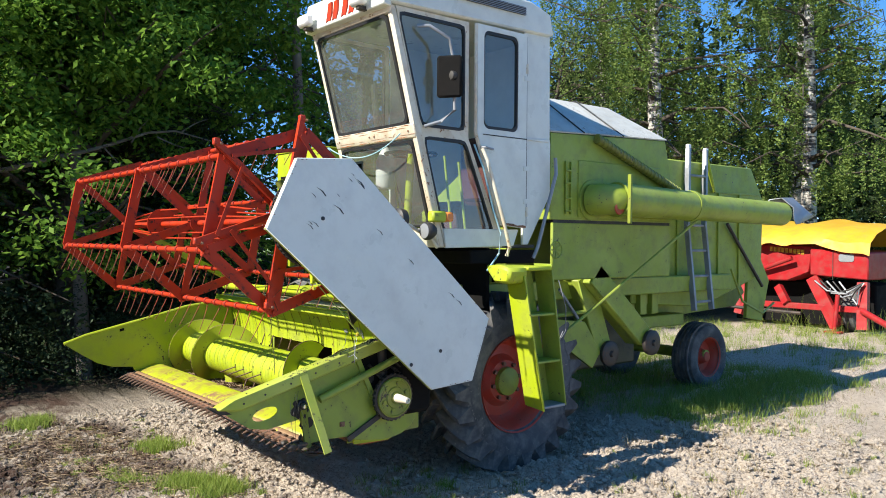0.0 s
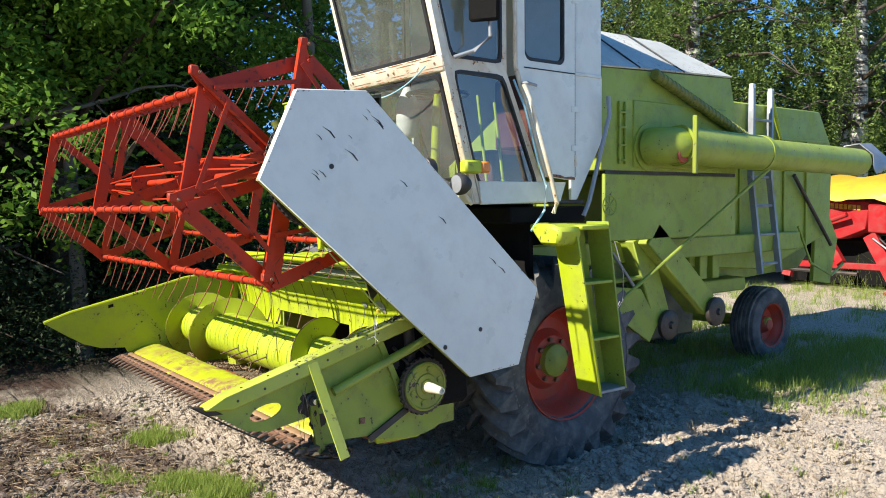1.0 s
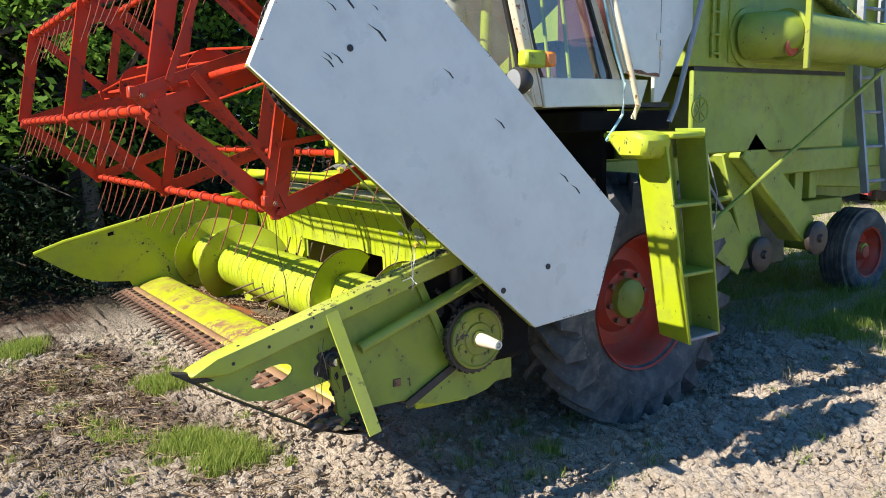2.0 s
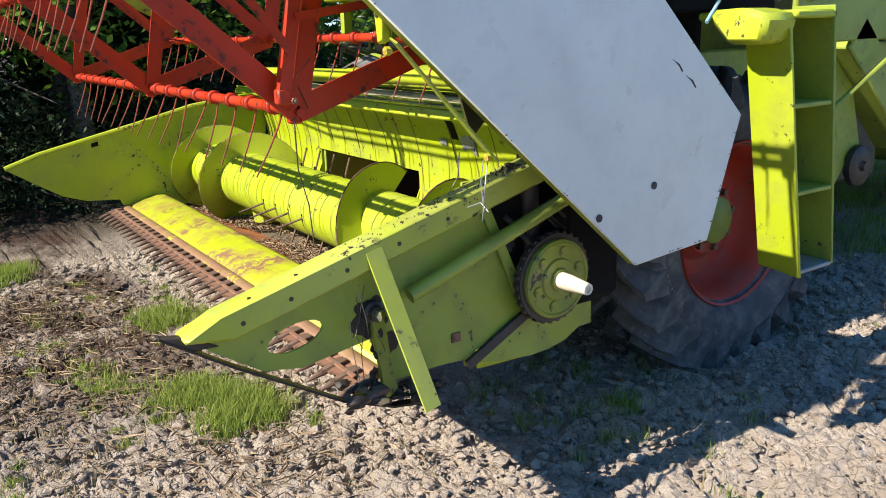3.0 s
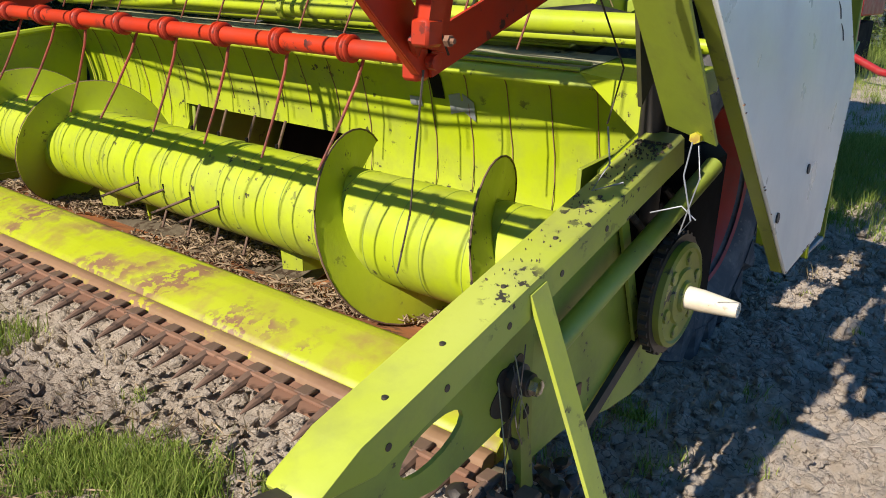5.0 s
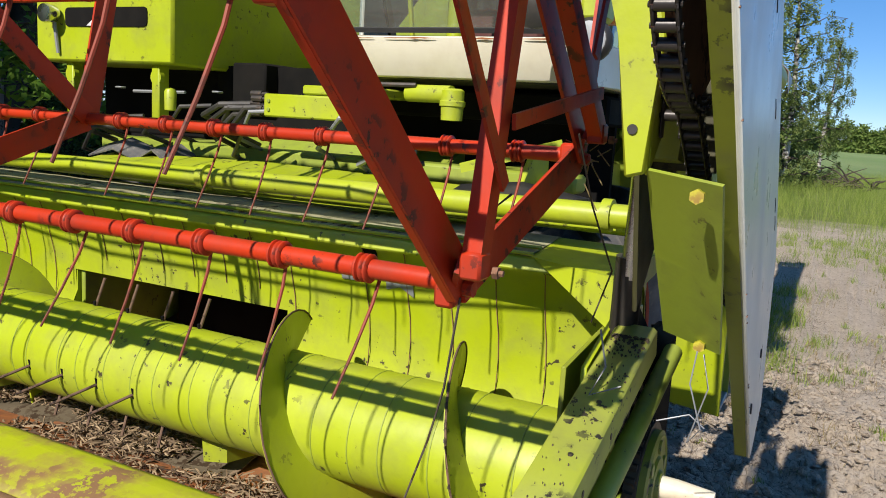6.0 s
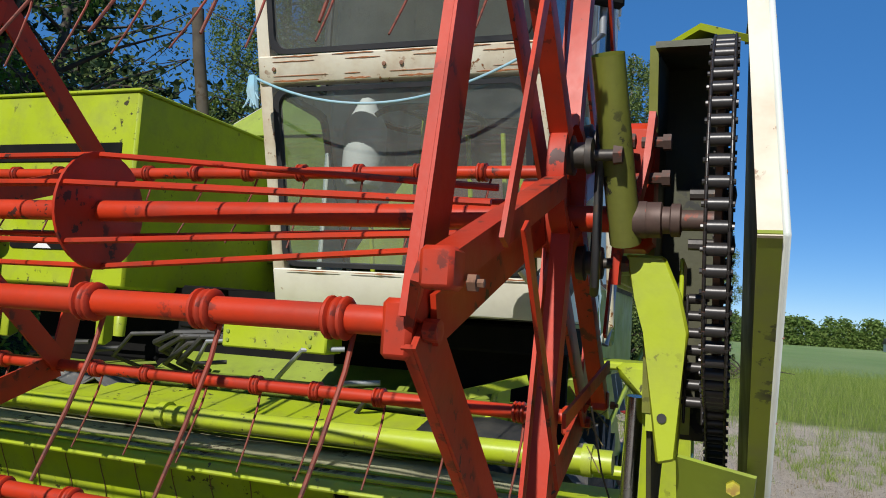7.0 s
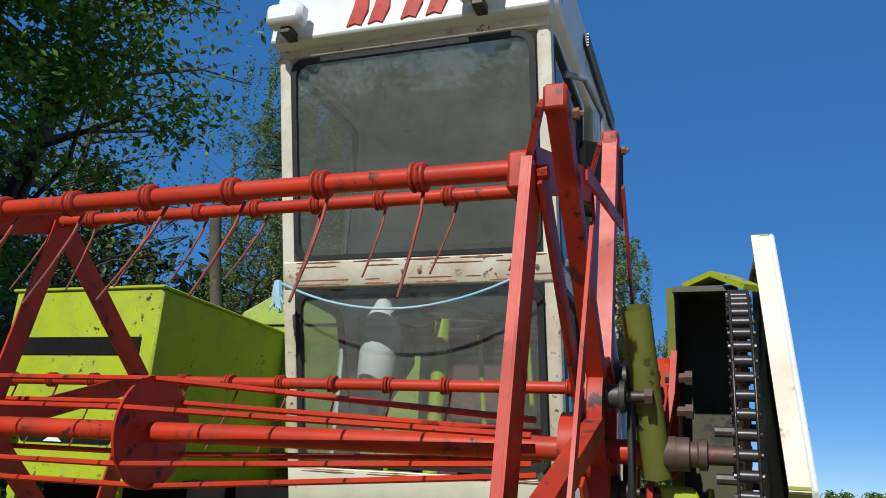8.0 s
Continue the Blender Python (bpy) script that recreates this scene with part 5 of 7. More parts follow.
part("drive_chain", lathe([(-0.013, 0.112), (-0.013, 0.134), (0.013, 0.134), (0.013, 0.112)], (1.785, cc[1], cc[2]), "x", 56, close=True), STEEL, slip)
for k in range(6):
    a = k * math.tau / 6 + 0.3
    part("clutch_boss", lathe([(0.010, 0.017), (0.017, 0.015), (0.0165, 0.0)], (cc[0], cc[1] + 0.082 * math.cos(a), cc[2] + 0.082 * math.sin(a)), "x", 14), CHIPPED, slip)
part("stub_shaft", lathe([(0.02, 0.025), (0.06, 0.0245), (0.13, 0.0175), (0.136, 0.0165), (0.137, 0.010), (0.128, 0.009), (0.128, 0.0)], cc, "x", 20), CREAM, slip, "cream painted stub shaft")

# table: knife, ramp, trough, back sheet
W0, W1 = HR, HL
part("table_lip", prism([(-2.035, 0.660), (-2.030, 0.676), (-1.988, 0.684), (-1.988, 0.650), (-2.035, 0.650)], "x", W0, W1, 0.002), RUST, header, "rusty knife beam")
part("ramp_lip", prism([(-1.990, 0.680), (-1.983, 0.694), (-1.968, 0.699), (-1.950, 0.697), (-1.944, 0.690), (-1.944, 0.66), (-1.990, 0.66)], "x", W0, W1, 0.002), LIP, header, "worn yellow lip of the ramp, rusty in places")
part("table_ramp", prism([(-1.942, 0.691), (-1.930, 0.703), (-1.87, 0.724), (-1.80, 0.739), (-1.765, 0.738), (-1.742, 0.728), (-1.742, 0.66), (-1.942, 0.66)], "x", W0, W1, 0.003), RAMP, header, "lime ramp of the table worn to rust")
part("ramp_heel", prism([(-1.7415, 0.727), (-1.722, 0.715), (-1.70, 0.695), (-1.70, 0.66), (-1.7415, 0.66)], "x", W0, W1, 0.002), RUST, header, "brown rusty heel of the ramp")
part("table_floor", prism([(-1.73, 0.66), (-1.73, 0.69), (-1.66, 0.655), (-1.50, 0.61), (-1.34, 0.605), (-1.22, 0.66), (-1.22, 0.62), (-1.34, 0.57), (-1.55, 0.57)], "x", W0, W1 - 0.06, 0.002), ORANGE_RUST, header, "orange rusty trough sheet")


def tr(x, s):                                           # back sheet section at s (0 low, 1 top)
    pts = [(-1.22, 0.66), (-1.135, 0.78), (-1.10, 0.92), (-1.108, 1.05), (-1.130, 1.15), (-1.158, 1.225), (-1.18, 1.25)]
    k = s * (len(pts) - 1)
    i = min(int(k), len(pts) - 2)
    f = k - i
    return (x, pts[i][0] * (1 - f) + pts[i + 1][0] * f, pts[i][1] * (1 - f) + pts[i + 1][1] * f)


part("back_sheet", sheet([[tr(x, s / 12) for s in range(13)] for x in (0.60, 0.8, 1.1, 1.4, HL)], 0.005), LIME, header, "smooth lime back sheet")
part("back_sheet", sheet([[tr(x, s / 12) for s in range(13)] for x in (W0, -0.8, -0.36)], 0.005), LIME, header)
part("back_sheet", sheet([[tr(x, 0.43 + 0.57 * s / 8) for s in range(9)] for x in (-0.36, 0.2, 0.60)], 0.005), LIME, header, "lime sheet above the feeder mouth")
for x in (-0.36, 0.60):
    part("mouth_edge", prism([(-1.22, 0.66), (-1.10, 0.92), (-1.10, 1.02), (-0.98, 1.02), (-0.98, 0.66)], "x", x - 0.004, x + 0.004, 0), LIME, header)
part("sheet_gap", sheet([[Vector(tr(x, q)) + Vector((0, -0.004, 0)) for q in (0.70, 0.78, 0.86, 0.95)] for x in (0.905, 0.948)], 0.002), VOID, header, "torn dark slot in the back sheet")
part("tape_patch", sheet([[Vector(tr(x, q)) + Vector((0, -0.004, 0.012 * k)) for q in (0.62, 0.68, 0.73)] for k, x in ((0, 0.965), (1, 1.01), (-1, 1.055))], 0.002), GREY, header, "silver tape patch")
part("tape_patch", sheet([[Vector(tr(x, q)) + Vector((0, -0.004, 0)) for q in (0.64, 0.69)] for x in (0.815, 0.86)], 0.002), GREY, header)
top_beam = part("top_beam", prism([(-1.290, 1.262), (-1.16, 1.245), (-1.02, 1.255), (-1.02, 1.318), (-1.10, 1.312), (-1.278, 1.294)], "x", W0, HL, 0.006), LIME, header, "lime top beam of the header")
part("beam_dirt", sheet([[(x, y, 1.2985 + (y + 1.262) * 0.095 + 0.007 * max(0.0, noise.noise(Vector((x * 7, y * 22, 3))) + 0.25)) for y in np.linspace(-1.262, -1.03, 9)] for x in np.linspace(W0 + 0.04, 1.44, 70)], 0.003), DUST, header, "grey chaff and dust lying on the top beam")
for y, z in ((-1.268, 1.300), (-1.215, 1.309)):
    part("beam_edge", rail([(W0, y, z), (1.45, y, z + 0.004)], 0.005, 6), LIME, header)
part("top_pipe", rail([(W0, -1.19, 1.374), (0.34, -1.19, 1.392), (1.66, -1.19, 1.409)], 0.030, 14), LIME, header, "lime pipe along the header")
for x in (0.338, 1.60):
    part("pipe_collar", lathe([(-0.012, 0.030), (-0.012, 0.040), (0.012, 0.040), (0.012, 0.030)], (x, -1.19, 1.388 + 0.013 * x), "x", 16), LIME, header)
part("rear_pipe", rail([(W0, -1.06, 1.350), (HL, -1.06, 1.365)], 0.018, 12), LIME, header)
gus = bmesh.new()                                       # folded corner, its lower edge running down towards the end wall
for p in ((1.455, -1.285, 1.300), (1.695, -1.375, 1.292), (1.695, -1.385, 1.165), (1.695, -1.12, 1.312), (1.455, -1.12, 1.312), (1.695, -1.13, 1.06)):
    gus.verts.new(p)
bmesh.ops.convex_hull(gus, input=gus.verts)
part("corner_gusset", gus, LIME, header, "folded lime corner box", 20)
part("end_wall", prism([(-1.62, 1.16), (-1.42, 1.22), (-1.16, 1.20), (-1.13, 0.85), (-1.20, 0.66), (-1.38, 0.59), (-1.62, 0.60)], "x", HL - 0.012, HL, 0.002), LIME, header)

# dark strips drawn for tine shadows, with some scrape marks, on the back sheet
for x in list(np.arange(-1.15, 0.76, 0.137)) + list(np.arange(0.90, 1.46, 0.137)):
    lo_s = 0.5 if -0.36 < x < 0.60 else 0.2
    part("wear_line", rail([Vector(tr(x + 0.004 * math.sin(s), lo_s + (0.98 - lo_s) * s / 8)) + Vector((0, -0.003, 0)) for s in range(9)], 0.001, flat=(0.0022, 0.002, (0, 1, 0))), RUST, header)
# knife guards along the beam
guard_bm = bmesh.new()
for pts in ([(0, -1.998, 0.680), (0.003, -2.030, 0.680), (0.004, -2.062, 0.674), (0.002, -2.092, 0.664), (-0.003, -2.118, 0.652)],):
    rail(pts, [0.011, 0.0135, 0.0115, 0.0075, 0.0015], 8, bm=guard_bm)
box(-0.018, 0.018, -2.03, -1.992, 0.682, 0.694, 0.003, bm=guard_bm)
g0 = part("knife_guard", guard_bm, DARK_RUST, header, "pointed rusty knife guard")
WPOS[g0] = WPOS[g0] + Vector((HR + 0.05, 0, 0))
g0.location = WPOS[g0] - WPOS[header]
for k in range(1, 38):
    again(g0, (k * 0.0762, 0, 0))
part("knife_back", box(W0, HL, -2.035, -2.02, 0.684, 0.692, 0.002), RUST, header, "rusty knife back")
sec = prism([(-0.034, -2.03), (0.034, -2.03), (0.008, -2.066), (-0.008, -2.066)], "z", 0.679, 0.683, 0)
s0 = part("knife_section", sec, RUST, header)
WPOS[s0] = WPOS[s0] + Vector((HR + 0.09, 0, 0))
s0.location = WPOS[s0] - WPOS[header]
for k in range(1, 37):
    again(s0, (k * 0.0762, 0, 0))

# intake auger
AY, AZ, AR = -1.47, 0.862, 0.141
auger = part("intake_auger", lathe([(W0, AR), (W1 - 0.02, AR)], (0, AY, AZ), "x", 40), LIME, header, "lime intake auger tube with welded bands")
for x in [W0 + 0.06 + 0.098 * k + 0.018 * math.sin(k * 2.7) for k in range(27)]:
    part("seam_band", lathe([(-0.002, AR), (-0.001, AR + 0.0012), (0.001, AR + 0.0012), (0.002, AR)], (x, AY, AZ), "x", 36), GREEN, auger)


def flight(x0, x1, turns, a0, r=0.245, parent=None):
    bm, n, prev = bmesh.new(), int(36 * abs(turns)) + 1, None
    rows = []
    for k in range(n + 1):
        f = k / n
        a, x = a0 + turns * math.tau * f, x0 + (x1 - x0) * f
        rows.append([(x, AY + q * math.cos(a), AZ + q * math.sin(a)) for q in (AR - 0.002, (AR + r) / 2, r)])
    fl = part("flight", sheet(rows, 0.005, bm), LIME, parent or auger, "lime helical flight with worn rim")
    part("flight_rim", rail([row[2] for row in rows], 0.0028, 6), DARK_RUST, fl, "rim worn to brown steel")
    return fl


flight(1.68, 0.84, -1.787, 5.815)
flight(-1.20, -0.17, -2.15, 5.815)
for row, (a, reach) in enumerate(((3.28, 0.105), (4.2, 0.06), (1.35, 0.09))):
    for k in range(4):                                  # rows of fingers standing out of the drum
        x = 0.075 + k * 0.137 + 0.035 * row
        out = Vector((-0.55 if row == 0 else 0.2, math.cos(a), math.sin(a) - (0.25 if row == 0 else 0)))
        p0 = Vector((x, AY + (AR - 0.004) * math.cos(a), AZ + (AR - 0.004) * math.sin(a)))
        part("finger", rail([p0, p0 + out * reach], 0.0044, 8), DARK_RUST, auger, "dark steel retracting finger")
        part("finger_slot", rail([p0 + Vector((0, 0.002, -0.012)), p0 + Vector((0, -0.004, 0.018))], 0.0048, 7), VOID, auger)
for x, a in ((0.70, 4.75), (-0.30, 4.8)):
    c0 = Vector((x, AY, AZ))
    e, t_ = Vector((0, math.cos(a), math.sin(a))), Vector((0, -math.sin(a), math.cos(a)))
    part("paddle", sheet([[c0 + e * (AR - 0.01) - t_ * 0.05 + Vector((-0.06, 0, 0)), c0 + e * (AR + 0.062) - t_ * 0.045 + Vector((-0.06, 0, 0))], [c0 + e * (AR - 0.01) - t_ * 0.02, c0 + e * (AR + 0.062) - t_ * 0.02], [c0 + e * (AR - 0.01) + t_ * 0.09 + Vector((0.02, 0, 0)), c0 + e * (AR + 0.075) + t_ * 0.09 + Vector((0.02, 0, 0))]], 0.006), LIME, auger, "bent lime paddle")
part("chaff", sheet([[(x, y, 0.60 + 0.05 * abs(y + 1.5) * 2 + 0.016 * noise.noise(Vector((x * 6, y * 12, 0))) + 0.012) for y in np.linspace(-1.50, -1.26, 9)] for x in np.linspace(-0.9, 0.7, 40)], 0.004), STRAW, header, "dark rotten chaff in the trough")

# ---- reel ----
RYC, RZC, RR, RA = -2.018, 1.893, 0.506, radians(198.8)
REEL = (-1.05, 0.36, 1.655)                              # planes of the three spiders


def corner(k, r=RR):
    a = RA + k * math.tau / 6
    return RYC + r * math.cos(a), RZC + r * math.sin(a)


part("reel_shaft", rail([(-1.12, RYC, RZC), (1.80, RYC, RZC)], 0.0195, 16), RED, header, "red reel shaft")
tine_mesh = None
for k in range(6):
    y, z = corner(k)
    bar = part("reel_bar", rail([(-1.07, y, z), (1.648, y, z)], 0.0142, 14), RED, header, "red reel bar with tine collars")
    for i in range(18):
        x = (1.571, 1.505, 1.535, 1.55, 1.515, 1.494)[k] - 0.1505 * i
        if abs(x - REEL[1]) < 0.035 or x < -1.03:
            continue
        if tine_mesh is None:
            ring = [(-0.013, 0.0138), (-0.0125, 0.0190), (-0.0105, 0.0212), (-0.0075, 0.0212), (-0.0055, 0.0165), (-0.0035, 0.0200), (-0.001, 0.0210), (0.0015, 0.0200), (0.0035, 0.0165), (0.0055, 0.0212), (0.0085, 0.0212), (0.0105, 0.0190), (0.011, 0.0138)]
            collar_mesh = part("collar", lathe(ring, (x, y, z), "x", 16), RED, bar, "coiled red tine collar")
            wire = rail([(x + 0.010, y + 0.016, z - 0.004), (x + 0.008, y + 0.003, z - 0.05), (x + 0.001, y - 0.022, z - 0.115), (x - 0.007, y - 0.052, z - 0.182)], [0.0029, 0.0027, 0.0025, 0.0021], 7)
            tine_mesh = part("tine", wire, TINE, bar, "thin rusty red spring tine")
            first = Vector((x, y, z))
        else:
            again(collar_mesh, Vector((x, y, z)) - first, bar)
            t = again(tine_mesh, Vector((x, y, z)) - first, bar)
            t.rotation_euler = (random.uniform(-0.12, 0.12), random.uniform(-0.10, 0.08), 0)
for sx in REEL:
    near = sx == REEL[2]
    sp = part("reel_spider", lathe([(-0.03, 0.05), (-0.03, 0.06), (0.03, 0.06), (0.03, 0.05)], (sx, RYC, RZC), "x", 18), RED, header, "red hexagonal reel end frame")
    for k in range(6):
        (ya, za), (yb, zb) = corner(k), corner(k + 1)
        w = 0.060
        rim = part("rim_bar", rail([(sx, ya, za), (sx, yb, zb)], 0.02, flat=(w, 0.006, (1, 0, 0))), RED, sp)
        out = Vector((0, (ya + yb) / 2 - RYC, (za + zb) / 2 - RZC)).normalized() * (w / 2 - 0.002)
        part("rim_flange", rail([Vector((sx - 0.006, ya, za)) + out, Vector((sx - 0.006, yb, zb)) + out], 0.02, flat=(0.005, 0.011, (1, 0, 0))), RED, rim)
        f0, f1 = corner(k, 0.05), corner(k, RR - 0.01)
        part("spoke", rail([(sx + 0.008, *f0), (sx + 0.008, *f1)], 0.02, flat=(0.050, 0.006, (1, 0, 0))), RED, sp)
        cast = part("bar_casting", box(sx - 0.034, sx - 0.004, ya - 0.018, ya + 0.015, za - 0.034, za + 0.022, 0.005), RED, sp, "red bar end casting")
        part("casting_bolt", lathe([(0.0, 0.011), (0.014, 0.011), (0.016, 0.0)], (sx + 0.004, ya, za - 0.006), "x", 8), RED, cast)
# the second star of square tubes stands off the hub and turns the bars
ECX, ecy, ecz = REEL[2] + 0.040, RYC - 0.050, RZC + 0.052
star = part("eccentric_ring", lathe([(-0.012, 0.075), (-0.012, 0.090), (0.012, 0.090), (0.012, 0.075)], (ECX, ecy, ecz), "x", 28, close=True), RED, header, "red eccentric ring with square arms")
for k in range(6):
    a = RA + k * math.tau / 6
    ya, za = corner(k)
    tip = Vector((ECX, ecy + (RR + 0.015) * math.cos(a), ecz + (RR + 0.015) * math.sin(a)))
    arm_ = part("star_arm", rail([(ECX, ecy + 0.07 * math.cos(a), ecz + 0.07 * math.sin(a)), tip], 0.02, flat=(0.030, 0.026, (1, 0, 0))), RED, star, "square red tube")
    part("arm_end", box(ECX - 0.015, ECX + 0.015, tip.y - 0.017, tip.y + 0.017, tip.z - 0.018, tip.z + 0.018, 0.004), RED, arm_)
    part("crank", rail([(ECX - 0.050, ya, za), (ECX - 0.020, tip.y, tip.z)], 0.02, flat=(0.030, 0.008, (1, 0, 0))), RED, star)
    part("crank_bolt", lathe([(0.0, 0.008), (0.008, 0.008), (0.008, 0.004), (0.014, 0.004), (0.015, 0)], (ECX + 0.017, tip.y + 0.02, tip.z - 0.01), "x", 6), RUST, star)
    b_ = a + math.tau / 6
    q0, q1 = 0.34, 0.42
    part("tie_bar", rail([(ECX + 0.024, ecy + q0 * math.cos(a), ecz + q0 * math.sin(a)), (ECX + 0.024, ecy + q1 * math.cos(b_), ecz + q1 * math.sin(b_))], 0.02, flat=(0.020, 0.005, (1, 0, 0))), RED, star, "thin red tie bar")
# rollers, bent lever and loose hose at the hub
for y, z in ((-1.975, 1.832), (-1.965, 2.02), (-2.10, 1.97)):
    rl = part("guide_roller", lathe([(-0.020, 0.008), (-0.018, 0.026), (-0.006, 0.028), (-0.004, 0.018), (0.010, 0.018), (0.012, 0.026), (0.020, 0.024), (0.022, 0.008), (0.05, 0.008), (0.05, 0.0)], (1.715, y, z), "x", 18), STEEL, header, "greasy guide roller")
    part("roller_nut", lathe([(0.048, 0.014), (0.060, 0.012), (0.062, 0.0)], (1.715, y, z), "x", 6), OLD_IRON, rl)
lev = part("control_lever", rail([(1.800, -1.965, 2.06), (1.795, -1.972, 1.99), (1.785, -1.985, 1.93), (1.762, -1.99, 1.885), (1.757, -1.985, 1.80)], 0.02, flat=(0.034, 0.010, (1, 0, 0))), RED, header, "bent red control lever")
for z in (1.965, 2.02):
    part("lever_bolt", lathe([(-0.012, 0.009), (0.020, 0.009), (0.020, 0.013), (0.032, 0.013), (0.033, 0.0)], (1.795, -1.955, z), "x", 6), OLD_IRON, lev)
disc = part("rod_disc", lathe([(-0.003, 0.0195), (-0.003, 0.110), (0.003, 0.110), (0.003, 0.0195)], (0.81, RYC, RZC), "x", 40), RED, header, "red disc on the reel shaft")
for k in range(6):
    a = RA + k * math.tau / 6 + 0.35
    p = (0.81, RYC + 0.099 * math.cos(a), RZC + 0.104 * math.sin(a))
    part("tension_rod", rail([(1.58, RYC + 0.045 * math.cos(a), RZC + 0.045 * math.sin(a)), p, (-0.30, RYC + 0.104 * math.cos(a), RZC + 0.104 * math.sin(a)), (-1.03, RYC + 0.045 * math.cos(a), RZC + 0.045 * math.sin(a))], 0.0058, 7), RED, header, "thin red tension rod")
part("rod_disc", lathe([(-0.003, 0.0195), (-0.003, 0.116), (0.003, 0.116), (0.003, 0.0195)], (-0.30, RYC, RZC), "x", 40), RED, header)
# bearing, drive sprocket and chain
part("shaft_bearing", lathe([(-0.03, 0.020), (-0.02, 0.026), (0.000, 0.026), (0.002, 0.0195), (0.012, 0.0195), (0.014, 0.024), (0.026, 0.024), (0.028, 0.015), (0.09, 0.0145), (0.09, 0.0)], (1.822, RYC, RZC), "x", 20), OLD_IRON, header, "oily shaft bearing")
part("bearing_cover", lathe([(-0.02, 0.018), (-0.018, 0.027), (0.0, 0.027), (0.0, 0.018)], (1.802, RYC, RZC), "x", 20), OLD_IRON, header)
for dz in (0.035, -0.035):
    part("bearing_bolt", lathe([(0.04, 0.008), (0.09, 0.008), (0.09, 0.013), (0.10, 0.013), (0.102, 0.0)], (1.82, RYC - 0.01, RZC + dz), "x", 8), STEEL, header)
SR = 0.25
big = part("reel_sprocket", lathe([(-0.004, 0.04), (-0.004, SR - 0.01), (0.004, SR - 0.01), (0.004, 0.04)], (1.902, RYC + 0.02, RZC), "x", 48), RUST, header, "rusty red reel sprocket")
link = bmesh.new()
for dx in (-0.013, 0.013):
    box(dx - 0.002, dx + 0.002, -0.0085, 0.0085, -0.019, 0.019, 0.004, bm=link)
rail([(-0.011, 0, 0.0125), (0.011, 0, 0.0125)], 0.0078, 12, bm=link)
rail([(-0.018, 0, 0.0125), (0.018, 0, 0.0125)], 0.0035, 8, bm=link)
chain0 = None
NL = 37
for k in range(NL):
    a = math.pi * 0.42 + k / (NL - 1) * math.pi * 1.16
    p = Vector((1.902, RYC + 0.02 + SR * math.cos(a), RZC + SR * math.sin(a)))
    if chain0 is None:
        chain0 = part("chain_link", link, CHAIN, header, "greasy black roller chain link")
        WPOS[chain0] = p
        chain0.location = p - WPOS[header]
        o = chain0
    else:
        o = again(chain0, p - WPOS[chain0], header)
    o.rotation_euler = (a, 0, 0)
for k in range(26):                                     # strands running back and down to the drive
    for s, (p0, p1) in enumerate((((RYC + 0.09, RZC + SR), (-1.50, 1.62)), ((RYC + 0.02, RZC - SR), (-1.46, 1.30)))):
        f = k / 25
        o = again(chain0, Vector((1.902, p0[0] + (p1[0] - p0[0]) * f, p0[1] + (p1[1] - p0[1]) * f)) - WPOS[chain0], header)
        o.rotation_euler = (math.atan2(p1[1] - p0[1], p1[0] - p0[0]) - math.pi / 2, 0, 0)

for k in range(7):                                      # short second strand beside the sprocket
    o = again(chain0, Vector((1.870, -1.93, 1.775 - 0.0255 * k)) - WPOS[chain0], header)
# chain guard: white outer sheet on a green folded frame
GP = [(-2.138, 2.208), (-1.80, 2.228), (-0.800, 1.306), (-0.950, 0.938), (-1.272, 0.920), (-2.318, 1.840)]
guard = part("chain_guard", prism(GP, "x", 1.997, 2.005, 0.003), WHITE, header, "white chain guard sheet with scratches and chipped edges")
for a, b in ((4, 5), (5, 0), (3, 4), (0, 1)):
    (ya, za), (yb, zb) = GP[a], GP[b]
    d = Vector((0, yb - ya, zb - za)).normalized()
    nn = Vector((0, -d.z, d.y)) * 0.012
    if (Vector((0, -1.5, 1.5)) - Vector((0, ya, za))).dot(nn) < 0:
        nn = -nn
    wide = 0.024 if 5 in (a, b) else 0.012
    part("guard_flange", rail([Vector((1.997 - wide / 2, ya, za)) + nn * 0.4, Vector((1.997 - wide / 2, yb, zb)) + nn * 0.4], 0.02, flat=(0.006, wide, (1, 0, 0))), CREAM if (a, b) == (5, 0) else CHIPPED, guard)
# liner coloured dark so the guard's inside reads as shaded
part("guard_liner", prism([(-1.55 + (y + 1.55) * 0.985, 1.55 + (z - 1.55) * 0.985) for y, z in GP], "x", 1.9915, 1.9965, 0), SHADE_OLIVE, guard, "olive inside of the guard, darkened for shade")
for y, z, l in ((-1.99, 1.90, 0.02), (-1.42, 1.08, 0.014), (-1.20, 1.14, 0.02)):
    part("guard_hole", lathe([(0.0, 0.011), (0.003, 0.011), (0.0031, 0.0)], (2.005, y, z), "x", 12), BLACK, guard)
rs = random.Random(4)
for k in range(16):
    y = rs.uniform(-2.15, -1.75) if k < 9 else rs.uniform(-2.1, -1.0)
    z = (rs.uniform(1.85, 2.19) if k < 9 else 0.93 + (-1.0 - y) * 0.93 + rs.uniform(0.05, 0.5))
    if z > 2.2 - max(0, (y + 1.83)) * 0.93 - 0.03:
        continue
    ln_ = rs.uniform(0.02, 0.10)
    part("scratch", prism([(y, z), (y + ln_ * 0.4, z - ln_ * 0.26), (y + ln_ * 0.7, z - ln_ * 0.6), (y + ln_ * 0.76, z - ln_ * 0.56), (y + ln_ * 0.5, z - ln_ * 0.24)], "x", 2.004, 2.0065, 0), BLACK, guard)
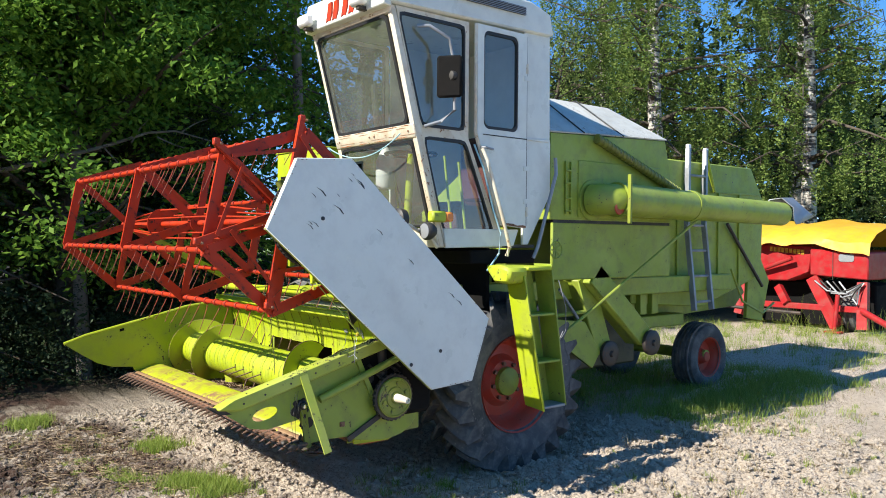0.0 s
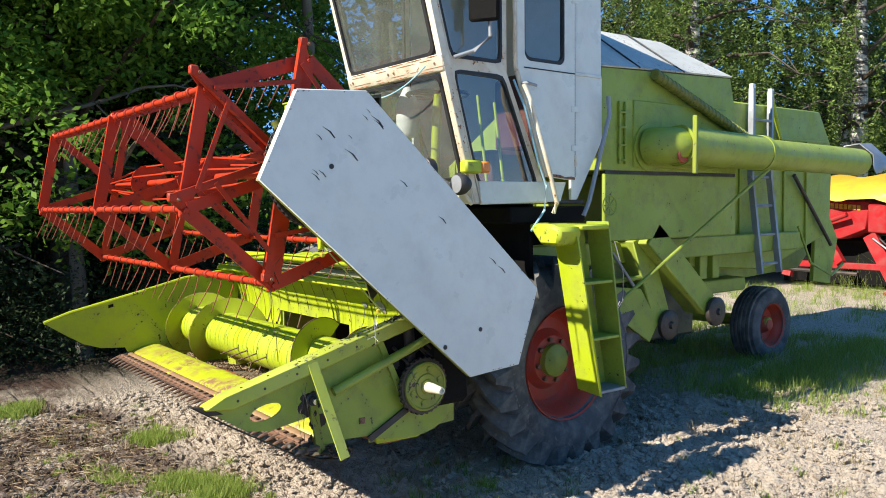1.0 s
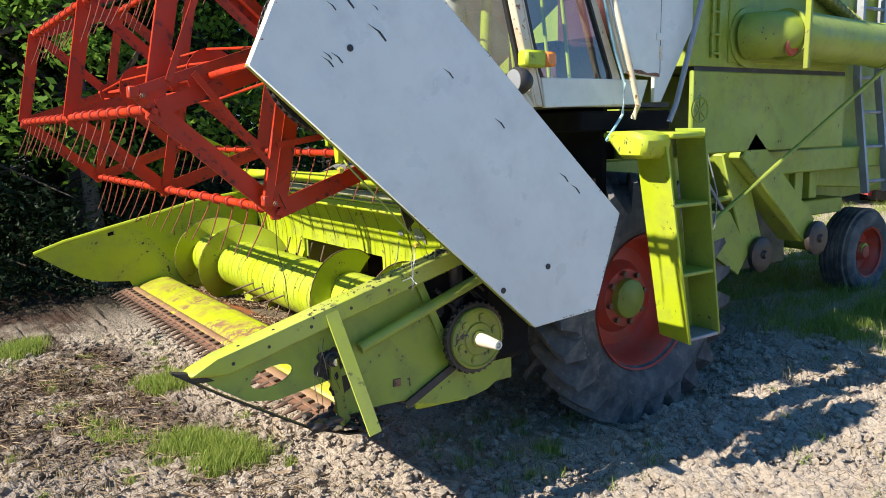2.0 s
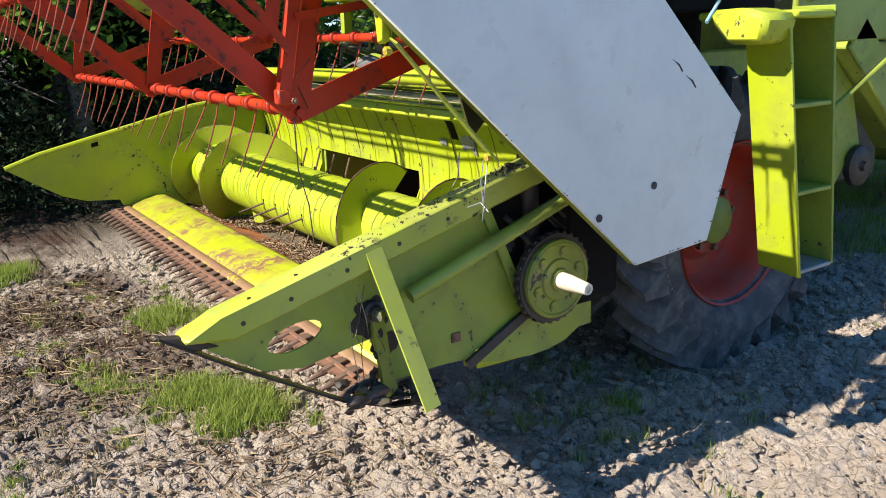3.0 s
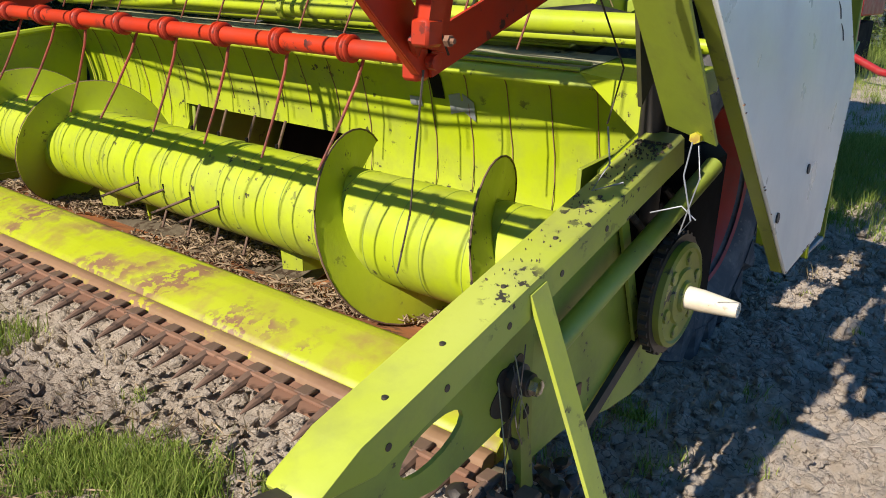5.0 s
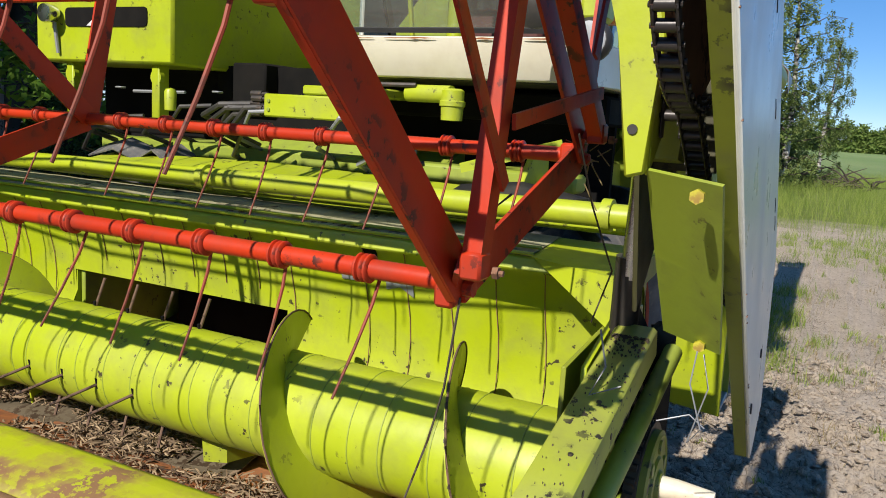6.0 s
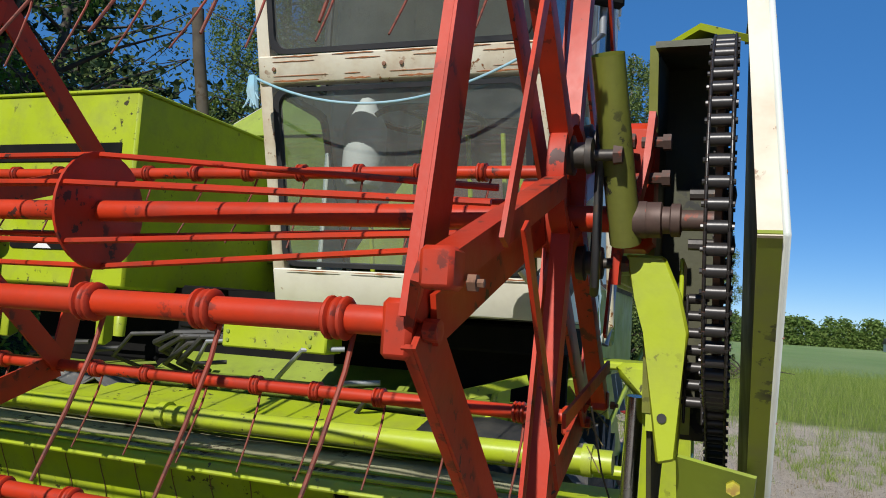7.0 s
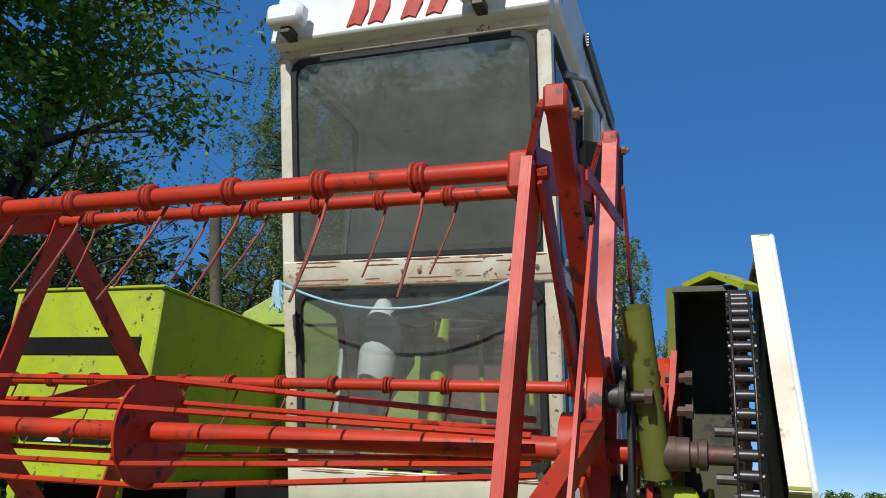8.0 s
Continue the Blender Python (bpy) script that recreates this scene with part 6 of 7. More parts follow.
for a in range(6):                                      # chipped paint along the sheet's edges
    (ya, za), (yb, zb) = GP[a], GP[(a + 1) % 6]
    for k in range(rs.randint(5, 11)):
        f, s = rs.random(), rs.uniform(0.002, 0.006)
        y, z = ya + (yb - ya) * f, za + (zb - za) * f
        y, z = y + (-1.55 - y) * 0.012, z + (1.55 - z) * 0.012
        part("paint_chip", prism([(y - s, z - s * 0.3), (y + s * 0.2, z - s * 0.5), (y + s * 0.9, z + s * 0.1), (y + s * 0.1, z + s * 0.45)], "x", 2.004, 2.0062, 0), RUST, guard)
for o in (guard, *guard.children):                      # the sheet stands slightly askew
    for v in o.data.vertices:
        p = v.co + WPOS[o]
        v.co.x += -0.037 - 0.024 * (p.y + 1.5) - 0.040 * (p.z - 1.5)
# channel walls darkened in colour for the guard's shaded interior
inner = part("guard_channel", prism([(-1.70, 2.225), (-1.95, 2.18), (-1.95, 2.17), (-1.71, 2.21), (-1.71, 1.55), (-1.70, 1.55)], "x", 1.797, 1.905, 0), SHADE_OLIVE, guard, "inner channel of the guard, darkened for shade")
part("channel_side", prism([(-1.90, 2.19), (-1.70, 2.22), (-1.45, 1.55), (-1.70, 1.30), (-1.80, 1.6)], "x", 1.791, 1.799, 0.002), SHADE_OLIVE, guard)
part("channel_lip", rail([(1.791, -1.902, 2.19), (1.791, -1.80, 1.60)], 0.01, flat=(0.010, 0.014, (1, 0, 0))), OLIVE, guard)
part("guard_bracket", rail([(1.83, -1.86, 2.20), (1.88, -1.92, 2.205), (1.932, -1.98, 2.165)], 0.02, flat=(0.05, 0.010, (0, 0, 1))), LIME, guard)
yp = sheet([[(1.852, -1.965, 1.562), (1.958, -2.010, 1.551)], [(1.850, -1.830, 1.420), (1.954, -1.868, 1.405)], [(1.850, -1.700, 1.281), (1.948, -1.728, 1.263)]], 0.005)
yp = part("guard_plate", yp, GREEN, guard, "lime support plate behind the guard")
for x, y, z in ((1.928, -2.018, 1.533), (1.914, -1.736, 1.270)):
    part("plate_nut", lathe([(-0.008, 0.010), (0.004, 0.010), (0.004, 0.005), (0.009, 0.005), (0.010, 0.0)], (x, y, z), "y", 6), YELLOW, yp, "yellow painted nut")
part("wire_tie", rail([(1.914, -1.752, 1.265), (1.909, -1.757, 1.21), (1.934, -1.767, 1.14), (1.914, -1.757, 1.11), (1.939, -1.767, 1.21), (1.924, -1.747, 1.26)], 0.0013, 5), GREY, guard, "loose wire tie")
part("wire_tie", rail([(1.864, -1.767, 1.14), (1.914, -1.762, 1.16), (1.939, -1.757, 1.14)], 0.0013, 5), GREY, guard)
# reel arm, its tube and the lift cylinder
arm_plate = part("reel_arm", prism([(1.824, 1.546), (1.851, 1.554), (1.857, 1.692), (1.863, 1.735), (1.850, 1.79), (1.826, 1.845), (1.769, 1.846), (1.785, 1.78), (1.799, 1.733)], "y", -1.985, -1.962, 0.004), LIME, header, "tapered lime reel arm plate")
part("arm_cheek", prism([(-1.962, 1.55), (-1.90, 1.60), (-1.88, 1.84), (-1.962, 1.845)], "x", 1.846, 1.852, 0.002), LIME, arm_plate)
part("arm_hole", lathe([(-0.003, 0.0), (-0.0029, 0.007), (0.001, 0.007)], (1.830, -1.985, 1.612), "y", 10), BLACK, arm_plate)
part("arm_tube", rail([(1.754, -2.135, 2.100), (1.772, -2.01, 1.86)], 0.0225, 18, cap=False), OLIVE, header, "open ended green tube")
# black plug imitates the shaded hollow of the tube
part("tube_wall", rail([(1.7548, -2.129, 2.088), (1.771, -2.016, 1.87)], 0.0195, 18), VOID, header)
part("arm_beam", rail([(1.825, -1.80, 1.60), (1.80, -1.35, 1.56), (1.78, -0.95, 1.50)], 0.03, flat=(0.06, 0.07, (1, 0, 0))), LIME, header)
part("arm_block", box(1.735, 1.80, -1.93, -1.83, 1.86, 2.06, 0.012), RED, header, "red bearing block")
part("lift_rod", rail([(1.725, -1.46, 1.22), (1.74, -1.50, 1.60)], 0.018, 14), CHROME, header, "bright piston rod")
part("lift_cylinder", rail([(1.715, -1.43, 0.95), (1.727, -1.462, 1.36)], 0.030, 14), STEEL, header)
part("far_arm", rail([(-1.30, -1.98, 1.90), (-1.30, -1.1, 1.45)], 0.03, flat=(0.05, 0.08, (1, 0, 0))), LIME, header)
hose = part("black_hose", rail([(1.735, -2.06, 2.10), (1.740, -2.075, 1.98), (1.740, -2.07, 1.86), (1.735, -2.04, 1.795), (1.728, -2.0, 1.785), (1.72, -1.97, 1.82), (1.72, -1.96, 1.90)], 0.0065, 10), BLACK, header)

# twigs and straw caught on the reel and header
for k, pts in enumerate((((1.66, -2.13, 1.38), (1.64, -2.12, 1.25), (1.60, -2.08, 1.15), (1.55, -2.05, 1.03)), ((1.70, -1.80, 1.60), (1.71, -1.72, 1.48), (1.74, -1.66, 1.36), (1.70, -1.62, 1.25)), ((1.68, -2.1, 1.40), (1.66, -2.12, 1.47), (1.71, -2.10, 1.52)), ((1.74, -1.70, 1.26), (1.76, -1.72, 1.20), (1.74, -1.74, 1.15), (1.79, -1.72, 1.17)))):
    part("twig", rail(pts, 0.0018, 5), BARK if k != 3 else GREY, header, "thin stalk caught on the header")
for k in range(22):
    q = random.Random(500 + k)
    c0 = Vector((1.66, -1.62, 1.56)) + Vector((q.gauss(0, 0.012), q.gauss(0, 0.012), q.gauss(0, 0.03)))
    part("straw", rail([c0, c0 + Vector((q.uniform(-0.03, 0.03), q.uniform(-0.03, 0.03), q.uniform(-0.05, 0.03)))], 0.0012, 4), DRY_GRASS, header)

# ---- rope across the windscreen ----
rope_pts = [(0.44 + 0.9 * f, -1.03 - 0.01, 2.47 - 0.14 * 4 * f * (1 - f) * 0.8 + 0.02 * f) for f in np.linspace(0, 1, 20)]
rp = part("rope", rail(rope_pts, 0.0042, 8), ROPE, None)
tagged(rp, "frayed pale blue rope slung across the cab front", "rope")
for k in range(9):
    q = random.Random(60 + k)
    part("rope_strand", rail([(0.447, -1.045, 2.465), (0.45 + q.uniform(-0.02, 0.02), -1.055, 2.42), (0.455 + q.uniform(-0.035, 0.035), -1.05 - q.uniform(0, 0.02), 2.36 + q.uniform(-0.01, 0.03))], 0.003, 5), ROPE, rp)
part("rope_end", rail([(0.44, -1.04, 2.47), (0.45, -1.05, 2.42), (0.47, -1.05, 2.36)], [0.014, 0.02, 0.008], 8), ROPE, rp)
rq = part("rope", rail([(1.42, -0.46, 2.46), (1.45, -0.40, 2.30), (1.45, -0.30, 2.0), (1.46, -0.24, 1.85), (1.47, -0.26, 1.70), (1.50, -0.40, 1.58)], 0.007, 8), ROPE, None)
tagged(rq, "blue and white rope tied along the cab door", "rope")


# ---- red implement behind the harvester ----
def build_seeder():
    s = thing("seed_drill", (-0.9, 10.2, 0.34), "red seed drill with a yellow tarpaulin cover parked on grass", "seed drill")
    part("hopper", prism([(-2.6, 1.78), (-0.86, 1.72), (-0.92, 1.28), (-1.30, 1.12), (-2.6, 1.08)], "y", 9.2, 10.8, 0.02), SEED_RED, s, "red hopper")
    side = part("side_box", prism([(-0.84, 1.68), (0.10, 1.635), (0.10, 1.19), (-0.84, 1.24)], "y", 9.05, 10.6, 0.02), SEED_RED, s, "maroon side box with a small window")
    part("box_window", prism(soft_slot(-0.36, -0.12, 1.48, 1.60, 0.03), "y", 9.038, 9.048), GREY, side, "small grey window")
    part("box_seam", box(-0.46, -0.45, 9.042, 9.052, 1.18, 1.65, 0), STEEL, side)
    rows = []
    for x in np.linspace(-2.65, 0.14, 30):
        n1, n2 = noise.noise(Vector((x * 2.2, 0, 3))), noise.noise(Vector((x * 5, 4, 3)))
        drop = -0.10 - 0.07 * abs(n1) - 0.05 * n2 - 0.08 * (x + 0.9) * (x > -0.9)
        rows.append([(x, y, 1.86 + dz + 0.07 * noise.noise(Vector((x * 2, y * 3, 3))) - 0.07 * max(0.0, x + 0.9)) for y, dz in ((8.98, drop), (9.02, 0.0), (9.25, 0.14), (9.6, 0.24), (10.1, 0.30), (10.6, 0.2), (11.05, -0.1))])
    part("tarpaulin", sheet(rows, 0.01), TARP, s, "rumpled yellow tarpaulin")
    for k in range(9):
        x = -1.62 + k * 0.07
        part("bar_mark", box(x, x + 0.05, 9.188, 9.2, 1.63 - k * 0.006, 1.71 - k * 0.006, 0.0), TARP, s, "worn yellow lettering")
    # added box, near-black for the shade under the hopper
    part("dark_underside", box(-2.5, 0.0, 9.6, 10.6, 0.35, 1.10, 0.02), VOID, s, "black box standing in for shade under the hopper")
    part("strut", rail([(-1.75, 9.10, 1.30), (-1.15, 9.05, 1.52)], 0.04, 10), SEED_RED, s)
    for x, z0, x1, z1, w in ((-0.82, 1.20, -0.35, 0.42, 0.20), (-1.42, 1.02, -1.20, 0.75, 0.12), (0.0, 1.15, 0.05, 0.40, 0.16), (-2.0, 1.05, -2.1, 0.5, 0.14)):
        part("frame_leg", rail([(x, 9.12, z0), (x1, 9.0, z1)], 0.05, flat=(w, 0.10, (0, 1, 0))), SEED_RED, s)
    part("frame_beam", box(-2.5, 0.1, 9.0, 9.10, 0.66, 0.76, 0.01), SEED_RED, s)
    part("cross_tube", rail([(-2.4, 9.0, 0.62), (-0.9, 8.9, 0.60)], 0.03, 8), STEEL, s)
    jack = part("parking_jack", rail([(-0.28, 8.85, 0.95), (-0.32, 8.82, 0.36)], 0.035, 10), SEED_RED, s, "red parking jack")
    part("jack_foot", box(-0.46, -0.20, 8.74, 8.92, 0.33, 0.36, 0.006), SEED_RED, jack)
    part("jack_crank", rail([(-0.40, 8.84, 1.05), (-0.38, 8.84, 0.97), (-0.15, 8.82, 0.97)], 0.012, 8), GREY, jack)
    for k in range(5):
        q = random.Random(k)
        part("hose", rail([(-0.75 + 0.1 * k, 9.05, 1.15), (-0.5 + k * 0.12, 8.95, 1.0 - 0.05 * k), (-0.2 + k * 0.05, 8.95, 1.05 - q.uniform(0, 0.1)), (0.05, 9.0, 1.15)], 0.014, 7), BLACK if k % 2 else GREY, s)
    part("tyre", lathe([(-0.12, 0.18), (-0.14, 0.3), (-0.08, 0.38), (0.08, 0.38), (0.14, 0.3), (0.12, 0.18)], (-0.25, 9.5, 0.68), "x", 28), RUBBER, s)
    part("drawbar", rail([(0.05, 8.98, 0.70), (0.5, 8.8, 0.52), (1.0, 8.6, 0.46)], 0.05, 10), SEED_RED, s, "red drawbar lying low")
    part("coupling", lathe([(-0.10, 0.03), (-0.08, 0.055), (0.08, 0.055), (0.12, 0.03), (0.12, 0.0)], (1.08, 8.58, 0.50), "x", 12), STEEL, s, "dark drawbar coupling")


build_seeder()

# ---- trees ----
def leaf_cloud(centres, per, spread, size, rnd, droop=0.0, strand=0.0):
    """Vertices and faces of many small folded leaves round the given centres."""
    n = len(centres) * per
    c = np.repeat(np.array(centres), per, axis=0)
    off = rnd.normal(0, 1, (n, 3)) * spread * np.array([1.0, 1.0, 0.55])
    off[:, 2] -= np.abs(rnd.normal(0, 1, n)) * droop
    if strand:
        off[:, :2] *= 0.24
        off[:, 2] = -rnd.uniform(0, 1, n) * np.repeat(rnd.uniform(0.3, 1.0, len(centres)), per) * strand
    p = c + off
    a, t = rnd.uniform(0, math.tau, n), rnd.uniform(-0.9, 0.9, n)
    d = np.stack([np.cos(a) * np.cos(t), np.sin(a) * np.cos(t), np.sin(t) - 0.35], 1)
    d /= np.linalg.norm(d, axis=1)[:, None]
    u = np.cross(d, rnd.normal(0, 0.85, (n, 3)) + np.array([0.0, 0.0, 1.0]))
    u /= np.linalg.norm(u, axis=1)[:, None] + 1e-9
    s = size * rnd.uniform(0.6, 1.35, n)[:, None]
    v = np.stack([p, p + d * s * 0.45 + u * s * 0.24, p + d * s, p + d * s * 0.45 - u * s * 0.24], 1).reshape(-1, 3)
    f = np.arange(n * 4).reshape(n, 4)
    return v, f


def cloud_object(name, v, f, mat, parent):
    me = bpy.data.meshes.new(name)
    me.from_pydata([tuple(p) for p in v], [], [tuple(q) for q in f])
    me.materials.append(mat)
    ob = new(name, me)
    ob.parent = parent
    return ob


def bare(name, bm, mat, parent):
    finish(bm, 60)
    me = bpy.data.meshes.new(name)
    bm.to_mesh(me)
    bm.free()
    me.materials.append(mat)
    ob = new(name, me)
    ob.parent = parent
    return ob


def broadleaf(seed, height, width, trunk_r, mat, bark, label, per=46, limbs=26, leaf=0.13, low=0.15, lean=0.0, droop=0.0, strand=0.0):
    """A tapered trunk with forking limbs; the leaves sit on the limbs' outer halves in loose clumps."""
    rnd, rr = np.random.RandomState(seed), random.Random(seed)
    t = new("tree")
    tagged(t, label, "tree")
    trunk = [Vector((lean * height * f + 0.12 * math.sin(f * 5 + seed), 0.10 * math.cos(f * 4 + seed), height * f)) for f in (0, 0.15, 0.35, 0.55, 0.75, 0.92)]
    stem, bm = rail(trunk, [trunk_r * k for k in (1.25, 1.0, 0.8, 0.55, 0.3, 0.08)], 10), bmesh.new()
    centres = []
    for k in range(limbs):
        f = low + (0.95 - low) * (k + rr.random() * 0.8) / limbs
        i = min(int(f * 5), 4)
        base = trunk[i].lerp(trunk[i + 1], f * 5 - i) if i < 5 else trunk[-1]
        a = k * 2.4 + rr.uniform(-0.5, 0.5)
        reach = width * (1 - 0.65 * max(0, (f - 0.35) / 0.65) ** 1.3) * rr.uniform(0.6, 1.15)
        rise = rr.uniform(0.15, 0.7) * reach
        pts = [base]
        for q in (0.3, 0.65, 1.0):
            pts.append(base + Vector((math.cos(a) * reach * q, math.sin(a) * reach * q, rise * q - droop * reach * q * q)) + Vector((rr.uniform(-0.2, 0.2), rr.uniform(-0.2, 0.2), rr.uniform(-0.15, 0.2))))
        r0 = trunk_r * 0.42 * (1 - f * 0.7)
        rail(pts, [r0, r0 * 0.7, r0 * 0.4, r0 * 0.12], 6, bm=bm)
        for q in range(9):
            w = rr.uniform(0.35, 1.05)
            j = min(int(w * 3), 2)
            c = pts[j].lerp(pts[j + 1], min(w * 3 - j, 1))
            c = c + Vector((rr.gauss(0, 0.28), rr.gauss(0, 0.28), rr.gauss(0, 0.22))) * (width / 2.2)
            centres.append(tuple(c))
            if q < 3:
                rail([pts[j + 1], c], [r0 * 0.2, r0 * 0.06], 4, bm=bm)
    bare("trunk", stem, bark, t)
    bare("branchwork", bm, BARK, t)
    v, f = leaf_cloud(centres, per, 0.17 * (width / 2.2) ** 0.5, leaf, rnd, droop * 0.5, strand)
    cloud_object("crown", v, f, mat, t)
    return t


def spruce(seed, height, width, label):
    rnd, rr = np.random.RandomState(seed), random.Random(seed)
    t = new("tree")
    tagged(t, label, "tree")
    bm = rail([(0, 0, 0), (0.05, 0, height * 0.5), (0, 0.03, height)], [0.2, 0.12, 0.02], 9)
    vs, fs, base = [], [], 0
    for k in range(int(height * 13)):
        f = (k + rr.random()) / (height * 13)
        z, a, reach = 0.4 + (height - 0.4) * f, k * 2.399, width * (1 - f) ** 0.8 * rr.uniform(0.7, 1.1)
        p0 = Vector((0, 0, z))
        p1 = Vector((math.cos(a) * reach, math.sin(a) * reach, z - reach * 0.32))
        rail([p0, p0.lerp(p1, 0.5) + Vector((0, 0, 0.05)), p1], [0.025, 0.016, 0.005], 4, bm=bm)
        cs = [tuple(p0.lerp(p1, w)) for w in np.linspace(0.3, 1.0, 8)]
        v, fc = leaf_cloud(cs, 34, 0.075, 0.075, rnd, 0.20)
        vs.append(v), fs.append(fc + base)
        base += len(v)
    bare("trunk", bm, BARK, t)
    cloud_object("crown", np.concatenate(vs), np.concatenate(fs), NEEDLES, t)
    return t


def plant(master, x, y, turn, scale=1.0):
    m = pose(x, y, ground_z(x, y) - 0.05, 0, 0, turn)
    if scale == "first":
        master.matrix_basis = m
        return master
    o = copy_thing(master, m)
    o.scale = (scale, scale, scale)
    return o


# wood beside the machine: dark broadleaves and spruces
GREY_BARK = paint("grey_bark", (0.13, 0.115, 0.095), (0.20, 0.18, 0.155), 0.9, chip=(0.05, 0.045, 0.04), chips=0.52, dirty=0.5, spec=0.15)
slim = broadleaf(27, 8.0, 1.7, 0.075, LEAF_DARK, GREY_BARK, "slim tree with a bare grey trunk", per=160, limbs=20, leaf=0.08, low=0.5)
plant(slim, -4.45, -1.46, 0, "first")
plant(slim, -4.75, 1.43, 140, 1.25)
maple = broadleaf(3, 9.0, 3.0, 0.16, LEAF_DARK, BARK, "broadleaf tree with dense dark green leaves", per=210, limbs=58, leaf=0.085, low=0.2, droop=0.15)
plant(maple, -5.0, -1.4, 0, "first")
plant(maple, -6.8, -0.9, 130, 1.15)
plant(maple, -6.0, -3.6, 250, 1.0)
plant(maple, -8.4, -2.0, 75, 1.35)
fir = spruce(5, 10.0, 1.9, "dark spruce with hanging twigs")
plant(fir, -5.0, -3.0, 0, "first")
plant(fir, -5.2, -0.1, 60, 0.75)
plant(fir, -5.4, -0.6, 260, 0.9)
plant(fir, -7.4, -4.6, 90, 1.1)
plant(fir, -6.6, -1.2, 200, 1.2)
plant(fir, -8.5, -1.0, 45, 1.3)
plant(fir, -7.6, 1.0, 140, 1.0)
plant(fir, -11.5, 2.4, 20, 1.1)
birch = broadleaf(8, 12.0, 2.4, 0.17, LEAF_BIRCH, BIRCH, "tall birch with hanging light green foliage", per=120, limbs=52, leaf=0.062, low=0.27, droop=0.4, strand=1.5)
plant(birch, -4.2, 9.5, 0, "first")
plant(birch, -2.8, 12.8, 100, 1.0)
plant(birch, -1.3, 18.5, 290, 0.8)
plant(birch, -8.0, 12.5, 30, 1.1)
plant(birch, -4.4, 15.5, 150, 1.1)
plant(birch, -5.8, 11.5, 70, 0.9)
leaner = broadleaf(12, 8.5, 2.6, 0.15, LEAF_WILLOW, BARK, "leaning roadside tree with sparse leaves", per=15, limbs=40, leaf=0.085, low=0.25, lean=0.22)
plant(leaner, -9.2, 4.4, 20, "first")
leaner.scale = (1.5, 1.5, 1.5)
plant(leaner, -11.0, 8.5, 130, 1.4)
plant(leaner, -6.6, 7.6, 60, 0.75)
willow = broadleaf(15, 5.0, 1.9, 0.10, LEAF_WILLOW, BARK, "grey green willow bush at the field edge", per=130, limbs=30, leaf=0.075, low=0.05)
plant(willow, -1.0, 22.5, 120, "first")
roadside = broadleaf(19, 7.4, 1.25, 0.09, LEAF_WILLOW, BIRCH, "slim young birch at the field edge", per=60, limbs=44, leaf=0.07, low=0.06, droop=0.25, strand=0.6)
plant(roadside, 0.55, 21.0, 0, "first")
plant(roadside, 1.5, 24.5, 140, 0.7)
plant(roadside, -0.5, 16.0, 250, 1.2)
plant(willow, -3.0, 20.0, 220, 1.0)
plant(willow, -7.4, 8.4, 40, 0.8)
plant(willow, -9.8, 6.4, 300, 0.85)
plant(willow, -5.2, 9.4, 170, 0.7)


# undergrowth below the wood
def scrub():
    rnd = np.random.RandomState(21)
    cs = []
    for k in range(900):
        y = rnd.uniform(-9, 12)
        x = -3.6 - abs(rnd.normal(0, 1.6)) - (0.5 if y > 4 else 0)
        cs.append((x, y, ground_z(x, y) + abs(rnd.normal(0, 0.5)) + 0.05))
    v, f = leaf_cloud(cs, 110, 0.22, 0.045, rnd, 0.12)
    me = bpy.data.meshes.new("undergrowth")
    me.from_pydata([tuple(p) for p in v], [], [tuple(q) for q in f])
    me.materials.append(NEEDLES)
    tagged(new("undergrowth", me), "dark tangled undergrowth below the trees", "undergrowth", kind="stuff")


scrub()


def bare_branches():
    """Dead grey limbs hanging out of the wood's edge."""
    rr = random.Random(77)
    for k in range(26):
        y, z = rr.uniform(-5.5, 2.5), rr.uniform(0.7, 4.2)
        a = Vector((-4.3 + rr.uniform(-0.4, 0.3), y, z))
        pts = [a]
        d = Vector((rr.uniform(-0.1, 0.5), rr.choice((-1, 1)) * rr.uniform(0.5, 1.0), rr.uniform(-0.4, 0.5))).normalized()
        for q in range(7):
            d = (d + Vector((rr.uniform(-0.25, 0.25), rr.uniform(-0.2, 0.2), rr.uniform(-0.35, 0.25)))).normalized()
            pts.append(pts[-1] + d * rr.uniform(0.18, 0.32))
        bm = rail(pts, [0.018, 0.016, 0.013, 0.011, 0.009, 0.007, 0.005, 0.003], 6)
        for j in range(2, 7):
            t = pts[j] + Vector((rr.uniform(-0.2, 0.2), rr.uniform(-0.3, 0.3), rr.uniform(-0.35, 0.1)))
            rail([pts[j], pts[j].lerp(t, 0.5) + Vector((0, 0, 0.03)), t], [0.006, 0.004, 0.002], 4, bm=bm)
        ob = part("dead_branch", bm, BARK)
        tagged(ob, "bare grey branch hanging from the wood's edge", "branch", "dead branches")


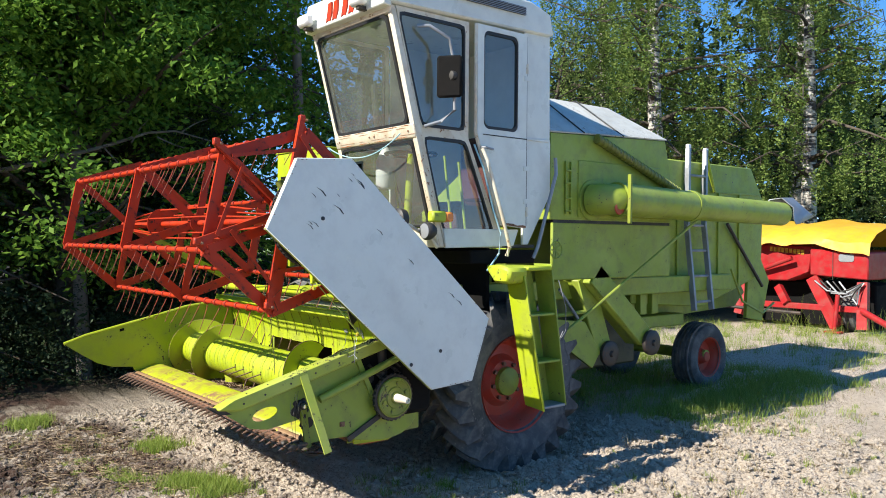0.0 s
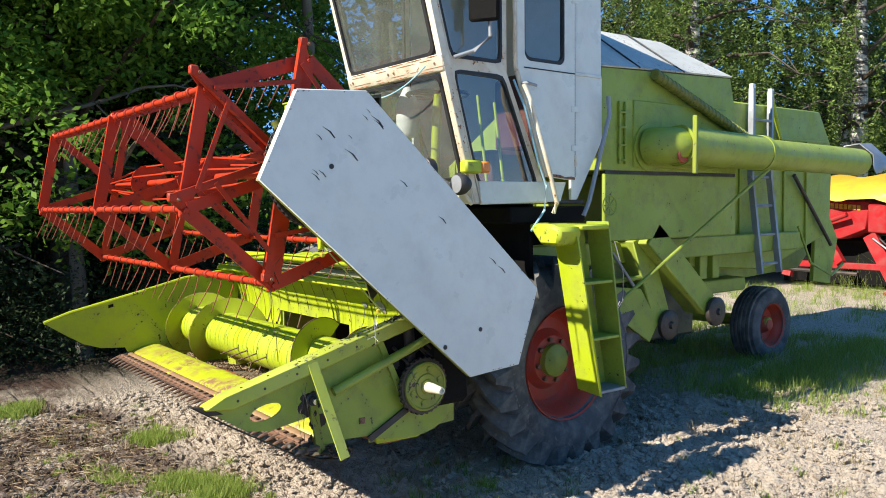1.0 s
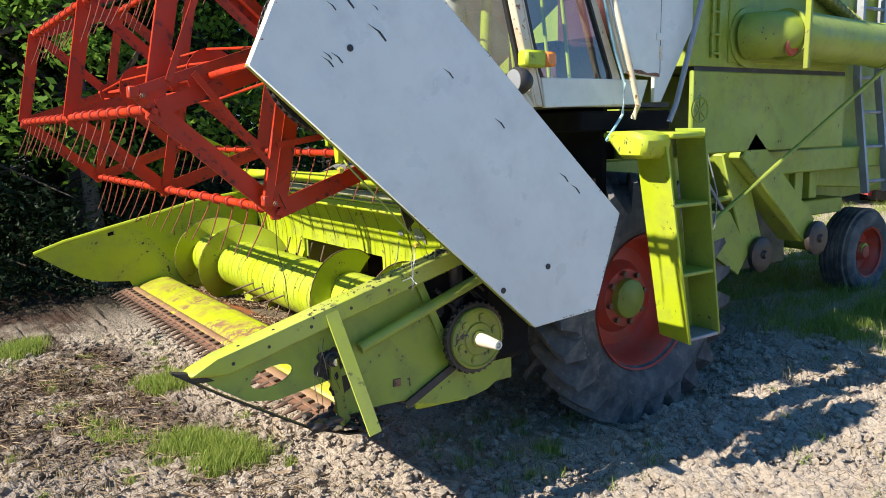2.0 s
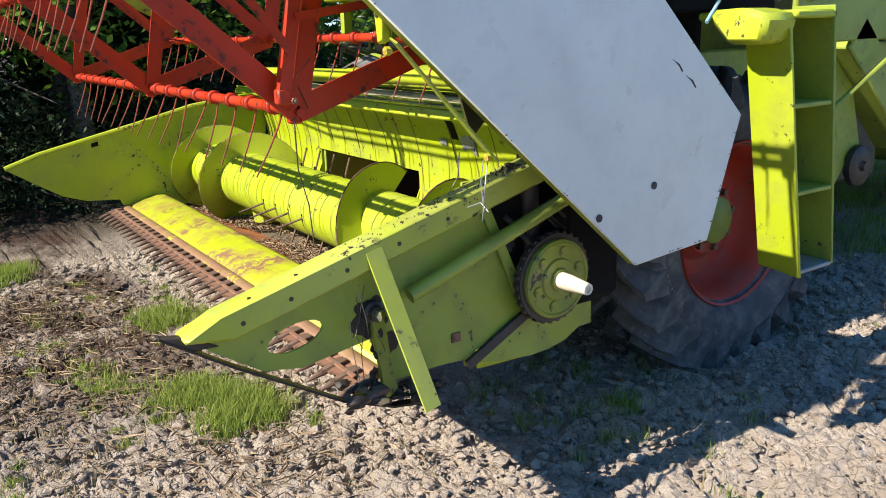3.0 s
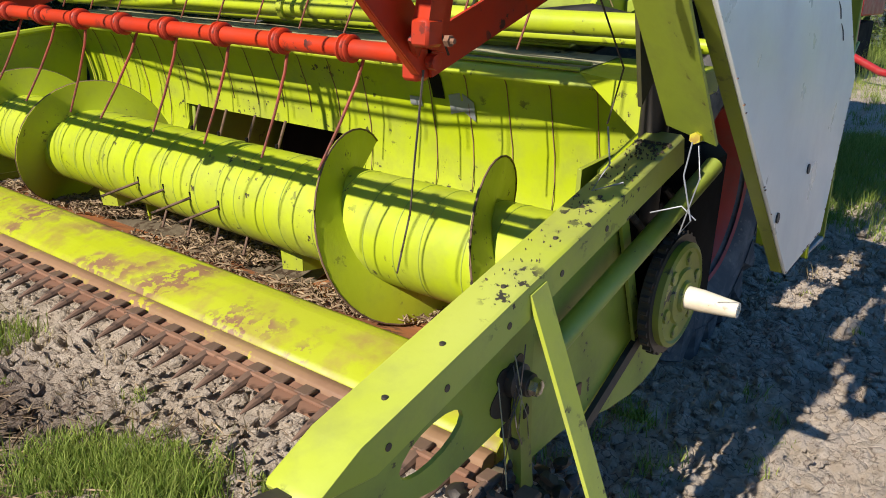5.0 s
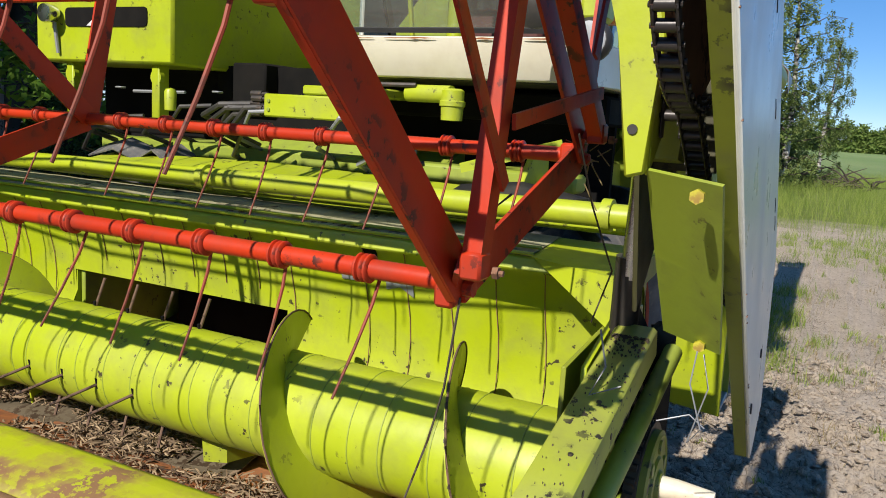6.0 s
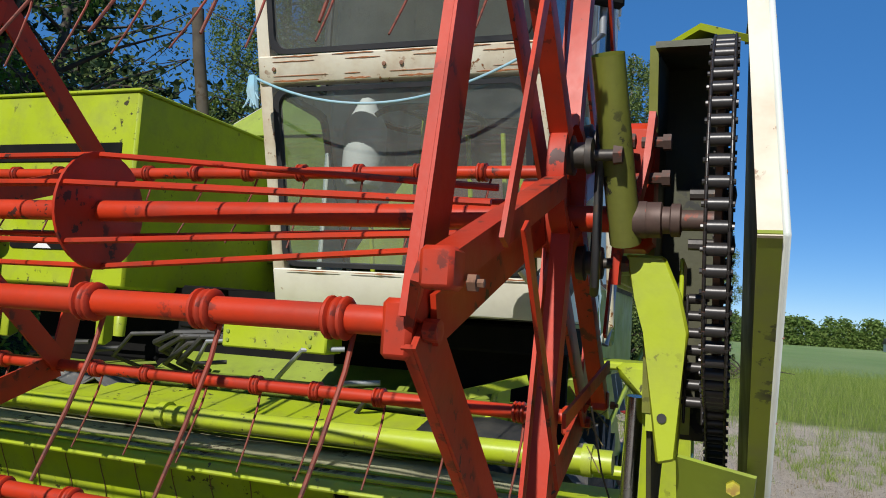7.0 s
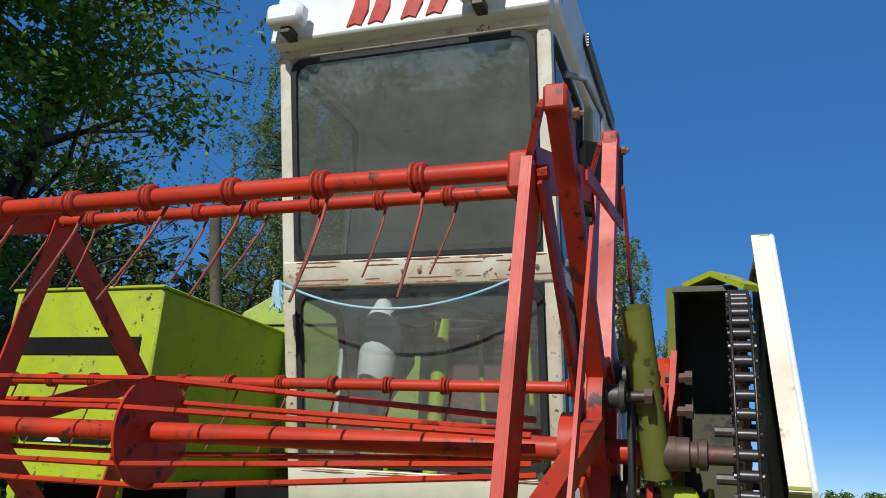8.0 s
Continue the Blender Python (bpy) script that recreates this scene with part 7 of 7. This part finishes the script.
bare_branches()
long_branch = rail([(-4.2, -2.45, 2.50), (-3.95, -2.12, 2.59), (-3.9, -1.90, 2.68), (-3.9, -1.60, 2.76), (-3.9, -1.30, 2.87), (-3.9, -0.91, 3.03), (-3.9, -0.58, 3.08), (-3.85, -0.15, 2.99)], [0.028, 0.026, 0.024, 0.022, 0.019, 0.016, 0.012, 0.006], 8)
for q, (dy, dz) in enumerate(((0.25, 0.22), (-0.15, -0.35), (0.3, -0.28), (0.2, 0.3), (0.35, -0.12), (0.3, 0.18))):
    y0 = -2.0 + 0.3 * q
    z0 = 2.63 + 0.09 * q
    rail([(-3.9, y0, z0), (-3.88, y0 + dy * 0.5, z0 + dz * 0.6), (-3.85, y0 + dy, z0 + dz)], [0.010, 0.007, 0.003], 5, bm=long_branch)
tagged(part("dead_branch", long_branch, GREY_BARK), "long bent bare branch reaching out of the wood", "branch", "dead branches")


def far_wood(name, pts, height, seed, mat, label, clumps=26, leaf=0.4):
    """A distant line of trees as one mass of leaf clumps."""
    rnd = np.random.RandomState(seed)
    cs = []
    for x, y in pts:
        h = height * rnd.uniform(0.6, 1.2)
        w = h * 0.34
        for k in range(clumps):
            f = rnd.uniform(0.05, 1)
            r = w * (1 - f ** 1.6) * 0.9 + 0.1
            a = rnd.uniform(0, math.tau)
            cs.append((x + math.cos(a) * r, y + math.sin(a) * r, h * f))
    v, f = leaf_cloud(cs, 60 if leaf < 0.5 else 26, height * (0.055 if leaf < 0.5 else 0.11), min(height * 0.05, 0.4) if leaf < 0.5 else leaf, rnd)
    me = bpy.data.meshes.new(name)
    me.from_pydata([tuple(p) for p in v], [], [tuple(q) for q in f])
    me.materials.append(mat)
    return tagged(new(name, me), label, "wood", kind="stuff")


far_wood("far_wood", [(x, 190 + 12 * math.sin(x * 0.05)) for x in np.arange(-40, 190, 1.5)], 5.8, 31, LEAF_BIRCH, "far line of trees across the field", 40, 0.75)
far_wood("wood_behind", [(-12.5 - 2.5 * abs(math.sin(k * 1.7)), -14 + k * 1.1) for k in range(18)], 12.0, 33, LEAF_DARK, "dark mass of trees deeper in the wood")
# dark needle colour chosen to imitate shaded gaps between the birches
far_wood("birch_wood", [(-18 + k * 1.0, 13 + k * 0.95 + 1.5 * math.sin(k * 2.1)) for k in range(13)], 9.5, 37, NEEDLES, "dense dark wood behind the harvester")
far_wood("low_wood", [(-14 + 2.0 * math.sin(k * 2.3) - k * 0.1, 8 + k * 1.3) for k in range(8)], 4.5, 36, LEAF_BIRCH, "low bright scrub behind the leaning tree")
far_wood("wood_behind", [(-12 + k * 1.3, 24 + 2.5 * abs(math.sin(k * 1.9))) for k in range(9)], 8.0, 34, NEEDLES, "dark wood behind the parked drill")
far_wood("back_wood", [(x, -46 + 4 * math.sin(x * 0.2)) for x in np.arange(-60, 40, 2.2)], 17.0, 32, NEEDLES, "dark spruce wood across the yard")


# grass, dry stems and clods on the yard
def blades(name, spots, mat, label, rnd, h, per):
    vs, fs, b = [], [], 0
    for x, y, s in spots:
        for k in range(per):
            px, py = x + rnd.normal(0, 0.06 * s), y + rnd.normal(0, 0.06 * s)
            z = ground_z(px, py) - 0.01
            a, hh, w = rnd.uniform(0, math.tau), h * s * rnd.uniform(0.35, 1.25), 0.0023
            lx, ly = rnd.normal(0, 0.35) * hh, rnd.normal(0, 0.35) * hh
            ca, sa = math.cos(a) * w, math.sin(a) * w
            vs += [(px - ca, py - sa, z), (px + ca, py + sa, z), (px + lx * 0.4 + ca * 0.7, py + ly * 0.4 + sa * 0.7, z + hh * 0.6), (px + lx * 0.4 - ca * 0.7, py + ly * 0.4 - sa * 0.7, z + hh * 0.6), (px + lx, py + ly, z + hh)]
            fs += [(b, b + 1, b + 2, b + 3), (b + 3, b + 2, b + 4)]
            b += 5
    me = bpy.data.meshes.new(name)
    me.from_pydata(vs, [], fs)
    me.materials.append(mat)
    return tagged(new(name, me), label, "grass", kind="stuff")


def grow():
    rnd = np.random.RandomState(41)
    spots = [(0.60 + rnd.normal(0, 0.09), -1.98 + rnd.normal(0, 0.06), rnd.uniform(0.55, 0.85)) for _ in range(60)]
    spots += [(0.34 + rnd.normal(0, 0.10), -2.10 + rnd.normal(0, 0.06), rnd.uniform(0.45, 0.75)) for _ in range(40)]
    spots += [(-0.67 + rnd.normal(0, 0.09), -1.93 + rnd.normal(0, 0.07), rnd.uniform(0.5, 0.75)) for _ in range(40)]
    spots += [(0.02 + rnd.normal(0, 0.12), -2.36 + rnd.normal(0, 0.07), rnd.uniform(0.25, 0.5)) for _ in range(22)]
    spots += [(-2.07 + rnd.normal(0, 0.12), -2.54 + rnd.normal(0, 0.08), 0.8) for _ in range(30)]
    spots += [(rnd.uniform(-1.8, 1.2), rnd.uniform(-3.0, -1.7), rnd.uniform(0.2, 0.4)) for _ in range(60)]
    blades("grass", spots, GRASS, "tufts of fresh green grass on the soil", rnd, 0.105, 62)
    spots = [(1.55 + rnd.normal(0, 0.3), -0.9 + rnd.normal(0, 0.25), rnd.uniform(0.3, 0.6)) for _ in range(34)]
    spots += [(rnd.uniform(-1.2, 1.3), rnd.uniform(1.7, 4.8), rnd.uniform(0.6, 1.1)) for _ in range(600)]
    spots += [(1.1 + abs(rnd.normal(0, 0.42)), rnd.uniform(1.9, 4.8), rnd.uniform(0.5, 1.1)) for _ in range(380)]
    spots += [(rnd.uniform(-3.5, 6), rnd.uniform(5.5, 9.0), rnd.uniform(0.5, 1.2)) for _ in range(600)]
    spots += [(rnd.uniform(1.0, 3.5), rnd.uniform(-1.2, 4.0), rnd.uniform(0.2, 0.5)) for _ in range(70)]
    blades("sparse_grass", spots, GRASS, "thin grass growing round the machine", rnd, 0.13, 26)
    spots = [(rnd.uniform(-2, 8), rnd.uniform(9, 34), rnd.uniform(1.2, 2.4)) for _ in range(2600)]
    blades("tall_grass", spots, GRASS, "tall grass on the verge", rnd, 0.22, 14)
    spots = [(rnd.uniform(-2.2, 1.4), rnd.uniform(-3.4, -1.6), rnd.uniform(0.3, 0.7)) for _ in range(260)] + [(rnd.uniform(0.8, 3.6), rnd.uniform(-1, 6), rnd.uniform(0.3, 0.8)) for _ in range(200)]
    blades("dry_grass", spots, DRY_GRASS, "dry straw and stems lying on the soil", rnd, 0.10, 10)


grow()


def clods():
    rnd = np.random.RandomState(51)
    bm = bmesh.new()
    ico = bmesh.ops.create_icosphere(bm, subdivisions=1, radius=1)["verts"]
    base = [tuple(v.co) for v in ico]
    tri = [tuple(v.index for v in f.verts) for f in bm.faces]
    bm.free()
    vs, fs, b = [], [], 0
    for k in range(24000):
        x, y = rnd.uniform(-2.2, 3.4), rnd.uniform(-3.6, 2.6)
        s = 0.004 + 0.026 * rnd.random() ** 3.2
        q = rnd.uniform(0.6, 1.4, 3) * s
        j = rnd.uniform(0.6, 1.3, len(base))
        a = rnd.uniform(0, math.tau)
        ca, sa = math.cos(a), math.sin(a)
        z = ground_z(x, y) + 0.004
        for (px, py, pz), jj in zip(base, j):
            ux, uy = px * q[0] * jj, py * q[1] * jj
            vs.append((x + ux * ca - uy * sa, y + ux * sa + uy * ca, z + pz * q[2] * 0.7 * jj))
        fs += [tuple(i + b for i in t) for t in tri]
        b += len(base)
    me = bpy.data.meshes.new("clods")
    me.from_pydata(vs, [], fs)
    me.materials.append(SOIL)
    tagged(new("clods", me), "loose pale soil clods and small stones", "clods", kind="stuff")


clods()


def litter():
    rnd = np.random.RandomState(77)
    vs, fs, b = [], [], 0
    for k in range(2600):
        if k % 3:
            x, y = rnd.uniform(-1.7, 0.3), rnd.uniform(-2.9, -2.0)
        else:
            x, y = 1.0 + rnd.normal(0, 0.5), -2.15 + rnd.normal(0, 0.25)
        a, ln_, w = rnd.uniform(0, math.tau), rnd.uniform(0.02, 0.11), rnd.uniform(0.001, 0.0025)
        z = ground_z(x, y) + rnd.uniform(0.004, 0.02)
        dx, dy, dz = math.cos(a) * ln_ / 2, math.sin(a) * ln_ / 2, rnd.uniform(-0.01, 0.012)
        nx, ny = -math.sin(a) * w, math.cos(a) * w
        vs += [(x - dx - nx, y - dy - ny, z - dz), (x + dx - nx, y + dy - ny, z + dz), (x + dx + nx, y + dy + ny, z + dz), (x - dx + nx, y - dy + ny, z - dz), (x, y, z + w * 2 + 0.001)]
        fs += [(b, b + 1, b + 4), (b + 1, b + 2, b + 4), (b + 2, b + 3, b + 4), (b + 3, b, b + 4)]
        b += 5
    me = bpy.data.meshes.new("straw_litter")
    me.from_pydata(vs, [], fs)
    me.materials.append(BROWN_STRAW)
    tagged(new("straw_litter", me), "brown straw and twigs littering the soil", "straw", kind="stuff")


litter()


def trough_chaff():
    rnd = np.random.RandomState(88)
    vs, fs, b = [], [], 0
    for k in range(5200):
        x, y = rnd.uniform(-1.0, 1.25), -1.48 + rnd.normal(0, 0.10)
        if y < -1.70 or y > -1.25 or noise.noise(Vector((x * 2.2, y * 5, 4))) < -0.15:
            continue
        a, ln_, w = rnd.uniform(0, math.tau), rnd.uniform(0.008, 0.05), rnd.uniform(0.001, 0.0028)
        z = 0.625 + 0.10 * max(0.0, -1.5 - y) + rnd.uniform(0.0, 0.018)
        dx, dy, dz = math.cos(a) * ln_ / 2, math.sin(a) * ln_ / 2, rnd.uniform(-0.008, 0.010)
        nx, ny = -math.sin(a) * w, math.cos(a) * w
        vs += [(x - dx - nx, y - dy - ny, z - dz), (x + dx - nx, y + dy - ny, z + dz), (x + dx + nx, y + dy + ny, z + dz), (x - dx + nx, y - dy + ny, z - dz), (x, y, z + w * 2 + 0.001)]
        fs += [(b, b + 1, b + 4), (b + 1, b + 2, b + 4), (b + 2, b + 3, b + 4), (b + 3, b, b + 4)]
        b += 5
    me = bpy.data.meshes.new("chaff_litter")
    me.from_pydata(vs, [], fs)
    me.materials.append(BROWN_STRAW)
    tagged(new("chaff_litter", me), "dark rotten chaff and straw bits in the header trough", "chaff", kind="stuff")


trough_chaff()


# ---- brushwood and far houses ----
def brush_pile():
    p = thing("brushwood_pile", (1.9, 23.0, 0.2), "heap of cut branches at the field edge", "brushwood")
    rr = random.Random(9)
    for k in range(46):
        a = Vector((1.9 + rr.uniform(-1.3, 1.3), 23 + rr.uniform(-0.7, 0.7), 0.25 + rr.uniform(0, 0.35)))
        d = Vector((rr.uniform(-1, 1), rr.uniform(-0.4, 0.4), rr.uniform(0.0, 0.55)))
        part("branch", rail([a, a + d * 0.5 + Vector((0, 0, 0.08)), a + d], [0.03, 0.022, 0.008], 5), BARK, p)


brush_pile()


def far_house(x, y, w, h, mat):
    s = thing("farm_house", (x, y, 0), "small far farm house beyond the field", "house")
    part("wall", box(x - w / 2, x + w / 2, y - 3, y + 3, 0, h, 0.02), mat, s)
    part("roof", prism([(y - 3.3, h), (y + 3.3, h), (y, h + 1.2)], "x", x - w / 2 - 0.3, x + w / 2 + 0.3, 0.02), STEEL, s)


far_house(34, 178, 6, 1.6, PLASTIC_WHITE)
far_house(48, 178, 4, 2.6, SEED_RED)
far_house(64, 178, 8, 1.5, PLASTIC_WHITE)
